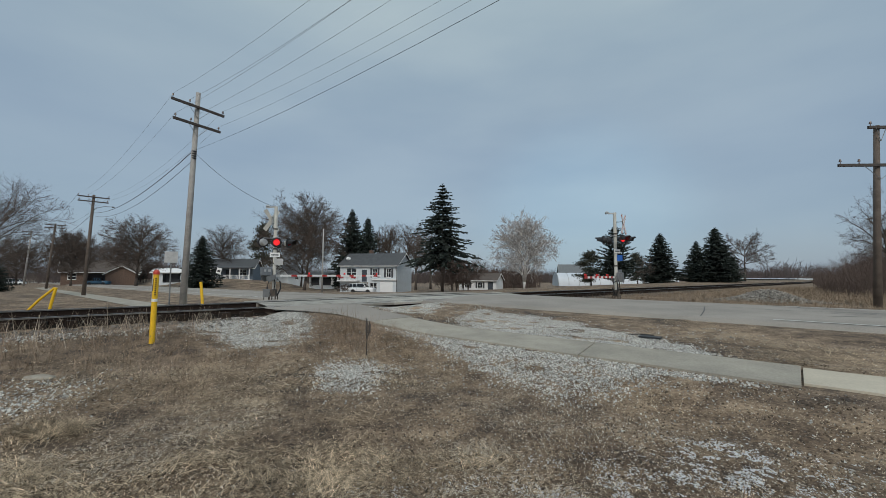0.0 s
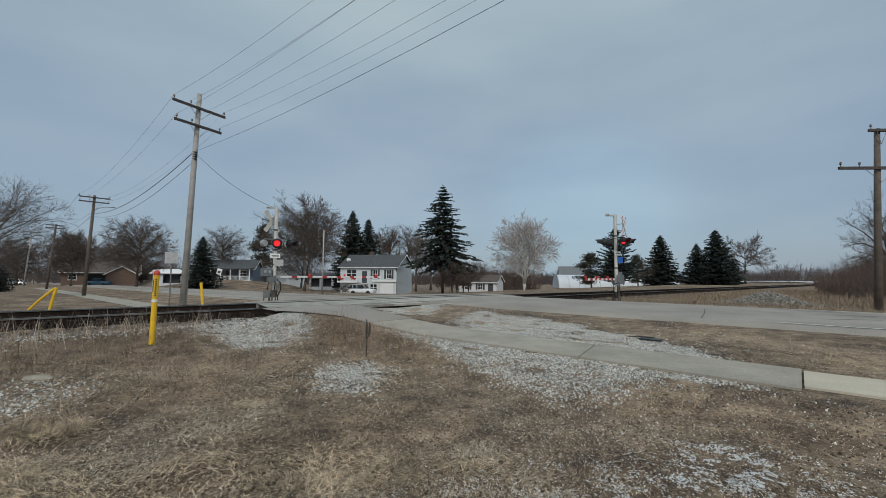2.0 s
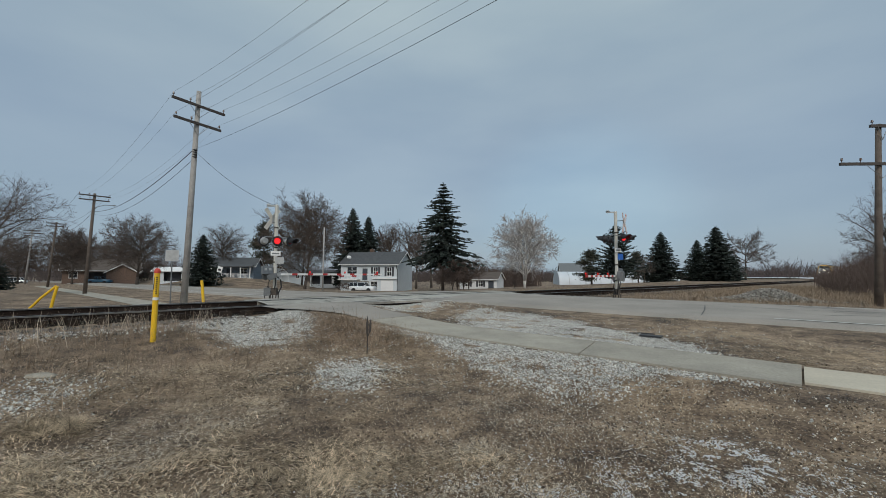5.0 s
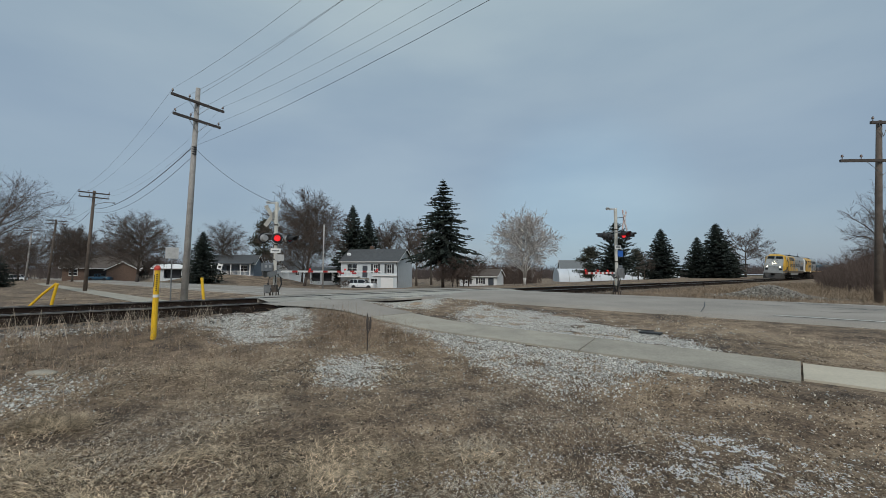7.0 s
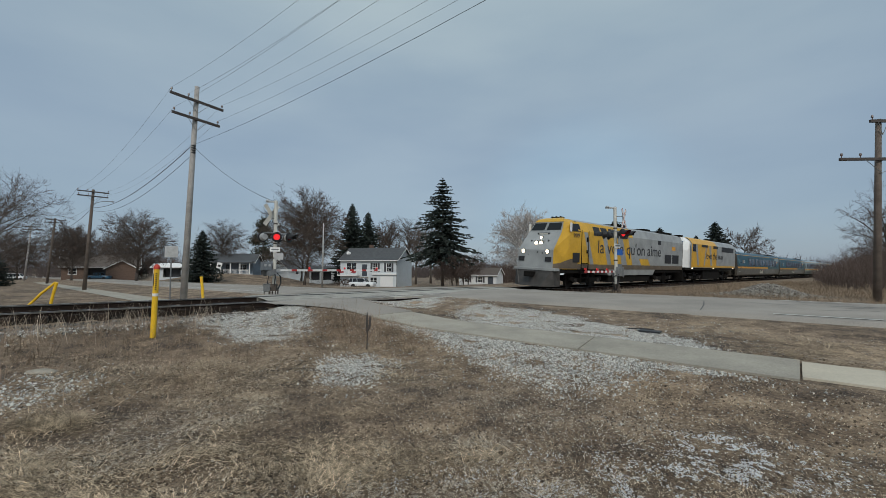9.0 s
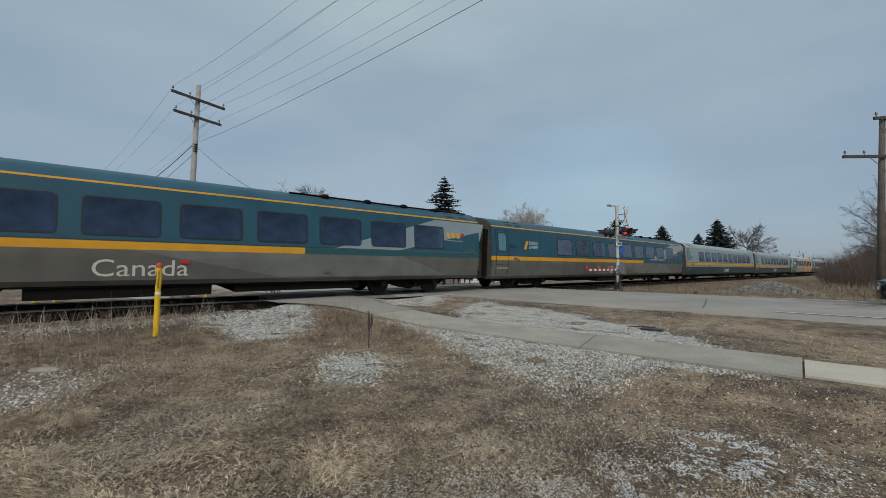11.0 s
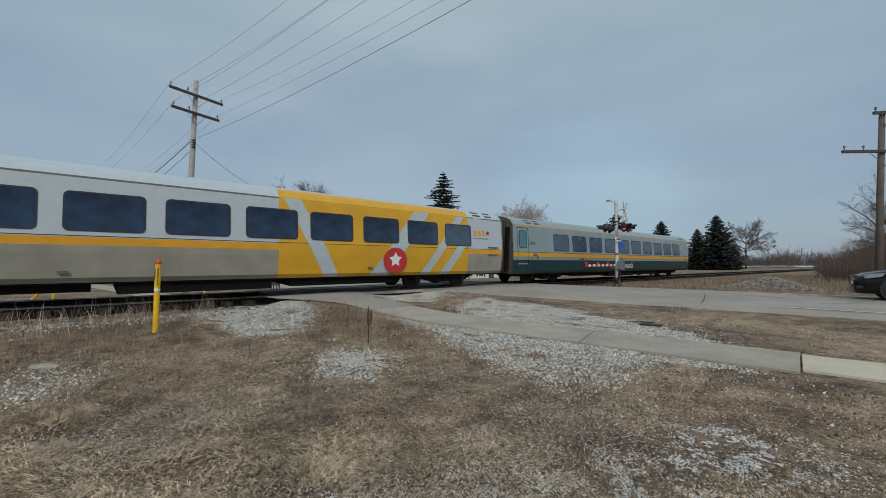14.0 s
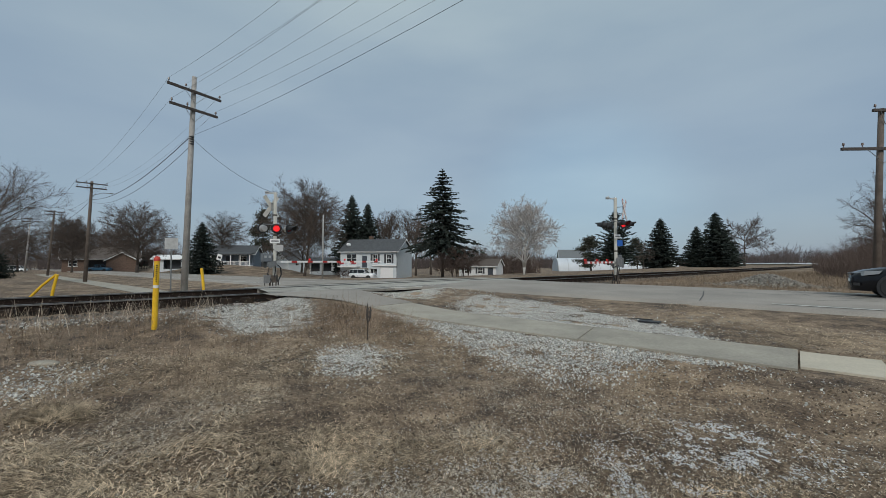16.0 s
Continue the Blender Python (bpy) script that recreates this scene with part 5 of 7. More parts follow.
def build_grass():
    rng = np.random.default_rng(21)
    x, y, r_ = near_spots(rng, 620000, 1.7, 15)
    thick = 1.35 * from_grid(THICK, x, y) + 0.40 - 0.5 * from_grid(STONY, x, y) - 1.1 * bare(x, y)
    lump = clump(x, y)
    ok = rng.random(len(x)) < thick * 1.3 * np.clip(0.55 + 0.9 * lump, 0.08, 1.3)
    x, y, r_, lump = x[ok], y[ok], r_[ok], lump[ok]
    tx, ty = [], []
    for cx, cy, n_, w in ((-3.95, 4.1, 2600, 0.17), (-3.35, 3.35, 500, 0.2), (-3.0, 3.0, 500, 0.2), (-2.1, 3.4, 400, 0.2), (-0.9, 3.1, 400, 0.2), (-1.5, 2.6, 400, 0.2), (0.3, 3.5, 300, 0.18), (-2.6, 2.5, 500, 0.2), (-3.6, 2.9, 500, 0.2), (-0.3, 2.4, 400, 0.2), (-1.0, 4.6, 300, 0.3), (-4.2, 5.2, 500, 0.35), (5.6, 6.6, 500, 0.4), (6.4, 6.9, 500, 0.4)):
        tx.append(rng.normal(cx, w, n_))
        ty.append(rng.normal(cy, w * 0.7, n_))
    tx, ty = np.concatenate(tx), np.concatenate(ty)
    n_, k = len(x), len(tx)
    ax, ay = np.r_[x, tx], np.r_[y, ty]
    blades("dry_grass", ax, ay, from_grid(GROUND, ax, ay) + np.r_[rng.uniform(0, 1, n_) * (0.006 + 0.032 * np.clip(lump + 0.3, 0, 1.2)), rng.uniform(0, 0.06, k)], np.r_[0.018 + 0.062 * rng.random(n_) ** 1.6, rng.uniform(0.07, 0.19, k)],
           np.r_[rng.uniform(-0.15, 0.6, n_), rng.uniform(0.03, 0.5, k)], np.r_[rng.uniform(0.0013, 0.0034, n_) * (1 + 0.05 * r_), rng.uniform(0.0018, 0.003, k)], M["straw"], "matted straw-coloured winter grass")
    x, y, r_ = near_spots(rng, 170000, 1.7, 9)
    ok = rng.random(len(x)) < np.clip(0.5 + 0.9 * clump(x, y), 0.05, 1.3) * ( 1.3 * from_grid(THICK, x + 2.0, y) + 0.30 + 0.6 * ((x > -0.7) & (x < 1.1) & (y < 3.1)) - 0.4 * from_grid(STONY, x, y) - 0.8 * bare(x, y))
    x, y, r_ = x[ok], y[ok], r_[ok]
    n_ = len(x)
    blades("bleached_grass", x, y, from_grid(GROUND, x, y) + rng.uniform(0.004, 0.036, n_), rng.uniform(0.018, 0.06, n_), rng.uniform(-0.1, 0.45, n_), rng.uniform(0.0015, 0.0036, n_), M["bleached"], "bleached dead grass lying flat", "grass", 7)
    # short broken bits of straw, everywhere but on the stones
    x, y, r_ = near_spots(rng, 260000, 1.7, 8)
    ok = rng.random(len(x)) < np.clip(0.45 + 0.8 * clump(x * 1.3, y * 1.3), 0.05, 1.0) * (1 - 0.45 * bare(x, y)) * (1 - 0.8 * from_grid(STONY, x, y))
    x, y = x[ok], y[ok]
    n_ = len(x)
    blades("broken_straw", x, y, from_grid(GROUND, x, y) + rng.uniform(0.002, 0.03, n_), rng.uniform(0.008, 0.026, n_), rng.uniform(-0.4, 0.9, n_), rng.uniform(0.0016, 0.0036, n_), M["chaff"], "short broken bits of dead grass", "grass", 12)
    x, y, r_ = near_spots(rng, 38000, 1.7, 9)
    scatter_stones("soil_crumbs", np.stack([x, y, from_grid(GROUND, x, y)], 1), M["crumb"], 0.013, "dark crumbs and clods of bare soil", "soil")
    x, y, r_ = near_spots(rng, 105000, 1.7, 12)
    ok = rng.random(len(x)) < 0.75 - 0.6 * bare(x, y)
    x, y = x[ok], y[ok]
    n_ = len(x)
    blades("leaf_litter", x, y, from_grid(GROUND, x, y) + 0.004, rng.uniform(0.02, 0.09, n_), rng.uniform(0.0, 0.3, n_), rng.uniform(0.0015, 0.005, n_), M["litter"], "brown dead stalks and litter on the soil", "litter", 2)
    k = rng.random(26000)
    n_ = len(k)
    s = np.where(k < 0.55, rng.uniform(-12, 3.6, n_), np.where(k < 0.8, rng.normal(4.9, 0.8, n_), rng.uniform(-6, 3.5, n_)))
    o = np.where(k < 0.55, 2.7 + np.abs(rng.normal(0.2, 1.5, n_)), np.where(k < 0.8, rng.normal(6.0, 1.2, n_), rng.uniform(5, 9, n_)))
    x, y = TB.x + TD.x * s + TN.x * o, TB.y + TD.y * s + TN.y * o
    b = x * RN.x + y * RN.y
    ok = (o > 2.5) & (b < 6.2) & ((from_grid(STONY, x, y) < 0.5) | (rng.random(n_) < 0.1)) & (y > 3) & (from_grid(THICK, x * 0.9 + 3, y) > -0.25)
    x, y = x[ok], y[ok]
    n_ = len(x)
    tall = np.where(rng.random(n_) < 0.84, rng.uniform(0.08, 0.36, n_), rng.uniform(0.35, 0.75, n_))
    blades("tall_weeds", x, y, from_grid(GROUND, x, y), tall, rng.uniform(0.45, 0.99, n_), rng.uniform(0.0014, 0.0032, n_), M["weed"], "brown dry weeds standing beside the track", "weeds", 3)
    n_ = 900
    s, o = rng.uniform(-9, 2.5, n_), 2.6 + np.abs(rng.normal(0, 0.9, n_))
    x, y = TB.x + TD.x * s + TN.x * o, TB.y + TD.y * s + TN.y * o
    ok = (from_grid(THICK, x, y) > -0.3) & (y > 3)
    x, y = x[ok], y[ok]
    n_ = len(x)
    blades("pale_stems", x, y, from_grid(GROUND, x, y), rng.uniform(0.35, 0.95, n_), rng.uniform(0.72, 0.98, n_), rng.uniform(0.002, 0.0042, n_), M["stem"], "pale dry stems standing before the rails", "weeds", 9)
    k = rng.random(70000)
    n_ = len(k)
    s = np.where(k < 0.6, rng.uniform(20.5, 60, n_), np.where(k < 0.75, rng.uniform(18.5, 70, n_), rng.uniform(-30, 3, n_)))
    o = np.where(k < 0.6, rng.uniform(2.6, 15, n_), -np.where(k < 0.75, rng.uniform(2.6, 10, n_), rng.uniform(3, 30, n_)))
    x, y = TB.x + TD.x * s + TN.x * o, TB.y + TD.y * s + TN.y * o
    b = x * RN.x + y * RN.y
    ok = ((b < 12.3) | (b > 20.6)) & ~((b > 6.2) & (b < 8.2) & (o < 0))
    x, y, o, b, k = x[ok], y[ok], o[ok], b[ok], k[ok]
    n_ = len(x)
    length = np.where((b > 22) & (o > 0), rng.uniform(0.10, 0.38, n_), rng.uniform(0.05, 0.18, n_)) * np.where((b > 26) & (o > 6), 1.9, 1.0)
    blades("dry_verge_grass", x, y, land(x, y), length, rng.uniform(0.4, 0.98, n_), rng.uniform(0.003, 0.0065, n_), M["reed"], "pale dry grass along the verge and embankment", "grass", 4)


def build_stem():
    rnd = random.Random(2)
    x, y = -1.46, 7.8
    z = ground_at(x, y)
    t = thing("dead_mullein", Matrix.Translation((x, y, z)), "dead dark brown mullein stalk with seed heads", "plant")
    part("stalk", Shape().tube([(0, 0, 0), (0.01, 0, 0.3), (0.0, 0.01, 0.62)], [0.012, 0.01, 0.008], 6), M["arm_wood"], t)
    for dx, z0, z1 in ((0.0, 0.42, 0.72), (0.055, 0.45, 0.66)):
        sh = Shape().tube([(dx * 0.3, 0, z0 - 0.1), (dx, 0, z0), (dx, 0, (z0 + z1) / 2), (dx, 0, z1)], [0.008, 0.02, 0.024, 0.006], 7)
        for i in range(14):
            sh.ball((dx + rnd.uniform(-0.02, 0.02), rnd.uniform(-0.02, 0.02), rnd.uniform(z0, z1 - 0.05)), 0.011, 6, 4)
        part("seed_head", sh, M["arm_wood"], t)
    z = ground_at(-5.62, 5.7)
    rock = Shape().ball((0, 0, 0.0), 0.15, 10, 7, 0.25)
    rock.v = [(p[0] * 1.5 + 0.03 * noise.noise((p[0] * 9, p[1] * 9, p[2] * 9)), p[1] * 0.7, p[2] + 0.02 * noise.noise((p[1] * 11, p[0] * 9, 3))) for p in rock.v]
    ob = part("flat_rock", rock, M["concrete"], smooth=True, at=Matrix.Translation((-5.62, 5.7, z + 0.02)))
    tagged(ob, "flat pale rock lying in dry grass", "rock")
    p = at_road(2.45, 9.6)
    z = ground_at(p.x, p.y)
    drain = thing("drain_cover", Matrix.Translation((p.x, p.y, z + 0.02)) @ Matrix.Rotation(radians(-40), 4, "Z"), "small dark iron drain cover in the gravel", "drain cover")
    part("plate", Shape().box(-0.22, -0.12, -0.04, 0.22, 0.12, 0.02), M["black"], drain, bevel=0.01)
    part("lip", Shape().tube([(-0.5, 0.06, 0.0), (-0.25, 0.1, 0.03), (0.05, 0.14, 0.03)], 0.012, 6), M["black"], drain)


def post(name, x, y, h_, lean, r_, cap, label, z=None):
    z = ground_at(x, y) if z is None else z
    t = thing(name, Matrix.Translation((x, y, z)), label, "marker post", "yellow posts by the track")
    top = Vector((lean[0], lean[1], h_))
    part("tube", Shape().tube([(0, 0, -0.1), tuple(top * 0.5), tuple(top)], r_, 14), M["yellow"], t, smooth=False)
    if cap:
        part("cap", Shape().tube([tuple(top * 0.985), tuple(top * 1.02), tuple(top * 1.045), tuple(top * 1.055)], [r_ * 1.12, r_ * 1.12, r_ * 0.8, r_ * 0.2], 14), M["redcap"], t, "red plastic cap")
        part("band", Shape().tube([tuple(top * 0.60), tuple(top * 0.64)], r_ * 1.03, 14), M["white"], t, "worn white band")
        bars = Shape()
        for k in range(9):
            c = top * (0.70 + 0.028 * k)
            bars.box(c.x + r_ * 0.35, c.y - r_ * 1.12, c.z - 0.008, c.x + r_ * 0.8, c.y - r_ * 0.72, c.z + 0.008)
        bars.box(top.x * 0.85 - r_ * 0.5, top.y * 0.85 - r_ * 1.06, h_ * 0.75, top.x * 0.85 - r_ * 0.25, top.y * 0.85 - r_ * 0.9, h_ * 0.92)
        part("writing_bar", bars, M["black"], t, "plain dark bars of small writing")
    return t


build_gravel()
build_grass()
build_stem()
post("marker_post", -5.85, 8.17, 1.42, (0.03, 0.0), 0.051, True, "yellow pipeline marker post with red cap")
post("guy_guard", -10.7, 18.0, 0.98, (-0.12, 0.0), 0.06, False, "yellow guard tube leaning beside the track", -0.33)
post("guy_guard", -15.0, 15.4, 0.86, (0.22, 0.0), 0.05, False, "yellow guard tube of a pole stay", -0.4)
post("guy_guard", -15.8, 15.3, 0.86, (0.98, 0.1), 0.045, False, "slanting yellow guard tube of a pole stay", -0.4)


# ---- crossing signals ----
def signal(x, y, z, face, gate_len, gate_turn, label, lamp_z, arms, facing_cam):
    """A crossing mast. face: turn of its front in degrees; the gate's arm lies along gate_turn."""
    t = thing("crossing_signal", pose(x, y, z), label, "crossing signal", "level crossing signals")
    base = part("base", Shape().box(-0.17, -0.17, 0.03, 0.17, 0.17, 0.09).box(-0.13, -0.13, 0.09, 0.13, 0.13, 0.38), M["pedestal"], t, "dark cast pedestal on four bolts", bevel=0.015)
    for bx in (-0.14, 0.14):
        for by in (-0.14, 0.14):
            part("leg", Shape().tube([(bx, by, -0.22), (bx, by, 0.04)], 0.03, 8), M["pedestal"], base)
    part("mast", Shape().tube([(0, 0, 0.3), (0, 0, 4.5)], 0.085, 14), M["cream"], t)
    for z_ in (1.62, 2.35, 3.35):
        part("collar", Shape().tube([(0, 0, z_), (0, 0, z_ + 0.07)], 0.102, 14), M["pedestal"], t)
    part("mast_cap", Shape().tube([(0, 0, 4.48), (0, 0, 4.56)], [0.085, 0.05], 12), M["alu"], t)
    R_ = Matrix.Rotation(radians(face), 4, "Z")
    # crossbuck, plain white boards with red edging
    buck = part("crossbuck", Shape().box(-0.03, -0.42, 3.62, 0.03, -0.38, 4.06), M["alu"], t, "white crossbuck held out on brackets", at=R_)
    for a in (56, -56):
        bm_ = Matrix.Translation((0, -0.45 - (0.015 if a > 0 else 0), 3.86)) @ Matrix.Rotation(radians(a), 4, "Y")
        part("board", Shape().box(-0.62, -0.006, -0.1, 0.62, 0.006, 0.1, bm_), M["cream"], buck)
        part("edging", Shape().box(-0.6, -0.010, -0.09, 0.6, -0.0065, 0.09, bm_), M["redpaint"], buck)
        part("face", Shape().box(-0.57, -0.014, -0.065, 0.57, -0.0105, 0.065, bm_), M["white"], buck)
    for dz in (3.66, 4.0):
        part("bracket", Shape().box(-0.02, -0.40, dz, 0.02, 0.0, dz + 0.03), M["galv"], buck)
    # lamps in pairs
    cross = part("lamp_arm", Shape().tube([(-0.66, 0, lamp_z + 0.2), (0.6, 0, lamp_z + 0.2)], 0.03, 8), M["galv"], t, at=R_)
    for (lx, fy, turn, on) in arms:
        m_ = Matrix.Translation((lx, fy, lamp_z)) @ Matrix.Rotation(radians(turn), 4, "Z")
        disc = part("lamp_disc", Shape().tube([(0, 0.02, 0), (0, 0.0, 0)], 0.25, 24, m=m_), M["black"], cross, "black round backing disc")
        part("housing", Shape().tube([(0, 0.22, 0), (0, 0.02, 0)], [0.14, 0.19], 16, m=m_), M["alu"] if facing_cam else M["black"], disc)
        part("lens", Shape().tube([(0, -0.01, 0), (0, -0.04, 0)], [0.15, 0.13], 18, m=m_), M["lamp_red"] if on else M["lamp_off"], disc, "lit red lens" if on else "dark red lens")
        hood = Shape()
        rows = []
        for yy in (-0.01, -0.42):
            rows.append([m_ @ Vector((0.17 * math.cos(radians(q)), yy + (0.12 if abs(q - 90) > 60 and yy < -0.1 else 0), 0.17 * math.sin(radians(q)))) for q in range(-20, 201, 20)])
        hood.grid(rows)
        part("hood", hood, M["black"], disc)
        part("stem", Shape().tube([(lx, 0, lamp_z + 0.2), (lx, fy, lamp_z + 0.05)], 0.02, 6), M["galv"], cross)
    # signs below the lamps
    S_ = Matrix.Rotation(radians(18 if facing_cam else 28), 4, "Z")
    part("small_sign", Shape().box(-0.22, -0.11, lamp_z - 0.72, 0.24, -0.095, lamp_z - 0.5), M["white"], t, "small white sign", at=S_)
    part("writing_bar", Shape().box(-0.16, -0.116, lamp_z - 0.65, 0.18, -0.111, lamp_z - 0.58), M["galv"], t, at=S_)
    part("blue_sign", Shape().box(-0.02, -0.12, lamp_z - 1.12, 0.4, -0.105, lamp_z - 0.8), M["blue_sign"] if not facing_cam else M["alu"], t, at=S_)
    part("bell", Shape().box(-0.5, -0.05, 4.46, 0.08, 0.05, 4.53).tube([(-0.42, 0, 4.53), (-0.42, 0, 4.6)], [0.12, 0.06], 12), M["alu"], t, "bell on a short bracket")
    # mechanism, counterweight and gate
    mech = part("gate_mechanism", Shape().box(-0.16, -0.36, 0.80, 0.17, -0.07, 1.30), M["galv"], t, "grey gate mechanism box", bevel=0.02, at=R_)
    part("cable", Shape().tube([(-0.25, -0.2, 0.9), (-0.42, -0.22, 0.75), (-0.45, -0.2, 0.4), (-0.25, -0.1, 0.1)], 0.035, 8), M["black"], mech)
    G = Matrix.Rotation(radians(gate_turn), 4, "Z")
    arm = part("gate_arm", Shape().box(0.0, -0.02, 0.98, 0.3, 0.02, 1.10), M["alu"], t, "lowered red and white gate arm", at=G)
    n_ = int(gate_len / 0.3)
    wide = facing_cam
    for k in range(n_):
        part("stripe", Shape().box(0.3 + 0.3 * k, -0.02, 1.0, 0.6 + 0.3 * k, 0.02, 1.10), M["redpaint"] if (k % 3 == 2 if wide else k % 2) else M["white"], arm)
    for k in (0.25, 0.6, 0.97):
        lx = 0.3 + gate_len * k * 0.97
        lm = part("gate_lamp", Shape().tube([(lx, 0, 1.10), (lx, 0, 1.21)], 0.035, 10), M["redpaint"], arm)
        part("lens", Shape().tube([(lx, -0.035, 1.17), (lx, -0.06, 1.17)], 0.045, 12), M["lamp_dim"], lm, "lit red lens")
    out_ = [(-0.02, 0.92), (-0.34, 0.74), (-0.52, 0.84), (-0.5, 1.02), (-0.06, 1.12)]
    part("counterweight", Shape().prism(out_, "y", -0.28, -0.25), M["galv"], arm)
    part("counterweight", Shape().prism(out_, "y", 0.25, 0.28), M["galv"], arm)
    jb = part("junction_box", Shape().box(0.16, -0.11, 1.06, 0.66, 0.11, 1.46), M["slate"], t, "slate grey junction box", bevel=0.015, at=R_)
    for k in (0.24, 0.46):
        part("label_plate", Shape().box(k, 0.112, 1.24, k + 0.12, 0.118, 1.36), M["alu"], jb)
    part("conduit", Shape().tube([(0.05, -0.12, 0.3), (0.12, -0.16, 0.7), (0.05, -0.14, 1.1)], 0.03, 8), M["black"], t)
    part("conduit", Shape().tube([(-0.1, -0.12, 0.1), (-0.26, -0.18, 0.45), (-0.2, -0.16, 0.78), (0.1, -0.14, 0.9)], 0.035, 8), M["black"], t)
    return t


# the mast on the far side of the track faces the eye
signal(-8.41, 20.05, -0.12, -131.4, 6.6, 49, "crossing signal mast with lit red lamp and lowered gate", 2.70,
       [(0.52, -0.22, 0, False), (-0.24, -0.22, 0, False), (0.05, 0.25, 155, True), (-0.62, 0.22, 205, False)], True)
signal(9.3, 21.6, -0.12, 48.6, 4.3, 230, "crossing signal mast beyond the road seen from behind", 3.05,
       [(-0.35, -0.50, -24, True), (0.35, -0.50, 0, False), (-0.35, 0.50, 180, False), (0.35, 0.50, 180, False)], False)


def relay_box(x, y, z):
    t = thing("signal_case", pose(x, y, z, 0, 0, 30), "grey steel signal case on the mast base", "signal case")
    part("case", Shape().box(-0.15, -0.12, 0.06, 0.15, 0.12, 0.42), M["galv"], t, bevel=0.02)
    for k in (-0.11, 0.11):
        part("leg", Shape().tube([(k, 0, -0.2), (k, 0, 0.07)], 0.022, 6), M["pedestal"], t)
    part("lid", Shape().box(-0.17, -0.14, 0.42, 0.17, 0.14, 0.45), M["galv"], t, bevel=0.01)


relay_box(-8.72, 19.92, -0.18)


# ---- poles and wires ----
def pole(x, y, z, h_, lean, r_, material, arms, label, arm_dir=RN, lamp=False, cat="utility pole"):
    t = thing("utility_pole", pose(x, y, z), label, cat, "poles along the road")
    top = Vector((lean[0], lean[1], h_))
    part("shaft", Shape().tube([(0, 0, -0.3), tuple(top * 0.5), tuple(top)], [r_, r_ * 0.82, r_ * 0.66], 14), material, t, smooth=True)
    ends = []
    turn = Matrix.Rotation(math.atan2(arm_dir.y, arm_dir.x), 4, "Z")
    for zf, half, pins in arms:
        c = top * zf
        m_ = Matrix.Translation((c.x, c.y, c.z)) @ turn
        off = r_ * 0.7 + 0.05
        arm = part("crossarm", Shape().box(-half, -off - 0.045, -0.06, half, -off + 0.045, 0.06, m_), M["arm_wood"], t, "dark timber crossarm")
        for sg in (1, -1):
            part("brace", Shape().tube([m_ @ Vector((0, -off, -0.62)), m_ @ Vector((sg * half * 0.42, -off - 0.05, -0.03))], 0.012, 6), M["galv"], arm)
        for px in pins:
            q = m_ @ Vector((px * half, -off, 0.06))
            part("insulator", Shape().tube([q, q + Vector((0, 0, 0.09)), q + Vector((0, 0, 0.10)), q + Vector((0, 0, 0.2))], [0.015, 0.015, 0.05, 0.035], 8), M["porcelain"], arm)
            ends.append(Vector((x, y, z)) + q + Vector((0, 0, 0.2)))
    if lamp:
        c = top * 0.83
        a_ = part("lamp_arm", Shape().tube([c, c + Vector((0.5, -0.1, 0.35)), c + Vector((1.6, -0.4, 0.5)), c + Vector((2.7, -0.6, 0.42))], 0.03, 8), M["galv"], t)
        part("street_lamp", Shape().ball((0, 0, 0), 0.16, 10, 6, 0.45), M["galv"], a_, at=Matrix.Translation(c + Vector((2.8, -0.62, 0.4))))
    return t, ends, Vector((x, y, z)) + top


_, ends_a, top_a = pole(-13.2, 20.5, -0.48, 10.95, (0.33, 0.0), 0.165, M["pole_pale"], [(0.925, 1.35, (-0.95, -0.35, 0.95)), (0.840, 1.2, (-0.92, -0.3, 0.92))], "tall pale grey utility pole with two crossarms", Vector((0.48, 0.87, 0)))
_, ends_b, top_b = pole(-39.2, 44.0, -1.32, 10.95, (0.5, 0.0), 0.19, M["pole"], [(0.975, 1.35, (-0.95, -0.35, 0.95)), (0.93, 1.3, (-0.92, -0.3, 0.92))], "dark timber utility pole with street lamp arm", RN, True)
_, ends_c, top_c = pole(-68.9, 70.0, -1.5, 11.1, (0.9, 0.0), 0.19, M["pole"], [(0.975, 1.35, (-0.95, -0.35, 0.95)), (0.93, 1.3, (-0.92, -0.3, 0.92))], "dark timber utility pole with two crossarms")
_, ends_d, top_d = pole(-88.5, 85.0, -1.5, 11.4, (0.9, 0.0), 0.17, M["pole_pale"], [(0.975, 1.35, (-0.95, -0.35, 0.95)), (0.92, 1.3, (-0.92, -0.3, 0.92))], "grey timber utility pole with two crossarms")
pole(18.68, 17.35, -0.32, 8.0, (0.45, 0.0), 0.15, M["pole"], [(0.985, 0.5, (-0.8, 0.8)), (0.775, 1.75, (-0.95, -0.5, 0.5, 0.95))], "old timber telegraph pole with one long crossarm", Vector((0.998, -0.05, 0)))
pole(-13.5, 45.0, -1.1, 7.2, (0.02, 0), 0.10, M["pole_pale"], [], "slim grey service pole beside the road")
pole(37.5, 33.0, -0.5, 7.2, (-0.2, 0.0), 0.14, M["pole"], [], "old broken telegraph pole in the brush")


def wire(p, q, sag, r_, material, name="cable"):
    pts = [p.lerp(q, k / 14) - Vector((0, 0, sag * 4 * (k / 14) * (1 - k / 14))) for k in range(15)]
    tagged(part(name, Shape().tube(pts, r_, 5, caps=False), material), "overhead cable between poles", "cable", "overhead cables")


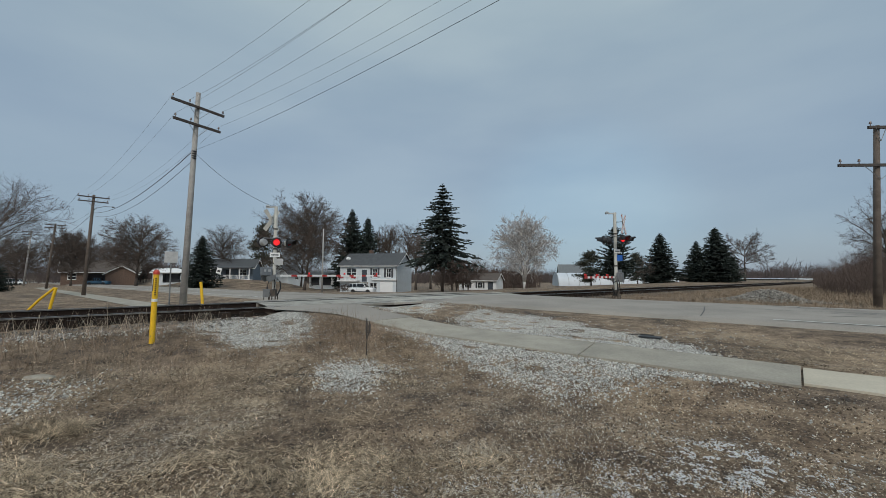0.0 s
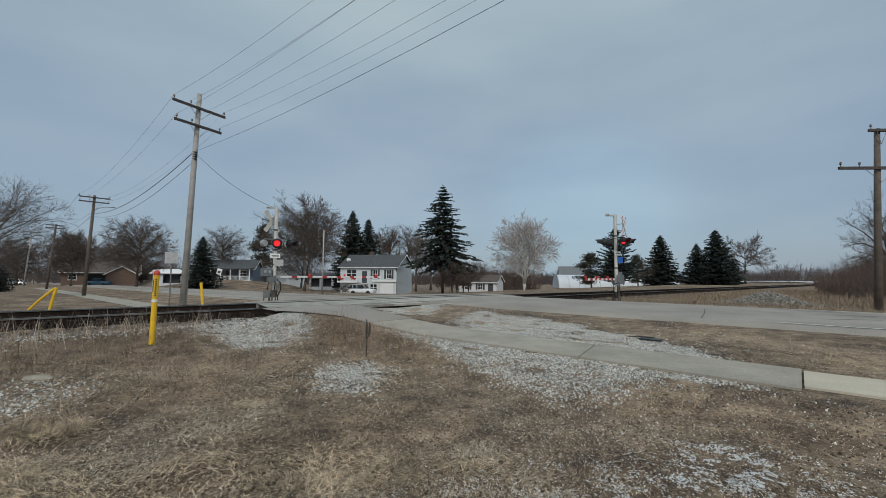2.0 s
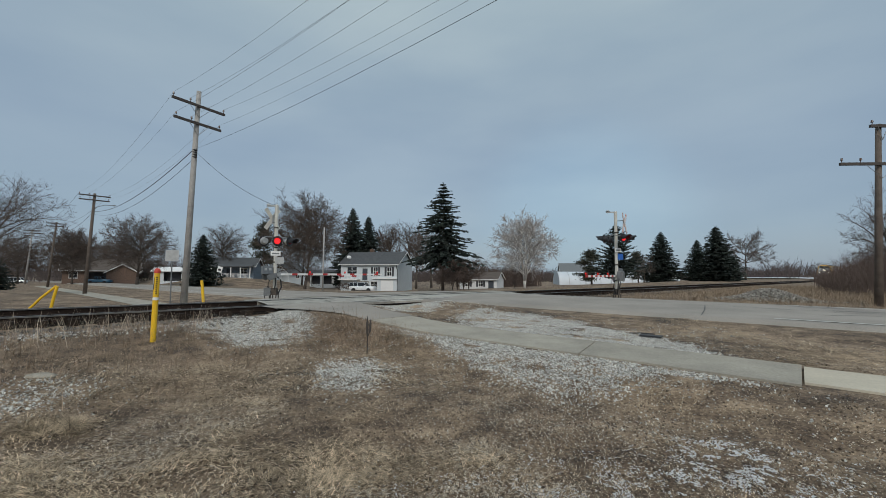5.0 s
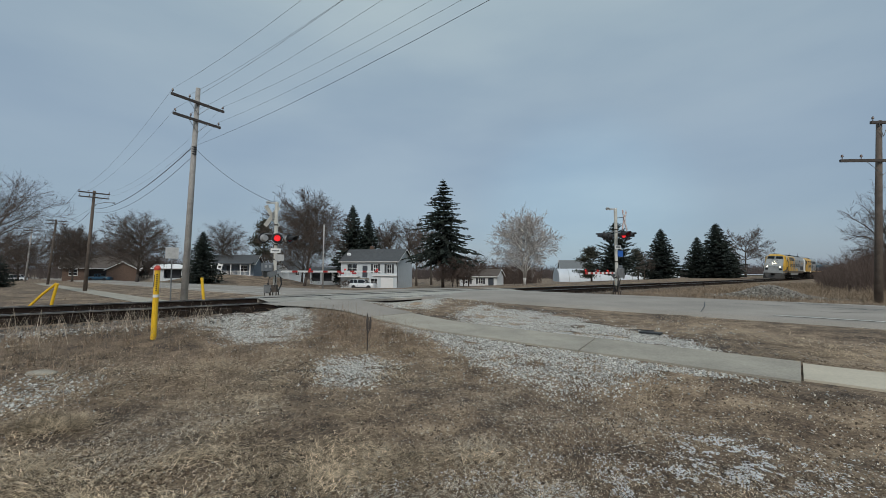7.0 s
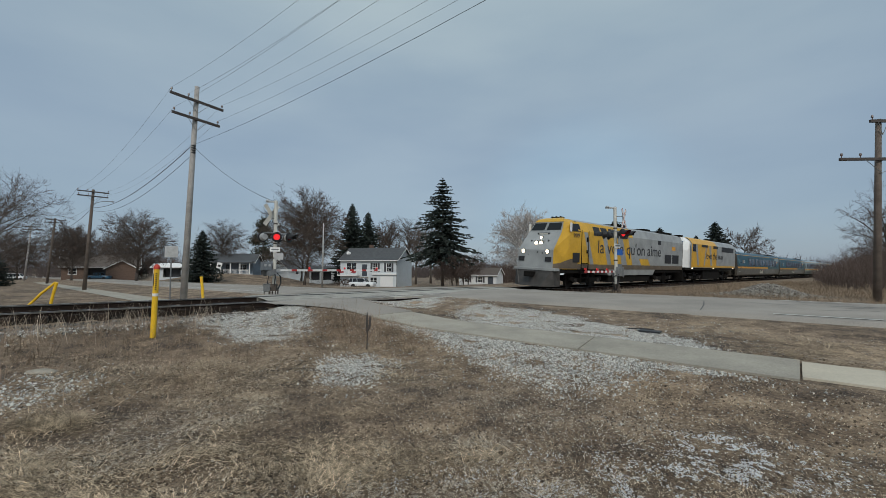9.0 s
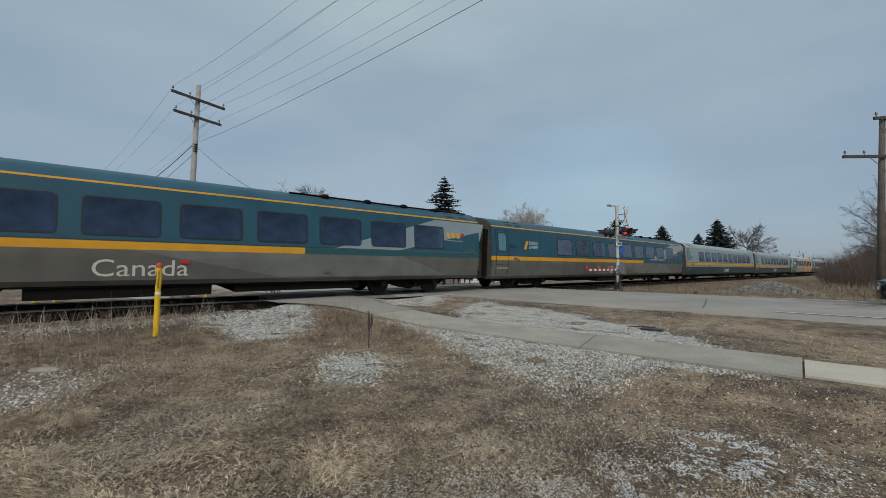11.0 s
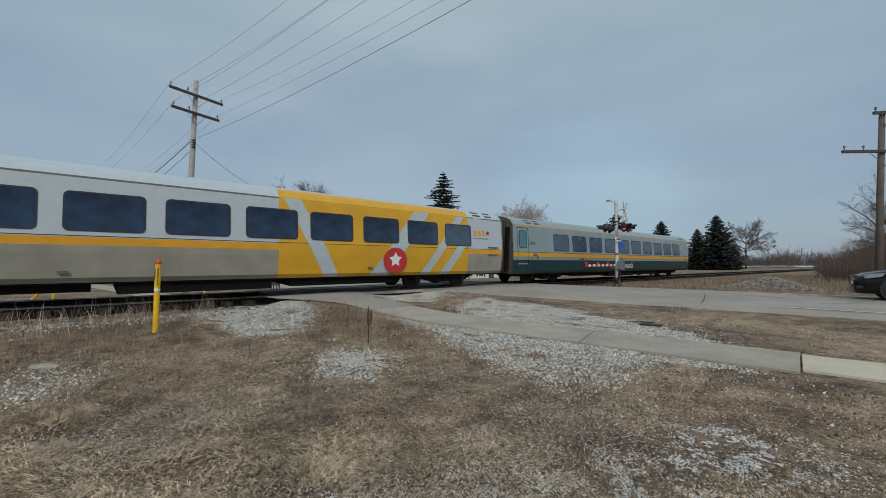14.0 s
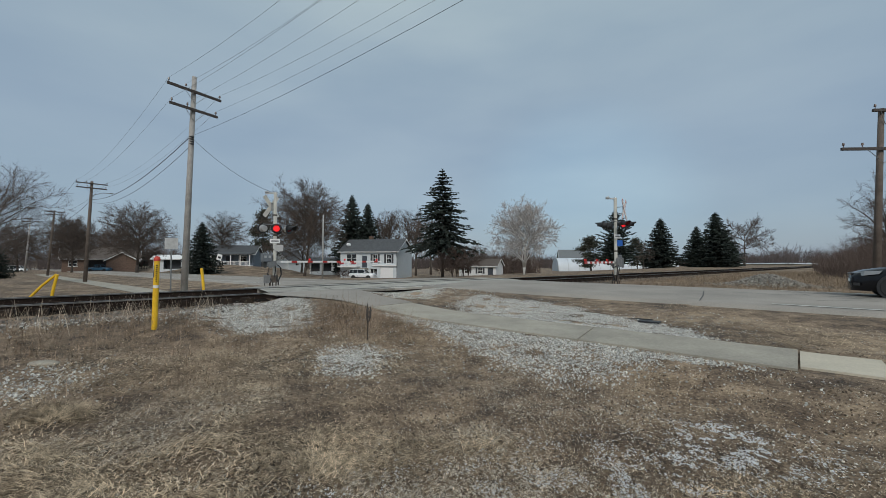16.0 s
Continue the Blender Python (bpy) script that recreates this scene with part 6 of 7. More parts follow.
away = Vector((34.5, -30.4, 0.9))
for i, e in enumerate(ends_a):
    wire(e, e + away, 1.75 - 0.1 * i, 0.0045, M["wire_pale"])
    if i in (0, 2, 3, 5):
        wire(e, ends_b[i], 0.8, 0.005, M["wire_pale"])
hang = Vector((-13.2, 20.5, 0)) + Vector((0.25, -0.1, 7.35))
wire(hang, hang + Vector((34.5, -30.4, 1.3)), 1.2, 0.006, M["wire"])
wire(hang, top_b - Vector((0, 0, 2.0)), 0.9, 0.02, M["wire"])
wire(hang + Vector((0, 0, -0.5)), top_b - Vector((0, 0, 2.3)), 1.1, 0.012, M["wire"])
wire(hang, Vector((-8.4, 20.1, 4.35)), 0.35, 0.010, M["wire"])
for i in (0, 2):
    wire(ends_b[i], ends_c[i], 0.6, 0.012, M["wire"])
    wire(ends_c[i], ends_d[i], 0.4, 0.012, M["wire"])
wire(top_b - Vector((0, 0, 2.0)), top_c - Vector((0, 0, 2.0)), 0.8, 0.02, M["wire"])
ins = Shape()
for k in range(4):
    ins.tube([hang + Vector((-0.05, 0, -0.12 * k)), hang + Vector((0.16, -0.02, -0.05 - 0.12 * k))], [0.03, 0.05], 8)
tagged(part("cable_bracket", ins, M["black"]), "black cable bracket on the pale pole", "bracket")


def road_sign(x, y, z, h_, w, hh, turn, lean, label, back):
    t = thing("road_sign", pose(x, y, z, 0, lean, turn), label, "road sign")
    part("sign_post", Shape().tube([(0, 0.03, -0.1), (0, 0.03, h_)], 0.028, 8), M["galv"], t)
    part("sign_plate", Shape().box(-w / 2, -0.01, h_ - hh - 0.02, w / 2, 0.005, h_ - 0.02), M["alu"] if back else M["white"], t, bevel=0.004)
    if not back:
        part("writing_bar", Shape().box(-w * 0.3, -0.016, h_ - hh * 0.75, w * 0.3, -0.01, h_ - hh * 0.4), M["black"], t)


road_sign(-12.2, 18.0, -0.33, 2.35, 0.5, 0.5, 25, 0, "bare aluminium back of a square road sign", True)
road_sign(-35.2, 62.0, -1.0, 2.95, 0.7, 0.9, 10, 14, "small white road sign on a leaning post", False)


# ---- trees ----
def ribbon(sh, p, q, w):
    d_ = q - p
    u = d_.cross(Vector((0.3, 1.0, 0.15)))
    u = u.normalized() * w if u.length > 1e-6 else Vector((w, 0, 0))
    sh.add([p - u, p + u, q + u * 0.35, q - u * 0.35], [(0, 1, 2, 3)])


def bend(rnd, d_, amount, up=0.0):
    v = Vector((d_.x + rnd.gauss(0, amount), d_.y + rnd.gauss(0, amount), d_.z + rnd.gauss(0, amount) + up))
    return v.normalized()


def bare_tree(seed, h_, spread, limbs, label, wood="bark", twig="twig", fork=0.2, stems=1, tw=0.022, dense=1.0, lift=0.05, stout=0.42):
    """A leafless tree: trunk, limbs and a crown of fine twigs, h_ metres high."""
    rnd = random.Random(seed)
    t = thing("bare_tree", Matrix(), label, "tree", "leafless trees")
    trunk, limb_list, crown = Shape(), [], Shape()
    r0 = 0.020 * h_ / math.sqrt(stems)
    bases = []
    for k in range(stems):
        g = rnd.uniform(0, 6.28)
        tilt = Vector((math.cos(g) * 0.16, math.sin(g) * 0.16, 1)) if stems > 1 else Vector((rnd.uniform(-0.05, 0.05), rnd.uniform(-0.05, 0.05), 1))
        top = tilt * h_ * fork
        trunk.tube([(0, 0, -0.3), tuple(top * 0.5), tuple(top)], [r0 * 1.25, r0, r0 * 0.85], 9)
        lead = tilt * h_ * 0.62
        trunk.tube([tuple(top), tuple(top.lerp(lead, 0.5)), tuple(lead)], [r0 * 0.85, r0 * 0.55, r0 * 0.25], 7)
        bases.append((top, lead))
    mid, wide, tall = Vector((0, 0, h_ * (0.5 + fork * 0.45))), h_ * 0.46 * spread, h_ * (0.5 - fork * 0.45)
    for k in range(limbs):
        b0, b1 = bases[k % stems]
        g, cz = 2.39996 * k + rnd.uniform(-0.25, 0.25), 1 - 1.62 * (k + 0.5) / limbs + rnd.uniform(-0.06, 0.06)
        cz = max(-0.75, min(1, cz))
        b = b0.lerp(b1, max(0.0, min(1.0, 0.5 + 0.5 * cz + rnd.uniform(-0.25, 0.25))))
        sr_ = math.sqrt(1 - cz * cz)
        end = mid + Vector((math.cos(g) * sr_ * wide, math.sin(g) * sr_ * wide, cz * tall)) * rnd.uniform(0.80, 1.0)
        ctrl = b.lerp(end, 0.45) + Vector((0, 0, h_ * (0.03 + lift * (1 - abs(cz)))))
        n_ = 7
        pts, rad = [], []
        for i in range(n_ + 1):
            u = i / n_
            p = b * (1 - u) ** 2 + ctrl * 2 * u * (1 - u) + end * u * u
            wob = 0.018 * h_ * (0.2 + u)
            pts.append(p + Vector((rnd.uniform(-wob, wob), rnd.uniform(-wob, wob), rnd.uniform(-wob, wob) * 0.6)) if i else b.copy())
            rad.append(r0 * stout * (1 - u) ** 0.9 + tw * 0.9)
        limb_list.append(Shape().tube(pts, rad, 5, caps=False))
        for i in range(2, n_ + 1):
            for _ in range(4):
                d2 = bend(rnd, (pts[i] - pts[i - 1]).normalized(), 0.62, 0.04)
                l2 = h_ * rnd.uniform(0.09, 0.19) * (1.15 - 0.45 * i / n_)
                p = pts[i].lerp(pts[i - 1], rnd.random())
                q = [p]
                for j in range(3):
                    d2 = bend(rnd, d2, 0.16, 0.05)
                    q.append(q[-1] + d2 * l2 / 3)
                ribbon(crown, q[0], q[1], tw * 0.9)
                ribbon(crown, q[1], q[3], tw * 0.7)
                for j in range(int(7 * dense)):
                    d3 = bend(rnd, d2, 0.5, 0.03)
                    s3 = q[rnd.randint(0, 2)].lerp(q[3], rnd.random())
                    l3 = l2 * rnd.uniform(0.3, 0.65)
                    e3 = s3 + d3 * l3
                    ribbon(crown, s3, e3, tw * 0.85)
                    for m_ in range(2):
                        s4 = s3.lerp(e3, rnd.uniform(0.2, 1))
                        ribbon(crown, s4, s4 + bend(rnd, d3, 0.5) * l3 * rnd.uniform(0.35, 0.7), tw * 0.65)
    tr = part("trunk", trunk, M[wood], t, smooth=True)
    for lim in limb_list:
        part("limb", lim, M[wood], t, smooth=True, fix=False)
    part("crown", crown, M[twig], t, fix=False)
    return t


def conifer(seed, h_, r_, label, mat_="needle", low=0.06, droop=0.35, sparse=1.0, ragged=0.25):
    """A spruce: trunk and whorls of drooping boughs hung with needle sprays."""
    rnd = random.Random(seed)
    t = thing("spruce_tree", Matrix(), label, "tree", "conifers")
    part("trunk", Shape().tube([(0, 0, -0.3), (0, 0, h_ * 0.5), (0, 0, h_ * 0.98)], [0.016 * h_, 0.010 * h_, 0.002 * h_], 8), M["bark"], t, smooth=True)
    boughs = Shape()
    z = h_ * low
    while z < h_ * 0.985:
        f = (z - h_ * low) / (h_ * (1 - low))
        rr = r_ * (1 - f) ** 0.8 * min(1, 0.7 + f * 2.5) + 0.12
        n_ = max(6, int((14 - 6 * f) * sparse))
        g0 = rnd.uniform(0, 6.28)
        for k in range(n_):
            if rnd.random() < 0.10:
                continue
            g = g0 + 6.283 * k / n_ + rnd.uniform(-0.25, 0.25)
            l_ = rr * rnd.uniform(1 - ragged * 1.6, 1 + ragged * 0.5)
            up = 0.35 * f
            pts = []
            for i in range(6):
                u = i / 5
                pts.append(Vector((math.cos(g) * l_ * u, math.sin(g) * l_ * u, z + l_ * (up * u - droop * u * u + 0.12 * u ** 4))))
            ribbon(boughs, pts[0], pts[5], 0.03)
            side = Vector((-math.sin(g), math.cos(g), 0))
            for i in range(1, 6):
                for _ in range(6):
                    w = (0.16 + 0.10 * l_ * (1.1 - i / 6)) * rnd.uniform(0.6, 1.3)
                    p = pts[i].lerp(pts[i - 1], rnd.random())
                    o_ = side * rnd.uniform(-1, 1) * w * 1.6 + (pts[i] - pts[i - 1]) * rnd.uniform(0.2, 0.9) + Vector((0, 0, rnd.uniform(-0.5, 0.12) * w * 1.6))
                    q = p + o_
                    v = o_.cross(Vector((rnd.uniform(-1, 1), rnd.uniform(-1, 1), rnd.uniform(-0.4, 1)))).normalized() * w * 0.42
                    boughs.add([p - v * 0.4, p + v * 0.4, p.lerp(q, 0.6) + v, q, p.lerp(q, 0.6) - v], [(0, 1, 2, 3, 4)])
        z += h_ * 0.026 * rnd.uniform(0.8, 1.3)
    for k in range(14):
        g, zz = rnd.uniform(0, 6.28), h_ * rnd.uniform(0.93, 1.0)
        ribbon(boughs, Vector((0, 0, zz)), Vector((math.cos(g) * 0.25, math.sin(g) * 0.25, zz + 0.25)), 0.05)
    part("crown", boughs, M[mat_], t, "dark needle boughs", fix=False)
    return t


def pine(seed, h_, r_, label, bare=0.3, tiers=8):
    """A pine: bare lower trunk, long limbs and flat uneven pads of needles."""
    rnd = random.Random(seed)
    t = thing("pine_tree", Matrix(), label, "tree", "conifers")
    lean = Vector((rnd.uniform(-0.04, 0.04), rnd.uniform(-0.04, 0.04), 1)) * h_
    part("trunk", Shape().tube([(0, 0, -0.3), tuple(lean * 0.5), tuple(lean * 0.96)], [0.022 * h_, 0.015 * h_, 0.004 * h_], 8), M["bark"], t, smooth=True)
    pads = Shape()
    for k in range(tiers):
        f = bare + (1 - bare) * (k + 0.5) / tiers
        for _ in range(4):
            g = rnd.uniform(0, 6.28)
            l_ = r_ * math.sin(math.pi * min(0.97, 0.30 + 0.66 * (f - bare) / (1 - bare))) * rnd.uniform(0.45, 1.1)
            b = lean * (f - 0.04)
            e = b + Vector((math.cos(g) * l_, math.sin(g) * l_, h_ * rnd.uniform(0.0, 0.08)))
            part("limb", Shape().tube([tuple(b), tuple(b.lerp(e, 0.5) - Vector((0, 0, 0.02 * h_))), tuple(e)], [0.006 * h_, 0.004 * h_, 0.002 * h_], 5, caps=False), M["bark"], t, fix=False)
            for _ in range(3):
                c = b.lerp(e, rnd.uniform(0.45, 1.05))
                w, hh = r_ * rnd.uniform(0.22, 0.40), r_ * rnd.uniform(0.10, 0.17)
                for _ in range(60):
                    p = c + Vector((rnd.gauss(0, w * 0.5), rnd.gauss(0, w * 0.5), rnd.gauss(0, hh * 0.6)))
                    u = Vector((rnd.gauss(0, 1), rnd.gauss(0, 1), rnd.gauss(0.5, 0.6))).normalized() * r_ * rnd.uniform(0.06, 0.12)
                    v = u.cross(Vector((rnd.gauss(0, 1), rnd.gauss(0, 1), rnd.gauss(0, 1)))).normalized() * r_ * 0.022
                    pads.add([p - v, p + v, p + u + v * 0.4, p + u - v * 0.4], [(0, 1, 2, 3)])
    part("crown", pads, M["needle_olive"], t, "flat pads of olive needles", fix=False)
    return t


def stand(tree, x, y, h_now, h_, turn=0, wide=1.0, label=""):
    z = float(land(x, y)) - 0.05
    k = h_ / h_now
    tree.scale = (k * wide, k * wide, k)
    tree.location = (x, y, z)
    tree.rotation_euler = (0, 0, radians(turn))
    if label:
        tree["label"] = label
    return tree


def stand_copy(tree, x, y, h_now, h_, turn=0, wide=1.0, label=""):
    return stand(copy_thing(tree, Matrix()), x, y, h_now, h_, turn, wide, label)


round_tree = bare_tree(1, 13.0, 1.02, 34, "broad leafless shade tree with dense twigs", fork=0.12, dense=1.7, tw=0.018, stout=0.32, lift=0.08)
stand(round_tree, -57.2, 75.0, 13.0, 13.1)
tall_tree = bare_tree(2, 18.0, 0.92, 34, "tall leafless tree with upright limbs", fork=0.10, tw=0.02, dense=1.5, lift=0.09, stout=0.3, stems=2)
stand(tall_tree, -27.6, 80.0, 18.0, 18.9)
slim_tree = bare_tree(3, 17.0, 0.42, 11, "slim leafless tree behind the house", fork=0.3, tw=0.03, dense=0.7)
stand(slim_tree, -14.5, 108.0, 17.0, 18.0)
verge_tree = bare_tree(24, 12.0, 1.0, 26, "leafless roadside tree with fine drooping twigs", fork=0.16, dense=1.0, tw=0.009, stout=0.2, lift=0.07)
stand(verge_tree, -44.6, 39.5, 12.0, 12.4, 40, 1.0)
open_tree = bare_tree(4, 13.5, 0.95, 16, "leafless tree with open spreading limbs", fork=0.22, dense=0.75, tw=0.02)
stand(open_tree, -3.0, 100.0, 13.5, 17.5, 10, 0.8)
white_birch = bare_tree(5, 11.0, 0.98, 34, "pale multi-stemmed birch without leaves", "birch", "birch_twig", 0.10, 4, 0.016, 1.25, 0.12, 0.62)
stand(white_birch, 12.5, 62.0, 11.0, 11.6)
crooked_tree = bare_tree(6, 11.0, 1.15, 12, "crooked leafless tree with long side limbs", fork=0.2, dense=1.5, tw=0.018, lift=0.0, stout=0.34)
stand(crooked_tree, 71.3, 95.0, 11.0, 11.6)
brush = bare_tree(7, 4.2, 1.0, 14, "tangled leafless reddish brown shrub", "bark", "twig_red", 0.05, 5, 0.014, 0.8, 0.02)
stand(brush, 1.6, 70.0, 4.2, 6.0, 0, 1.0)
for tree, hn, x, y, hh, tu, wd, lb in (
        (round_tree, 13.0, -83.2, 90.0, 12.6, 70, 0.85, ""), (round_tree, 13.0, -53.2, 97.0, 12.9, 150, 0.95, ""), (round_tree, 13.0, -92.0, 112.0, 12.0, 210, 1.1, ""),
        (tall_tree, 18.0, -31.0, 88.0, 16.5, 100, 0.9, ""), (slim_tree, 17.0, -9.5, 110.0, 18.6, 80, 1.0, ""), (slim_tree, 17.0, -17.5, 112.0, 16.5, 200, 1.0, ""), (slim_tree, 17.0, -6.2, 92.0, 13.0, 20, 0.9, "thin leafless tree beside the spruce"),
        (open_tree, 13.5, 33.2, 30.0, 7.8, 200, 0.75, "leafless tree rising out of the brush"), (open_tree, 13.5, 8.4, 90.0, 7.6, 120, 0.9, "small leafless tree by the white cottage"),
        (crooked_tree, 11.0, 40.0, 80.0, 5.6, 50, 0.7, "small twisted tree in the field"), (tall_tree, 18.0, -110.0, 118.0, 15, 33, 1.0, ""), (round_tree, 13.0, -125.0, 118.0, 14, 200, 1.0, ""), (open_tree, 13.5, -100.0, 90.0, 12.0, 77, 1.0, ""),
        (brush, 4.2, 3.6, 71.5, 5.4, 90, 1.0, ""), (brush, 4.2, -0.2, 69.0, 4.5, 150, 1.0, ""), (brush, 4.2, 2.4, 69.5, 5.6, 200, 1.1, ""), (brush, 4.2, 4.6, 73.5, 6.2, 240, 1.1, ""), (brush, 4.2, -16.5, 66.5, 1.6, 20, 1.6, "low leafless hedge shrub"), (brush, 4.2, 10.6, 60.2, 2.6, 20, 1.0, "")):
    stand_copy(tree, x, y, hn, hh, tu, wd, lb)
spruce = conifer(11, 19.0, 6.8, "large dark spruce beside the house", low=0.24, droop=0.34, sparse=1.35, ragged=0.5)
stand(spruce, -0.1, 72.0, 19.0, 19.6, 0, 0.92)
garden_spruce = conifer(12, 9.0, 3.7, "dense dark spruce standing alone", low=0.03, droop=0.22, ragged=0.18)
stand(garden_spruce, -42.1, 70.0, 9.0, 9.0)
ragged_spruce = conifer(13, 11.0, 5.0, "thin ragged spruce with gaps between boughs", low=0.12, droop=0.05, sparse=0.62, ragged=0.35)
stand(ragged_spruce, 32.2, 75.0, 11.0, 11.2)
olive_pine = pine(14, 8.0, 3.3, "olive green pine with rounded top", 0.14, 8)
stand(olive_pine, 33.2, 90.0, 8.0, 7.6, 0, 1.2)
for tree, hn, x, y, hh, tu, wd, lb in ((garden_spruce, 9.0, -23.9, 105.0, 20.6, 60, 0.74, "tall dark spruce behind the house"), (garden_spruce, 9.0, -19.9, 106.0, 18.8, 120, 0.72, "tall dark spruce behind the house"),
                                       (garden_spruce, 9.0, -67.4, 60.0, 6.0, 20, 1.1, ""), (garden_spruce, 9.0, 46.1, 85.0, 10.5, 40, 1.05, ""), (garden_spruce, 9.0, 54.4, 80.0, 10.9, 90, 1.12, ""),
                                       (garden_spruce, 9.0, 51.2, 81.0, 8.2, 10, 1.0, ""), (garden_spruce, 9.0, 57.5, 82.0, 7.6, 210, 1.1, ""), (olive_pine, 8.0, -48.3, 108.0, 16.6, 30, 0.62, "tall uneven pine behind the road"),
                                       (olive_pine, 8.0, 46.0, 95.0, 7.2, 70, 0.9, ""), (garden_spruce, 9.0, -98.0, 128.0, 9.0, 0, 1.0, "")):
    stand_copy(tree, x, y, hn, hh, tu, wd, lb)


def thicket(name, spots, material, label, w):
    """Many-stemmed winter brush as one mass of twigs. spots: x, y, z, height."""
    rnd = random.Random(len(spots))
    sh = Shape()
    for x, y, z, h_ in spots:
        for _ in range(7):
            g, e = rnd.uniform(0, 6.28), rnd.uniform(0.05, 0.5)
            d_ = Vector((math.cos(g) * e, math.sin(g) * e, 1)).normalized()
            p = Vector((x + rnd.gauss(0, 0.12 * h_), y + rnd.gauss(0, 0.12 * h_), z))
            q = p + d_ * h_ * rnd.uniform(0.55, 1.0)
            ribbon(sh, p, q, w)
            for _ in range(7):
                s_ = p.lerp(q, rnd.uniform(0.25, 1.0))
                ribbon(sh, s_, s_ + bend(rnd, d_, 0.55) * h_ * rnd.uniform(0.12, 0.34), w * 0.6)
    tagged(part(name, sh, material, fix=False), label, "brush", kind="stuff")


def build_thickets():
    rnd = random.Random(8)
    spots = []
    for _ in range(2300):
        s = rnd.uniform(36, 150)
        o = rnd.uniform(max(5.0, 11.5 - (s - 36) * 0.12), 26 + 0.1 * s)
        p = TB + TD * s + TN * o
        edge = min(1.0, 0.36 + (o - max(5.0, 11.5 - (s - 36) * 0.12)) * 0.09)
        spots.append((p.x, p.y, float(land(p.x, p.y)), rnd.uniform(1.3, 5.6) * edge * (1 + s / 300)))
    thicket("brush_thicket", spots, M["twig_red"], "dense reddish leafless brush beside the railway", 0.011)
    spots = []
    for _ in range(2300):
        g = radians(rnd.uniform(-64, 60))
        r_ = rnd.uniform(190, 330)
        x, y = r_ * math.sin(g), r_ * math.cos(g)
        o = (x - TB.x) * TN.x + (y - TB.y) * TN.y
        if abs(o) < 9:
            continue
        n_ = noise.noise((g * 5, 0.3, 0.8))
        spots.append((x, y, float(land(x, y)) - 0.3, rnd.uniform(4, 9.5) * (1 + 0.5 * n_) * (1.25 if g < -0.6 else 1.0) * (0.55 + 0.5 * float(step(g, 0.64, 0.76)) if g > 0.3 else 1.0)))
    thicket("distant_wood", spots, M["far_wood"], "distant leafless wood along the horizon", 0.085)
    spots = []
    for _ in range(150):
        x, y = rnd.uniform(4, 24), rnd.uniform(98, 118)
        spots.append((x, y, float(land(x, y)), rnd.uniform(3.5, 6.5)))
    for _ in range(60):
        x, y = rnd.uniform(-110, -60), rnd.uniform(112, 125)
        spots.append((x, y, float(land(x, y)), rnd.uniform(3.5, 7.5)))
    thicket("hedgerow", spots, M["twig_red"], "leafless hedgerow behind the houses", 0.05)
    snow = Shape().grid([[(x, y, float(land(x, y)) + 0.35) for x in np.linspace(98, 190, 8)] for y in (128, 150, 172)])
    tagged(part("snowy_field", snow, M["snow"]), "far field still covered with snow", "field", kind="structure")


build_thickets()


# ---- houses ----
M["siding"] = mat("pale_grey_siding", (0.56, 0.60, 0.62), 0.7, vary=0.06, scale=1, fine=20)
M["siding_blue"] = mat("slate_blue_siding", (0.16, 0.20, 0.245), 0.75, vary=0.1)
M["brick"] = mat("brown_brickwork", (0.135, 0.09, 0.068), 0.9, vary=0.3, scale=4, fine=30)
M["shingle"] = mat("dark_grey_shingles", (0.075, 0.08, 0.085), 0.9, vary=0.25, scale=2, fine=25)
M["shingle_brown"] = mat("brown_shingles", (0.10, 0.082, 0.07), 0.9, vary=0.25, scale=2, fine=25)
M["stucco"] = mat("white_stucco", (0.68, 0.69, 0.69), 0.8, vary=0.07, scale=1)
M["trim_white"] = mat("white_trim", (0.76, 0.76, 0.75), 0.6, vary=0.05)
# shutter paint, also used for the shade sheets in open bays
M["trim_dark"] = mat("dark_shutter_and_bay_shade", (0.05, 0.052, 0.058), 0.7, vary=0.1)
M["house_glass"] = mat("window_glass", (0.03, 0.036, 0.042), 0.08, vary=0.1, trans=0.3)
M["flower"] = mat("red_flowers", (0.40, 0.045, 0.06), 0.8, vary=0.3, scale=20)
M["hoop"] = mat("white_greenhouse_film", (0.58, 0.62, 0.66), 0.5, vary=0.06, scale=0.6)
M["door_blue"] = mat("dark_door_paint", (0.05, 0.06, 0.075), 0.6, vary=0.1)


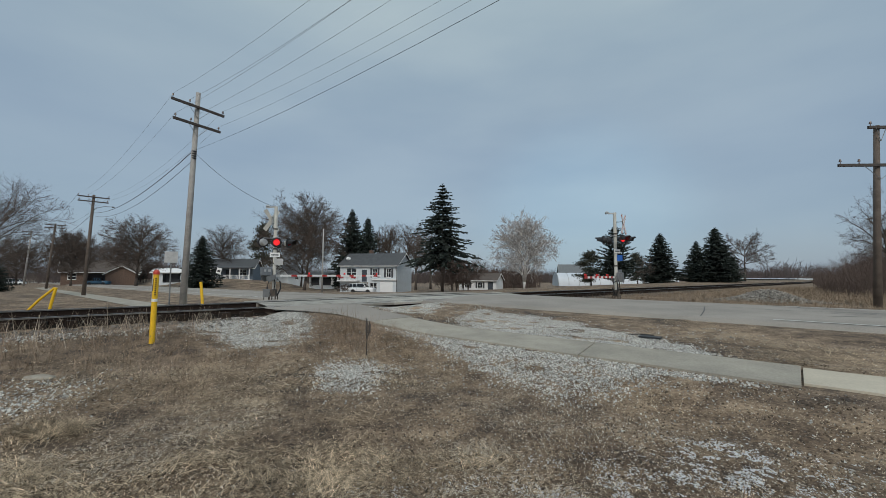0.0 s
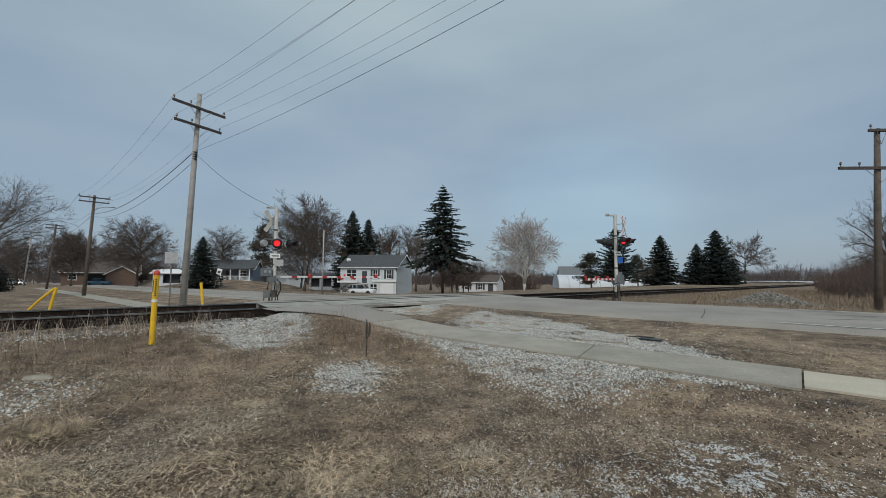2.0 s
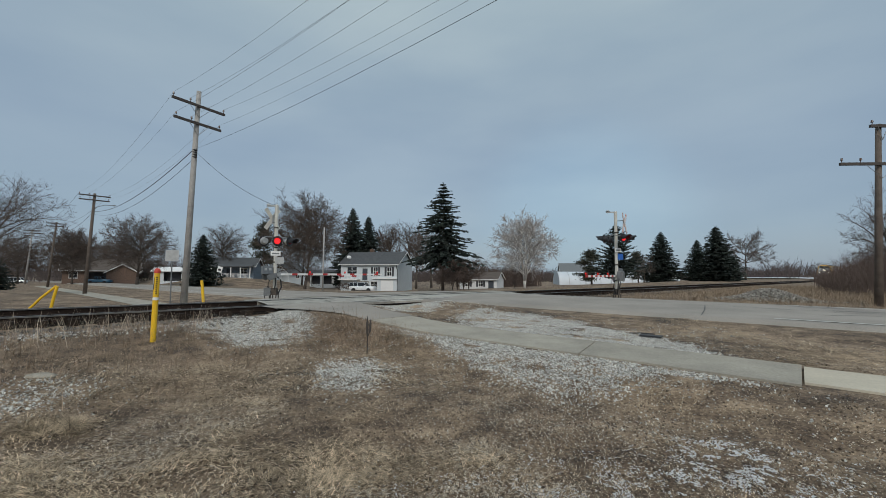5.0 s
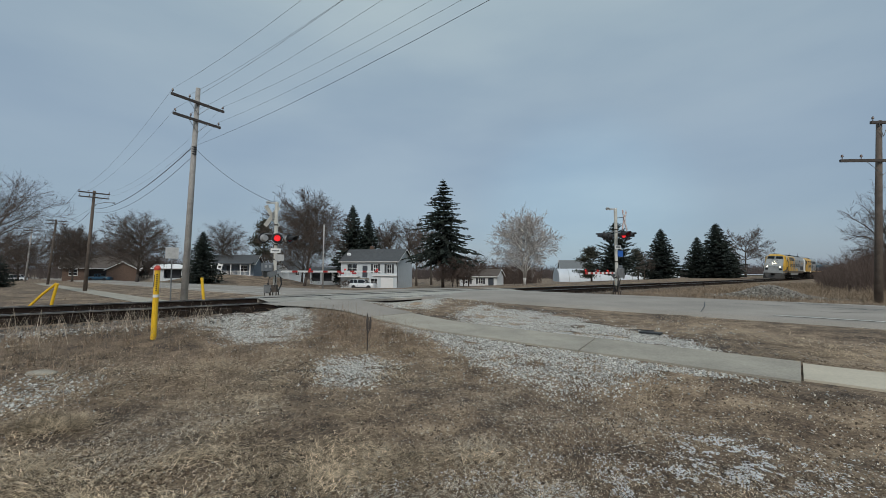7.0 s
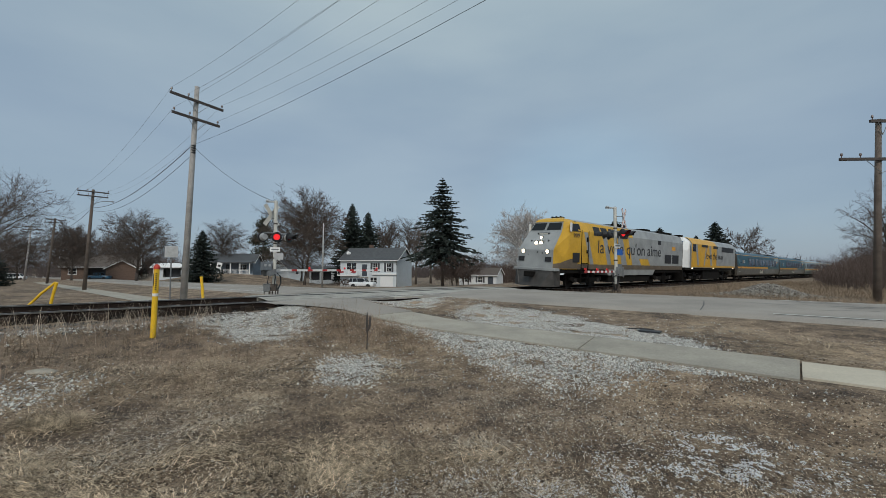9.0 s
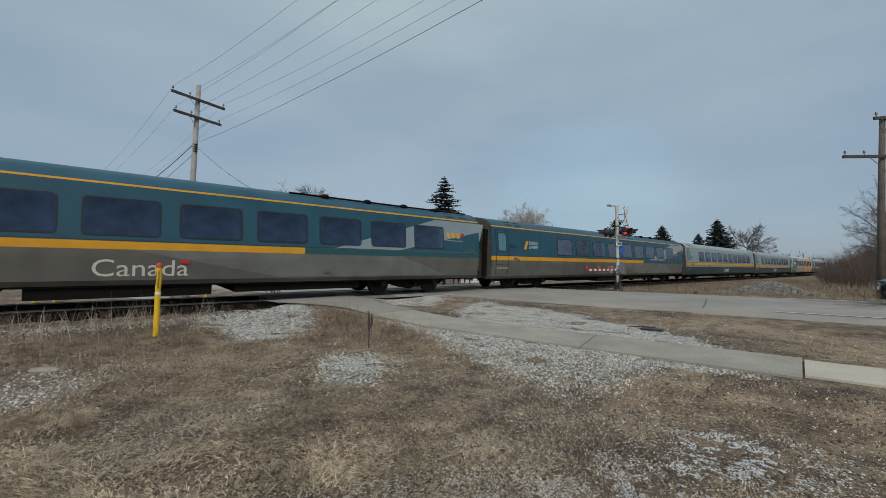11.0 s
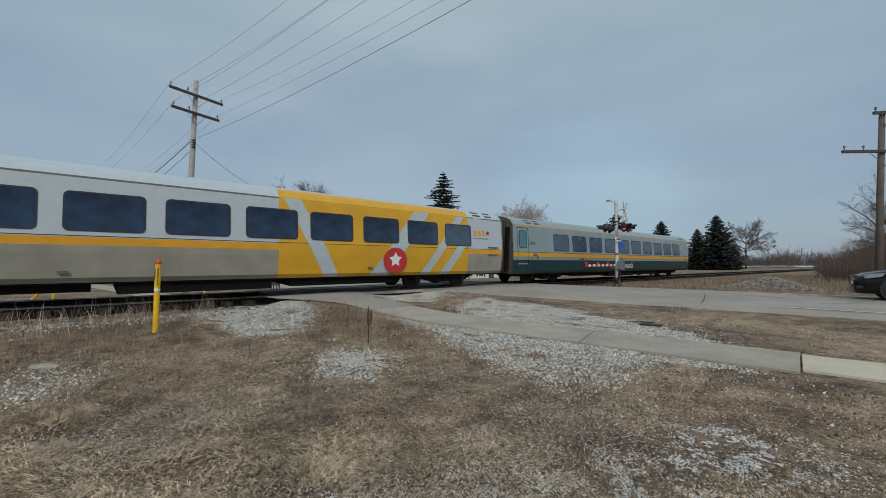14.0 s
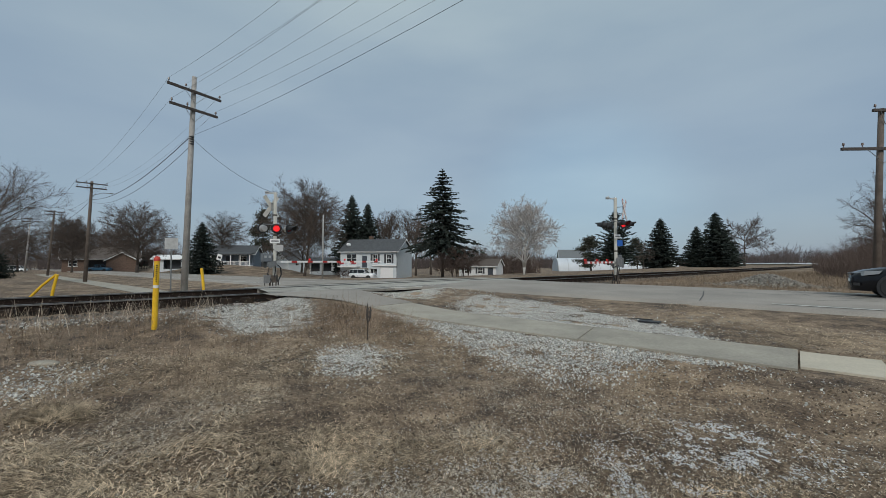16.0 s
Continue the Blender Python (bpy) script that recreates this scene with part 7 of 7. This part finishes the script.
def house(x, y, turn, w, d, eave, ridge, wall, roof, label, openings=(), base_z=None, over=0.4, category="house", foot=-1.6):
    """A gabled house, ridge along its front; the front looks to local -y. openings: kind, x, z, width, height."""
    z = float(land(x, y)) if base_z is None else base_z
    t = thing("house", pose(x, y, z, 0, 0, turn), label, category, "houses beyond the track")
    th = 0.2
    holes = [o for o in openings]
    xs = sorted({-w / 2, w / 2} | {round(o[1] - o[3] / 2, 3) for o in holes} | {round(o[1] + o[3] / 2, 3) for o in holes})
    zs = sorted({foot, eave} | {round(o[2], 3) for o in holes} | {round(o[2] + o[4], 3) for o in holes})
    fr = Shape()
    for x0, x1 in zip(xs, xs[1:]):
        for z0, z1 in zip(zs, zs[1:]):
            cx, cz = (x0 + x1) / 2, (z0 + z1) / 2
            if any(abs(cx - o[1]) < o[3] / 2 and o[2] < cz < o[2] + o[4] for o in holes):
                continue
            fr.box(x0, -d / 2, z0, x1, -d / 2 + th, z1)
    part("front_wall", fr, wall, t)
    part("back_wall", Shape().box(-w / 2, d / 2 - th, foot, w / 2, d / 2, eave), wall, t)
    for sg in (1, -1):
        x0, x1 = sorted((sg * w / 2, sg * (w / 2 - th)))
        part("gable_wall", Shape().prism([(-d / 2 + th + 0.002, foot), (d / 2 - th - 0.002, foot), (d / 2 - th - 0.002, eave), (0, ridge - 0.08), (-d / 2 + th + 0.002, eave)], "x", x0, x1), wall, t)
        part("floor" if sg < 0 else "ceiling", Shape().box(-w / 2 + th, -d / 2 + th, -0.1 if sg < 0 else eave - 0.15, w / 2 - th, d / 2 - th, 0.0 if sg < 0 else eave - 0.05), wall, t)
    k = (ridge - eave) / (d / 2)
    for sg in (1, -1):
        e = d / 2 + over
        sl = Shape().prism([(sg * e, eave - k * over), (sg * e, eave - k * over + 0.16), (0, ridge + 0.14), (0, ridge)], "x", -w / 2 - over, w / 2 + over)
        rf = part("roof", sl, roof, t)
        if sg < 0:
            part("gutter", Shape().box(-w / 2 - over, -e - 0.1, eave - k * over - 0.02, w / 2 + over, -e - 0.001, eave - k * over + 0.12), M["trim_white"], rf)
    for sg in (1, -1):
        part("bargeboard", Shape().prism([(-d / 2 - over, eave - k * over - 0.1), (0, ridge - 0.1), (d / 2 + over, eave - k * over - 0.1), (d / 2 + over, eave - k * over + 0.1), (0, ridge + 0.1), (-d / 2 - over, eave - k * over + 0.1)], "x", *sorted((sg * (w / 2 + over + 0.002), sg * (w / 2 + over + 0.04)))), M["trim_white"], t)
    for kind, ox, oz, ow, oh in holes:
        y0 = -d / 2
        if kind in ("window", "shuttered"):
            f = Shape()
            for a, b, c_, e in ((-ow / 2, oz, -ow / 2 + 0.08, oz + oh), (ow / 2 - 0.08, oz, ow / 2, oz + oh), (-ow / 2, oz, ow / 2, oz + 0.08), (-ow / 2, oz + oh - 0.08, ow / 2, oz + oh), (-ow / 2, oz + oh / 2 - 0.03, ow / 2, oz + oh / 2 + 0.03), (-0.03, oz, 0.03, oz + oh)):
                f.box(ox + a, y0 + 0.03, b, ox + c_, y0 + 0.1, e)
            wn = part("window", f, M["trim_white"], t, "white window frame")
            part("pane", Shape().box(ox - ow / 2, y0 + 0.06, oz, ox + ow / 2, y0 + 0.07, oz + oh), M["house_glass"], wn)
            part("sill", Shape().box(ox - ow / 2 - 0.08, y0 - 0.08, oz - 0.08, ox + ow / 2 + 0.08, y0 - 0.002, oz - 0.002), M["trim_white"], wn)
            if kind == "shuttered":
                for sg in (1, -1):
                    c_ = ox + sg * (ow / 2 + 0.25)
                    part("shutter", Shape().box(c_ - 0.2, y0 - 0.05, oz, c_ + 0.2, y0 - 0.003, oz + oh), M["trim_dark"], wn)
        elif kind == "door":
            dr = part("door", Shape().box(ox - ow / 2, y0 + 0.05, oz, ox + ow / 2, y0 + 0.12, oz + oh), M["door_blue"], t)
            part("handle", Shape().ball((ox + ow * 0.35, y0 + 0.03, oz + 1.0), 0.05, 8, 5), M["alu"], dr)
        elif kind == "garage":
            dr = part("garage_door", Shape().box(ox - ow / 2, y0 + 0.06, oz, ox + ow / 2, y0 + 0.12, oz + oh), M["trim_white"], t, "white panelled garage door")
            for j in range(4):
                part("panel", Shape().box(ox - ow / 2 + 0.06, y0 + 0.035, oz + j * oh / 4 + 0.03, ox + ow / 2 - 0.06, y0 + 0.058, oz + (j + 1) * oh / 4 - 0.03), M["trim_white"], dr)
        elif kind == "carport":
            # added dark sheet, stands in for the shade deep inside the bay
            part("bay_shade", Shape().box(ox - ow / 2, y0 + 1.5, oz, ox + ow / 2, y0 + 1.6, oz + oh), M["trim_dark"], t)
    return t


def build_houses():
    # two-storey house with garage below
    h1 = house(-13.4, 81.5, -16, 12.0, 8.0, 5.25, 7.6, M["siding"], M["shingle"], "pale two-storey house with dark shingle roof and garage",
               [("window", -3.55, 3.0, 2.2, 1.7), ("door", -0.75, 2.05, 1.1, 2.3), ("shuttered", 1.5, 2.9, 1.0, 1.75), ("shuttered", 4.35, 2.9, 1.0, 1.75), ("garage", 3.9, -0.02, 2.6, 2.15), ("window", 1.2, 0.5, 1.5, 1.4), ("window", -3.5, 0.5, 2.0, 0.9)], -2.52)
    part("floor_band", Shape().box(1.0, -4.28, 2.35, 6.02, -4.003, 2.6), M["trim_white"], h1)
    part("downpipe", Shape().tube([(5.9, -4.15, 5.0), (5.9, -4.12, 4.4), (6.05, -4.1, 4.2), (6.05, -4.1, 0.1)], 0.06, 8), M["black"], h1, "black downpipe")
    part("entry_steps", Shape().box(-1.6, -5.4, 0.0, 0.1, -4.01, 1.95).box(-1.6, -5.9, 0.0, 0.1, -5.41, 1.2), M["concrete"], h1)
    bal = part("balcony", Shape().box(-5.9, -5.3, 2.1, -1.7, -4.01, 2.35), M["trim_white"], h1)
    for k in range(15):
        part("baluster", Shape().box(-5.85 + 0.29 * k, -5.28, 2.35, -5.8 + 0.29 * k, -5.22, 3.1), M["trim_white"], bal)
    part("rail", Shape().box(-5.9, -5.3, 3.1, -1.7, -5.2, 3.2), M["trim_white"], bal)
    for k in (-5.0, -2.4):
        fl = Shape()
        rnd = random.Random(int(-k * 10))
        for _ in range(26):
            fl.ball((k + rnd.uniform(-0.45, 0.45), -5.35 + rnd.uniform(-0.1, 0.1), 2.95 + rnd.uniform(-0.2, 0.25)), 0.13, 6, 4)
        part("flower_box", fl, M["flower"], bal, "red flowers on the railing")
    part("chimney", Shape().box(-1.9, 0.3, 6.6, -1.2, 1.0, 8.4), M["brick"], h1)
    part("dish", Shape().tube([(-5.2, -2.2, 6.5), (-5.2, -2.6, 6.7)], [0.45, 0.3], 14), M["trim_white"], h1, "white satellite dish")
    # blue bungalow with porch
    h2 = house(-50.0, 96.0, 12, 10.5, 8.0, 2.8, 4.7, M["siding_blue"], M["shingle"], "slate blue bungalow with a white railed porch",
               [("window", -3.0, 0.9, 1.8, 1.4), ("door", 0.0, 0.1, 1.1, 2.1), ("window", 3.0, 0.9, 1.8, 1.4)], -0.4, 0.5)
    pc = part("porch", Shape().box(-5.2, -6.4, -0.5, 5.2, -4.02, 0.12), M["trim_white"], h2)
    part("porch_roof", Shape().prism([(-6.6, 2.55), (-6.6, 2.7), (-4.5, 3.15), (-4.5, 2.9)], "x", -5.4, 5.4), M["shingle"], h2)
    for k in range(6):
        part("column", Shape().box(-5.0 + 2.0 * k - 0.09, -6.35, 0.12, -5.0 + 2.0 * k + 0.09, -6.17, 2.6), M["trim_white"], pc)
    for k in range(40):
        part("baluster", Shape().box(-4.9 + 0.25 * k, -6.3, 0.15, -4.84 + 0.25 * k, -6.24, 0.95), M["trim_white"], pc)
    part("rail", Shape().box(-5.0, -6.32, 0.95, 5.0, -6.22, 1.05), M["trim_white"], pc)
    # brown brick house with carport
    house(-90.0, 106.0, 40, 15.0, 9.0, 3.0, 5.8, M["brick"], M["shingle_brown"], "low brown brick house with a wide roof",
          [("window", -5.5, 0.9, 1.6, 1.5), ("carport", -1.0, 0.0, 4.0, 2.4), ("window", 4.5, 0.9, 2.2, 1.4)], -1.6, 0.6)
    house(-80.5, 101.0, 125, 6.5, 6.0, 2.5, 4.3, M["brick"], M["shingle_brown"], "brown brick wing with pale gable boards", [], -1.6, 0.5)
    house(8.6, 90.0, -22, 8.4, 6.0, 2.5, 3.9, M["stucco"], M["shingle_brown"], "small white cottage with shuttered windows",
          [("shuttered", -2.4, 0.8, 1.1, 1.3), ("shuttered", 0.6, 0.8, 1.1, 1.3), ("door", 2.9, 0.0, 1.2, 2.1)], -2.7, 0.35)
    house(-30.4, 107.0, 8, 8.6, 7.0, 2.5, 3.5, M["stucco"], M["shingle"], "long white garage building with dark bays",
          [("carport", -2.9, 0, 2.2, 2.1), ("carport", 0.0, 0, 2.2, 2.1), ("carport", 2.9, 0, 2.2, 2.1)], -2.0)
    house(-44.5, 116.0, 60, 6.0, 7.0, 3.4, 6.0, M["siding"], M["shingle"], "pale gabled house among the trees", [("window", 0.0, 1.9, 1.2, 1.3)], -2.6)
    house(-64.0, 96.0, 20, 7.5, 5.0, 2.4, 3.2, M["siding"], M["trim_white"], "low pale shed with a white flat roof", [("carport", 0, 0, 3.5, 2.1)], -1.2, 0.5, "shed")
    house(48.0, 150.0, -10, 9, 9, 4.2, 7.4, M["siding"], M["galv"], "grey barn behind the greenhouse", [("carport", 0, 0, 3, 3.2)], -2.6, 0.4, "barn")
    # hoop greenhouses
    for x, y, turn, ln in ((42.5, 112.0, -4, 22.0), (59.0, 112.0, -4, 9.0)):
        z = float(land(x, y))
        t = thing("hoop_greenhouse", pose(x, y, z - 0.2, 0, 0, turn), "long white film-covered hoop greenhouse", "greenhouse", "greenhouses")
        arc = [(4.2 * math.cos(radians(a)), 3.6 * max(0, math.sin(radians(a))) ** 0.8) for a in range(0, 181, 12)]
        film = Shape().grid([[(xx, p[0], p[1]) for p in arc] for xx in np.linspace(-ln / 2, ln / 2, 12)])
        part("cover", film, M["hoop"], t, smooth=True)
        for sg in (1, -1):
            part("end_wall", Shape().prism(arc, "x", *sorted((sg * (ln / 2 - 0.06), sg * ln / 2))), M["hoop"], t)
        for xx in np.linspace(-ln / 2, ln / 2, 9):
            part("hoop", Shape().tube([(xx, p[0] * 1.008, p[1] * 1.008) for p in arc], 0.035, 6), M["galv"], t)


build_houses()

# ---- vehicles ----
M["car_white"] = mat("white_car_paint", (0.72, 0.73, 0.74), 0.3, vary=0.04, coat=0.6)
M["car_black"] = mat("black_car_paint", (0.006, 0.006, 0.008), 0.22, vary=0.15, coat=0.1, spec=0.3)
M["car_blue"] = mat("blue_car_paint", (0.025, 0.10, 0.17), 0.3, vary=0.08, coat=0.6)
M["tyre"] = mat("tyre_rubber", (0.02, 0.02, 0.021), 0.85, vary=0.2)
M["rim"] = mat("alloy_rim", (0.45, 0.46, 0.47), 0.35, 0.8, vary=0.1)
M["car_glass"] = mat("car_window_glass", (0.02, 0.024, 0.028), 0.05, vary=0.1, trans=0.3)
M["lamp_glass"] = mat("clear_headlamp_glass", (0.24, 0.25, 0.26), 0.1, vary=0.1)
M["trim_black"] = mat("black_plastic_trim", (0.02, 0.02, 0.022), 0.5, vary=0.2)
M["chrome"] = mat("chrome_trim", (0.6, 0.6, 0.6), 0.15, 1.0, vary=0.05)


def vehicle(name, label, paint, half, belt, roof, cabin, wheels, width, bumper=0.22, category="car", rails=False):
    """half: stations (x, half width factor, top of the lower body). cabin: x of windscreen foot, roof front, roof rear, tail foot."""
    t = thing(name, Matrix(), label, category)
    body = Shape()
    rows = []
    for x, wf, zt in half:
        y = width / 2 * wf
        rows.append([(x, -y * 0.93, bumper), (x, -y, bumper + 0.12), (x, -y, (bumper + zt) / 2), (x, -y * 0.985, zt - 0.1), (x, -y * 0.90, zt - 0.02), (x, -y * 0.5, zt + 0.02), (x, 0, zt + 0.03),
                     (x, y * 0.5, zt + 0.02), (x, y * 0.90, zt - 0.02), (x, y * 0.985, zt - 0.1), (x, y, (bumper + zt) / 2), (x, y, bumper + 0.12), (x, y * 0.93, bumper)])
    body.grid(rows)
    k = len(rows[0])
    body.f.append(tuple(range(k)))
    body.f.append(tuple(range(len(body.v) - k, len(body.v)))[::-1])
    b = part("body", body, paint, t, smooth=True)
    wx, rf, rr, tx = cabin
    y0, y1 = width / 2 * 0.90, width / 2 * 0.72
    gl = Shape()
    low = [(wx, belt), (rf, roof), (rr, roof), (tx, belt)]
    gl.add([(x, sg * (y0 if z == belt else y1), z) for sg in (1, -1) for x, z in low], [(0, 1, 2, 3), (4, 7, 6, 5), (0, 4, 5, 1), (2, 6, 7, 3)])
    part("glasshouse", gl, M["car_glass"], t, "dark tinted windows")
    rp = Shape().box(rr - 0.04, -y1 - 0.02, roof - 0.01, rf + 0.06, y1 + 0.02, roof + 0.045)
    top = part("roof", rp, paint, t, bevel=0.03)
    for sg in (1, -1):
        for (xa, za), (xb, zb) in (((wx, belt), (rf, roof)), ((rr, roof), (tx, belt)), ((0.5 * (wx + tx), belt), (0.5 * (rf + rr), roof)), ((0.25 * wx + 0.75 * tx, belt), (0.2 * rf + 0.8 * rr, roof))):
            part("pillar", Shape().tube([(xa, sg * y0 * 1.005, za), (xb, sg * y1 * 1.01, zb)], 0.035, 6), paint, t)
        part("mirror", Shape().ball((wx - 0.25, sg * (y0 + 0.16), belt + 0.1), 0.1, 8, 6, 0.7), paint, t)
        part("sill_trim", Shape().box(wheels[1] + 0.4, sg * width / 2 - 0.02, bumper - 0.02, wheels[0] - 0.4, sg * width / 2 + 0.012, bumper + 0.1), M["trim_black"], t)
        part("door_line", Shape().box(0.5 * (wx + tx) - 0.008, sg * width / 2 - 0.01, bumper + 0.12, 0.5 * (wx + tx) + 0.008, sg * width / 2 + 0.003, belt - 0.12), M["trim_black"], t)
        if rails:
            part("roof_rail", Shape().tube([(rf - 0.1, sg * y1, roof + 0.04), (rf - 0.2, sg * y1, roof + 0.1), (rr + 0.2, sg * y1, roof + 0.1), (rr + 0.1, sg * y1, roof + 0.04)], 0.02, 6), M["trim_black"], t)
    r_ = 0.33
    tyre = Shape()
    prof = [(r_ * 0.62, -0.10), (r_ * 0.95, -0.11), (r_, -0.08), (r_, 0.08), (r_ * 0.95, 0.11), (r_ * 0.62, 0.10)]
    tyre.grid([[(p * math.cos(radians(a)), q, p * math.sin(radians(a))) for p, q in prof] for a in range(0, 361, 15)])
    rim = Shape().tube([(0, -0.06, 0), (0, 0.06, 0)], 0.05, 10)
    for a in range(0, 360, 36):
        rim.prism([(0.0, -0.025), (r_ * 0.62, -0.018), (r_ * 0.62, 0.018), (0.0, 0.025)], "y", -0.05, 0.05, Matrix.Rotation(radians(a), 4, "Y"))
    rim.tube([(0, -0.095, 0), (0, 0.095, 0)], r_ * 0.63, 20, caps=False)
    me_t, me_r = mesh_of("tyre", tyre, M["tyre"]), mesh_of("rim", rim, M["rim"])
    for x in wheels:
        for sg in (1, -1):
            arch = Shape().tube([(x, sg * (width / 2 - 0.1), r_), (x, sg * (width / 2 + 0.004), r_)], r_ + 0.06, 22)
            part("wheel_arch", arch, M["trim_black"], t)
            wt_ = new("wheel", me_t)
            wt_.parent, wt_.matrix_basis = t, pose(x, sg * (width / 2 - 0.09), r_)
            rm = new("rim", me_r)
            rm.parent = wt_
    return t


def nose_details(t, x, width, paint):
    """Lamps, grille and bumper of the dark saloon."""
    for sg in (1, -1):
        lp = Shape().add([(x - 0.06, sg * 0.52, 0.66), (x - 0.06, sg * 0.52, 0.74), (x - 0.28, sg * 0.80, 0.80), (x - 0.62, sg * 0.905, 0.82), (x - 0.55, sg * 0.915, 0.72), (x - 0.22, sg * 0.83, 0.66)], [(0, 1, 2, 3, 4, 5)])
        part("headlight", lp, M["lamp_glass"], t, "clear headlight")
        part("fog_lamp", Shape().box(x - 0.16, sg * 0.72 - 0.1, 0.36, x - 0.03, sg * 0.72 + 0.1, 0.44), M["trim_black"], t)
    gr = part("grille", Shape().box(x - 0.06, -0.52, 0.6, x + 0.015, 0.52, 0.74), M["trim_black"], t)
    for k in range(3):
        part("bar", Shape().box(x - 0.02, -0.5, 0.62 + 0.045 * k, x + 0.025, 0.5, 0.632 + 0.045 * k), M["chrome"], gr)
    part("lower_intake", Shape().box(x - 0.05, -0.6, 0.28, x + 0.012, 0.6, 0.4), M["trim_black"], t)
    part("plate_bar", Shape().box(x - 0.01, -0.25, 0.46, x + 0.022, 0.25, 0.56), M["white"], t)


saloon = vehicle("saloon_car", "black saloon car waiting at the crossing", M["car_black"],
                 [(2.30, 0.62, 0.66), (2.22, 0.80, 0.72), (2.0, 0.92, 0.80), (1.5, 0.985, 0.90), (0.95, 1.0, 0.96), (0.0, 1.0, 0.96), (-1.2, 1.0, 0.97), (-1.8, 0.97, 1.0), (-2.25, 0.86, 0.95), (-2.35, 0.78, 0.7)],
                 0.95, 1.45, (1.1, 0.35, -0.85, -1.75), (1.40, -1.32), 1.80, 0.2)
nose_details(saloon, 2.28, 1.80, M["car_black"])
jeep = vehicle("parked_car", "white boxy station wagon parked by the garage", M["car_white"],
               [(2.2, 0.86, 0.85), (2.15, 0.92, 0.95), (1.6, 0.98, 1.0), (0.9, 1.0, 1.04), (-1.5, 1.0, 1.04), (-2.1, 0.97, 1.02), (-2.2, 0.93, 0.9)], 1.03, 1.64, (0.95, 0.45, -1.95, -2.15), (1.35, -1.3), 1.78, 0.3, "car", True)
jeep.matrix_basis = pose(-13.6, 68.0, float(land(-13.6, 68.0)), 0, 0, -12)
van = vehicle("parked_van", "white van far down the road", M["car_white"],
              [(2.3, 0.86, 0.8), (2.2, 0.92, 0.95), (1.6, 1.0, 1.05), (-2.2, 1.0, 1.1), (-2.4, 0.95, 1.0)], 1.08, 1.9, (1.5, 0.8, -2.25, -2.35), (1.5, -1.4), 1.9, 0.3, "van")
van.matrix_basis = pose(-137.8, 130.0, float(land(-137.8, 130.0)), 0, 0, 20)
blue = vehicle("parked_car", "blue pickup parked before the brick house", M["car_blue"],
               [(2.3, 0.86, 0.85), (2.2, 0.92, 0.95), (0.9, 1.0, 1.04), (-2.2, 1.0, 1.0), (-2.4, 0.95, 0.9)], 1.03, 1.65, (0.9, 0.4, -0.7, -0.8), (1.45, -1.4), 1.8, 0.3)
blue.matrix_basis = pose(-82.1, 96.0, float(land(-82.1, 96.0)), 0, 0, 10)


# ---- what moves ----
def motions():
    times = [0.0, 1.5, 3.0, 4.5, 6.0, 6.5, 7.0, 7.5, 8.0, 8.5, 9.0, 9.2, 9.8, 10.4, 11.0, 11.5, 12.0, 12.5, 13.0, 13.5, 14.0, 14.5, 15.0, 15.5, 16.0]
    for vehicle, behind in TRAIN:
        rows = []
        for t in times:
            p = at_track(train_front(t) + behind, 0, 0)
            rows.append((t, pose(p.x, p.y, p.z, math.degrees(CANT), 0, TRACK_TURN + 180)))
        walk(vehicle, rows)
    rows = []
    for t, a in ((0.0, -165.0), (6.0, -75.0), (8.5, -36.0), (9.6, -17.0), (10.4, -7.6), (11.0, -4.1), (11.5, -3.58), (12.5, -3.58), (16.0, -3.55)):
        p = at_road(a, 18.35, float(road_z(a)) + 0.02)
        rows.append((t, pose(p.x, p.y, p.z, 0, 0, ROAD_TURN)))
    walk(saloon, rows)


motions()
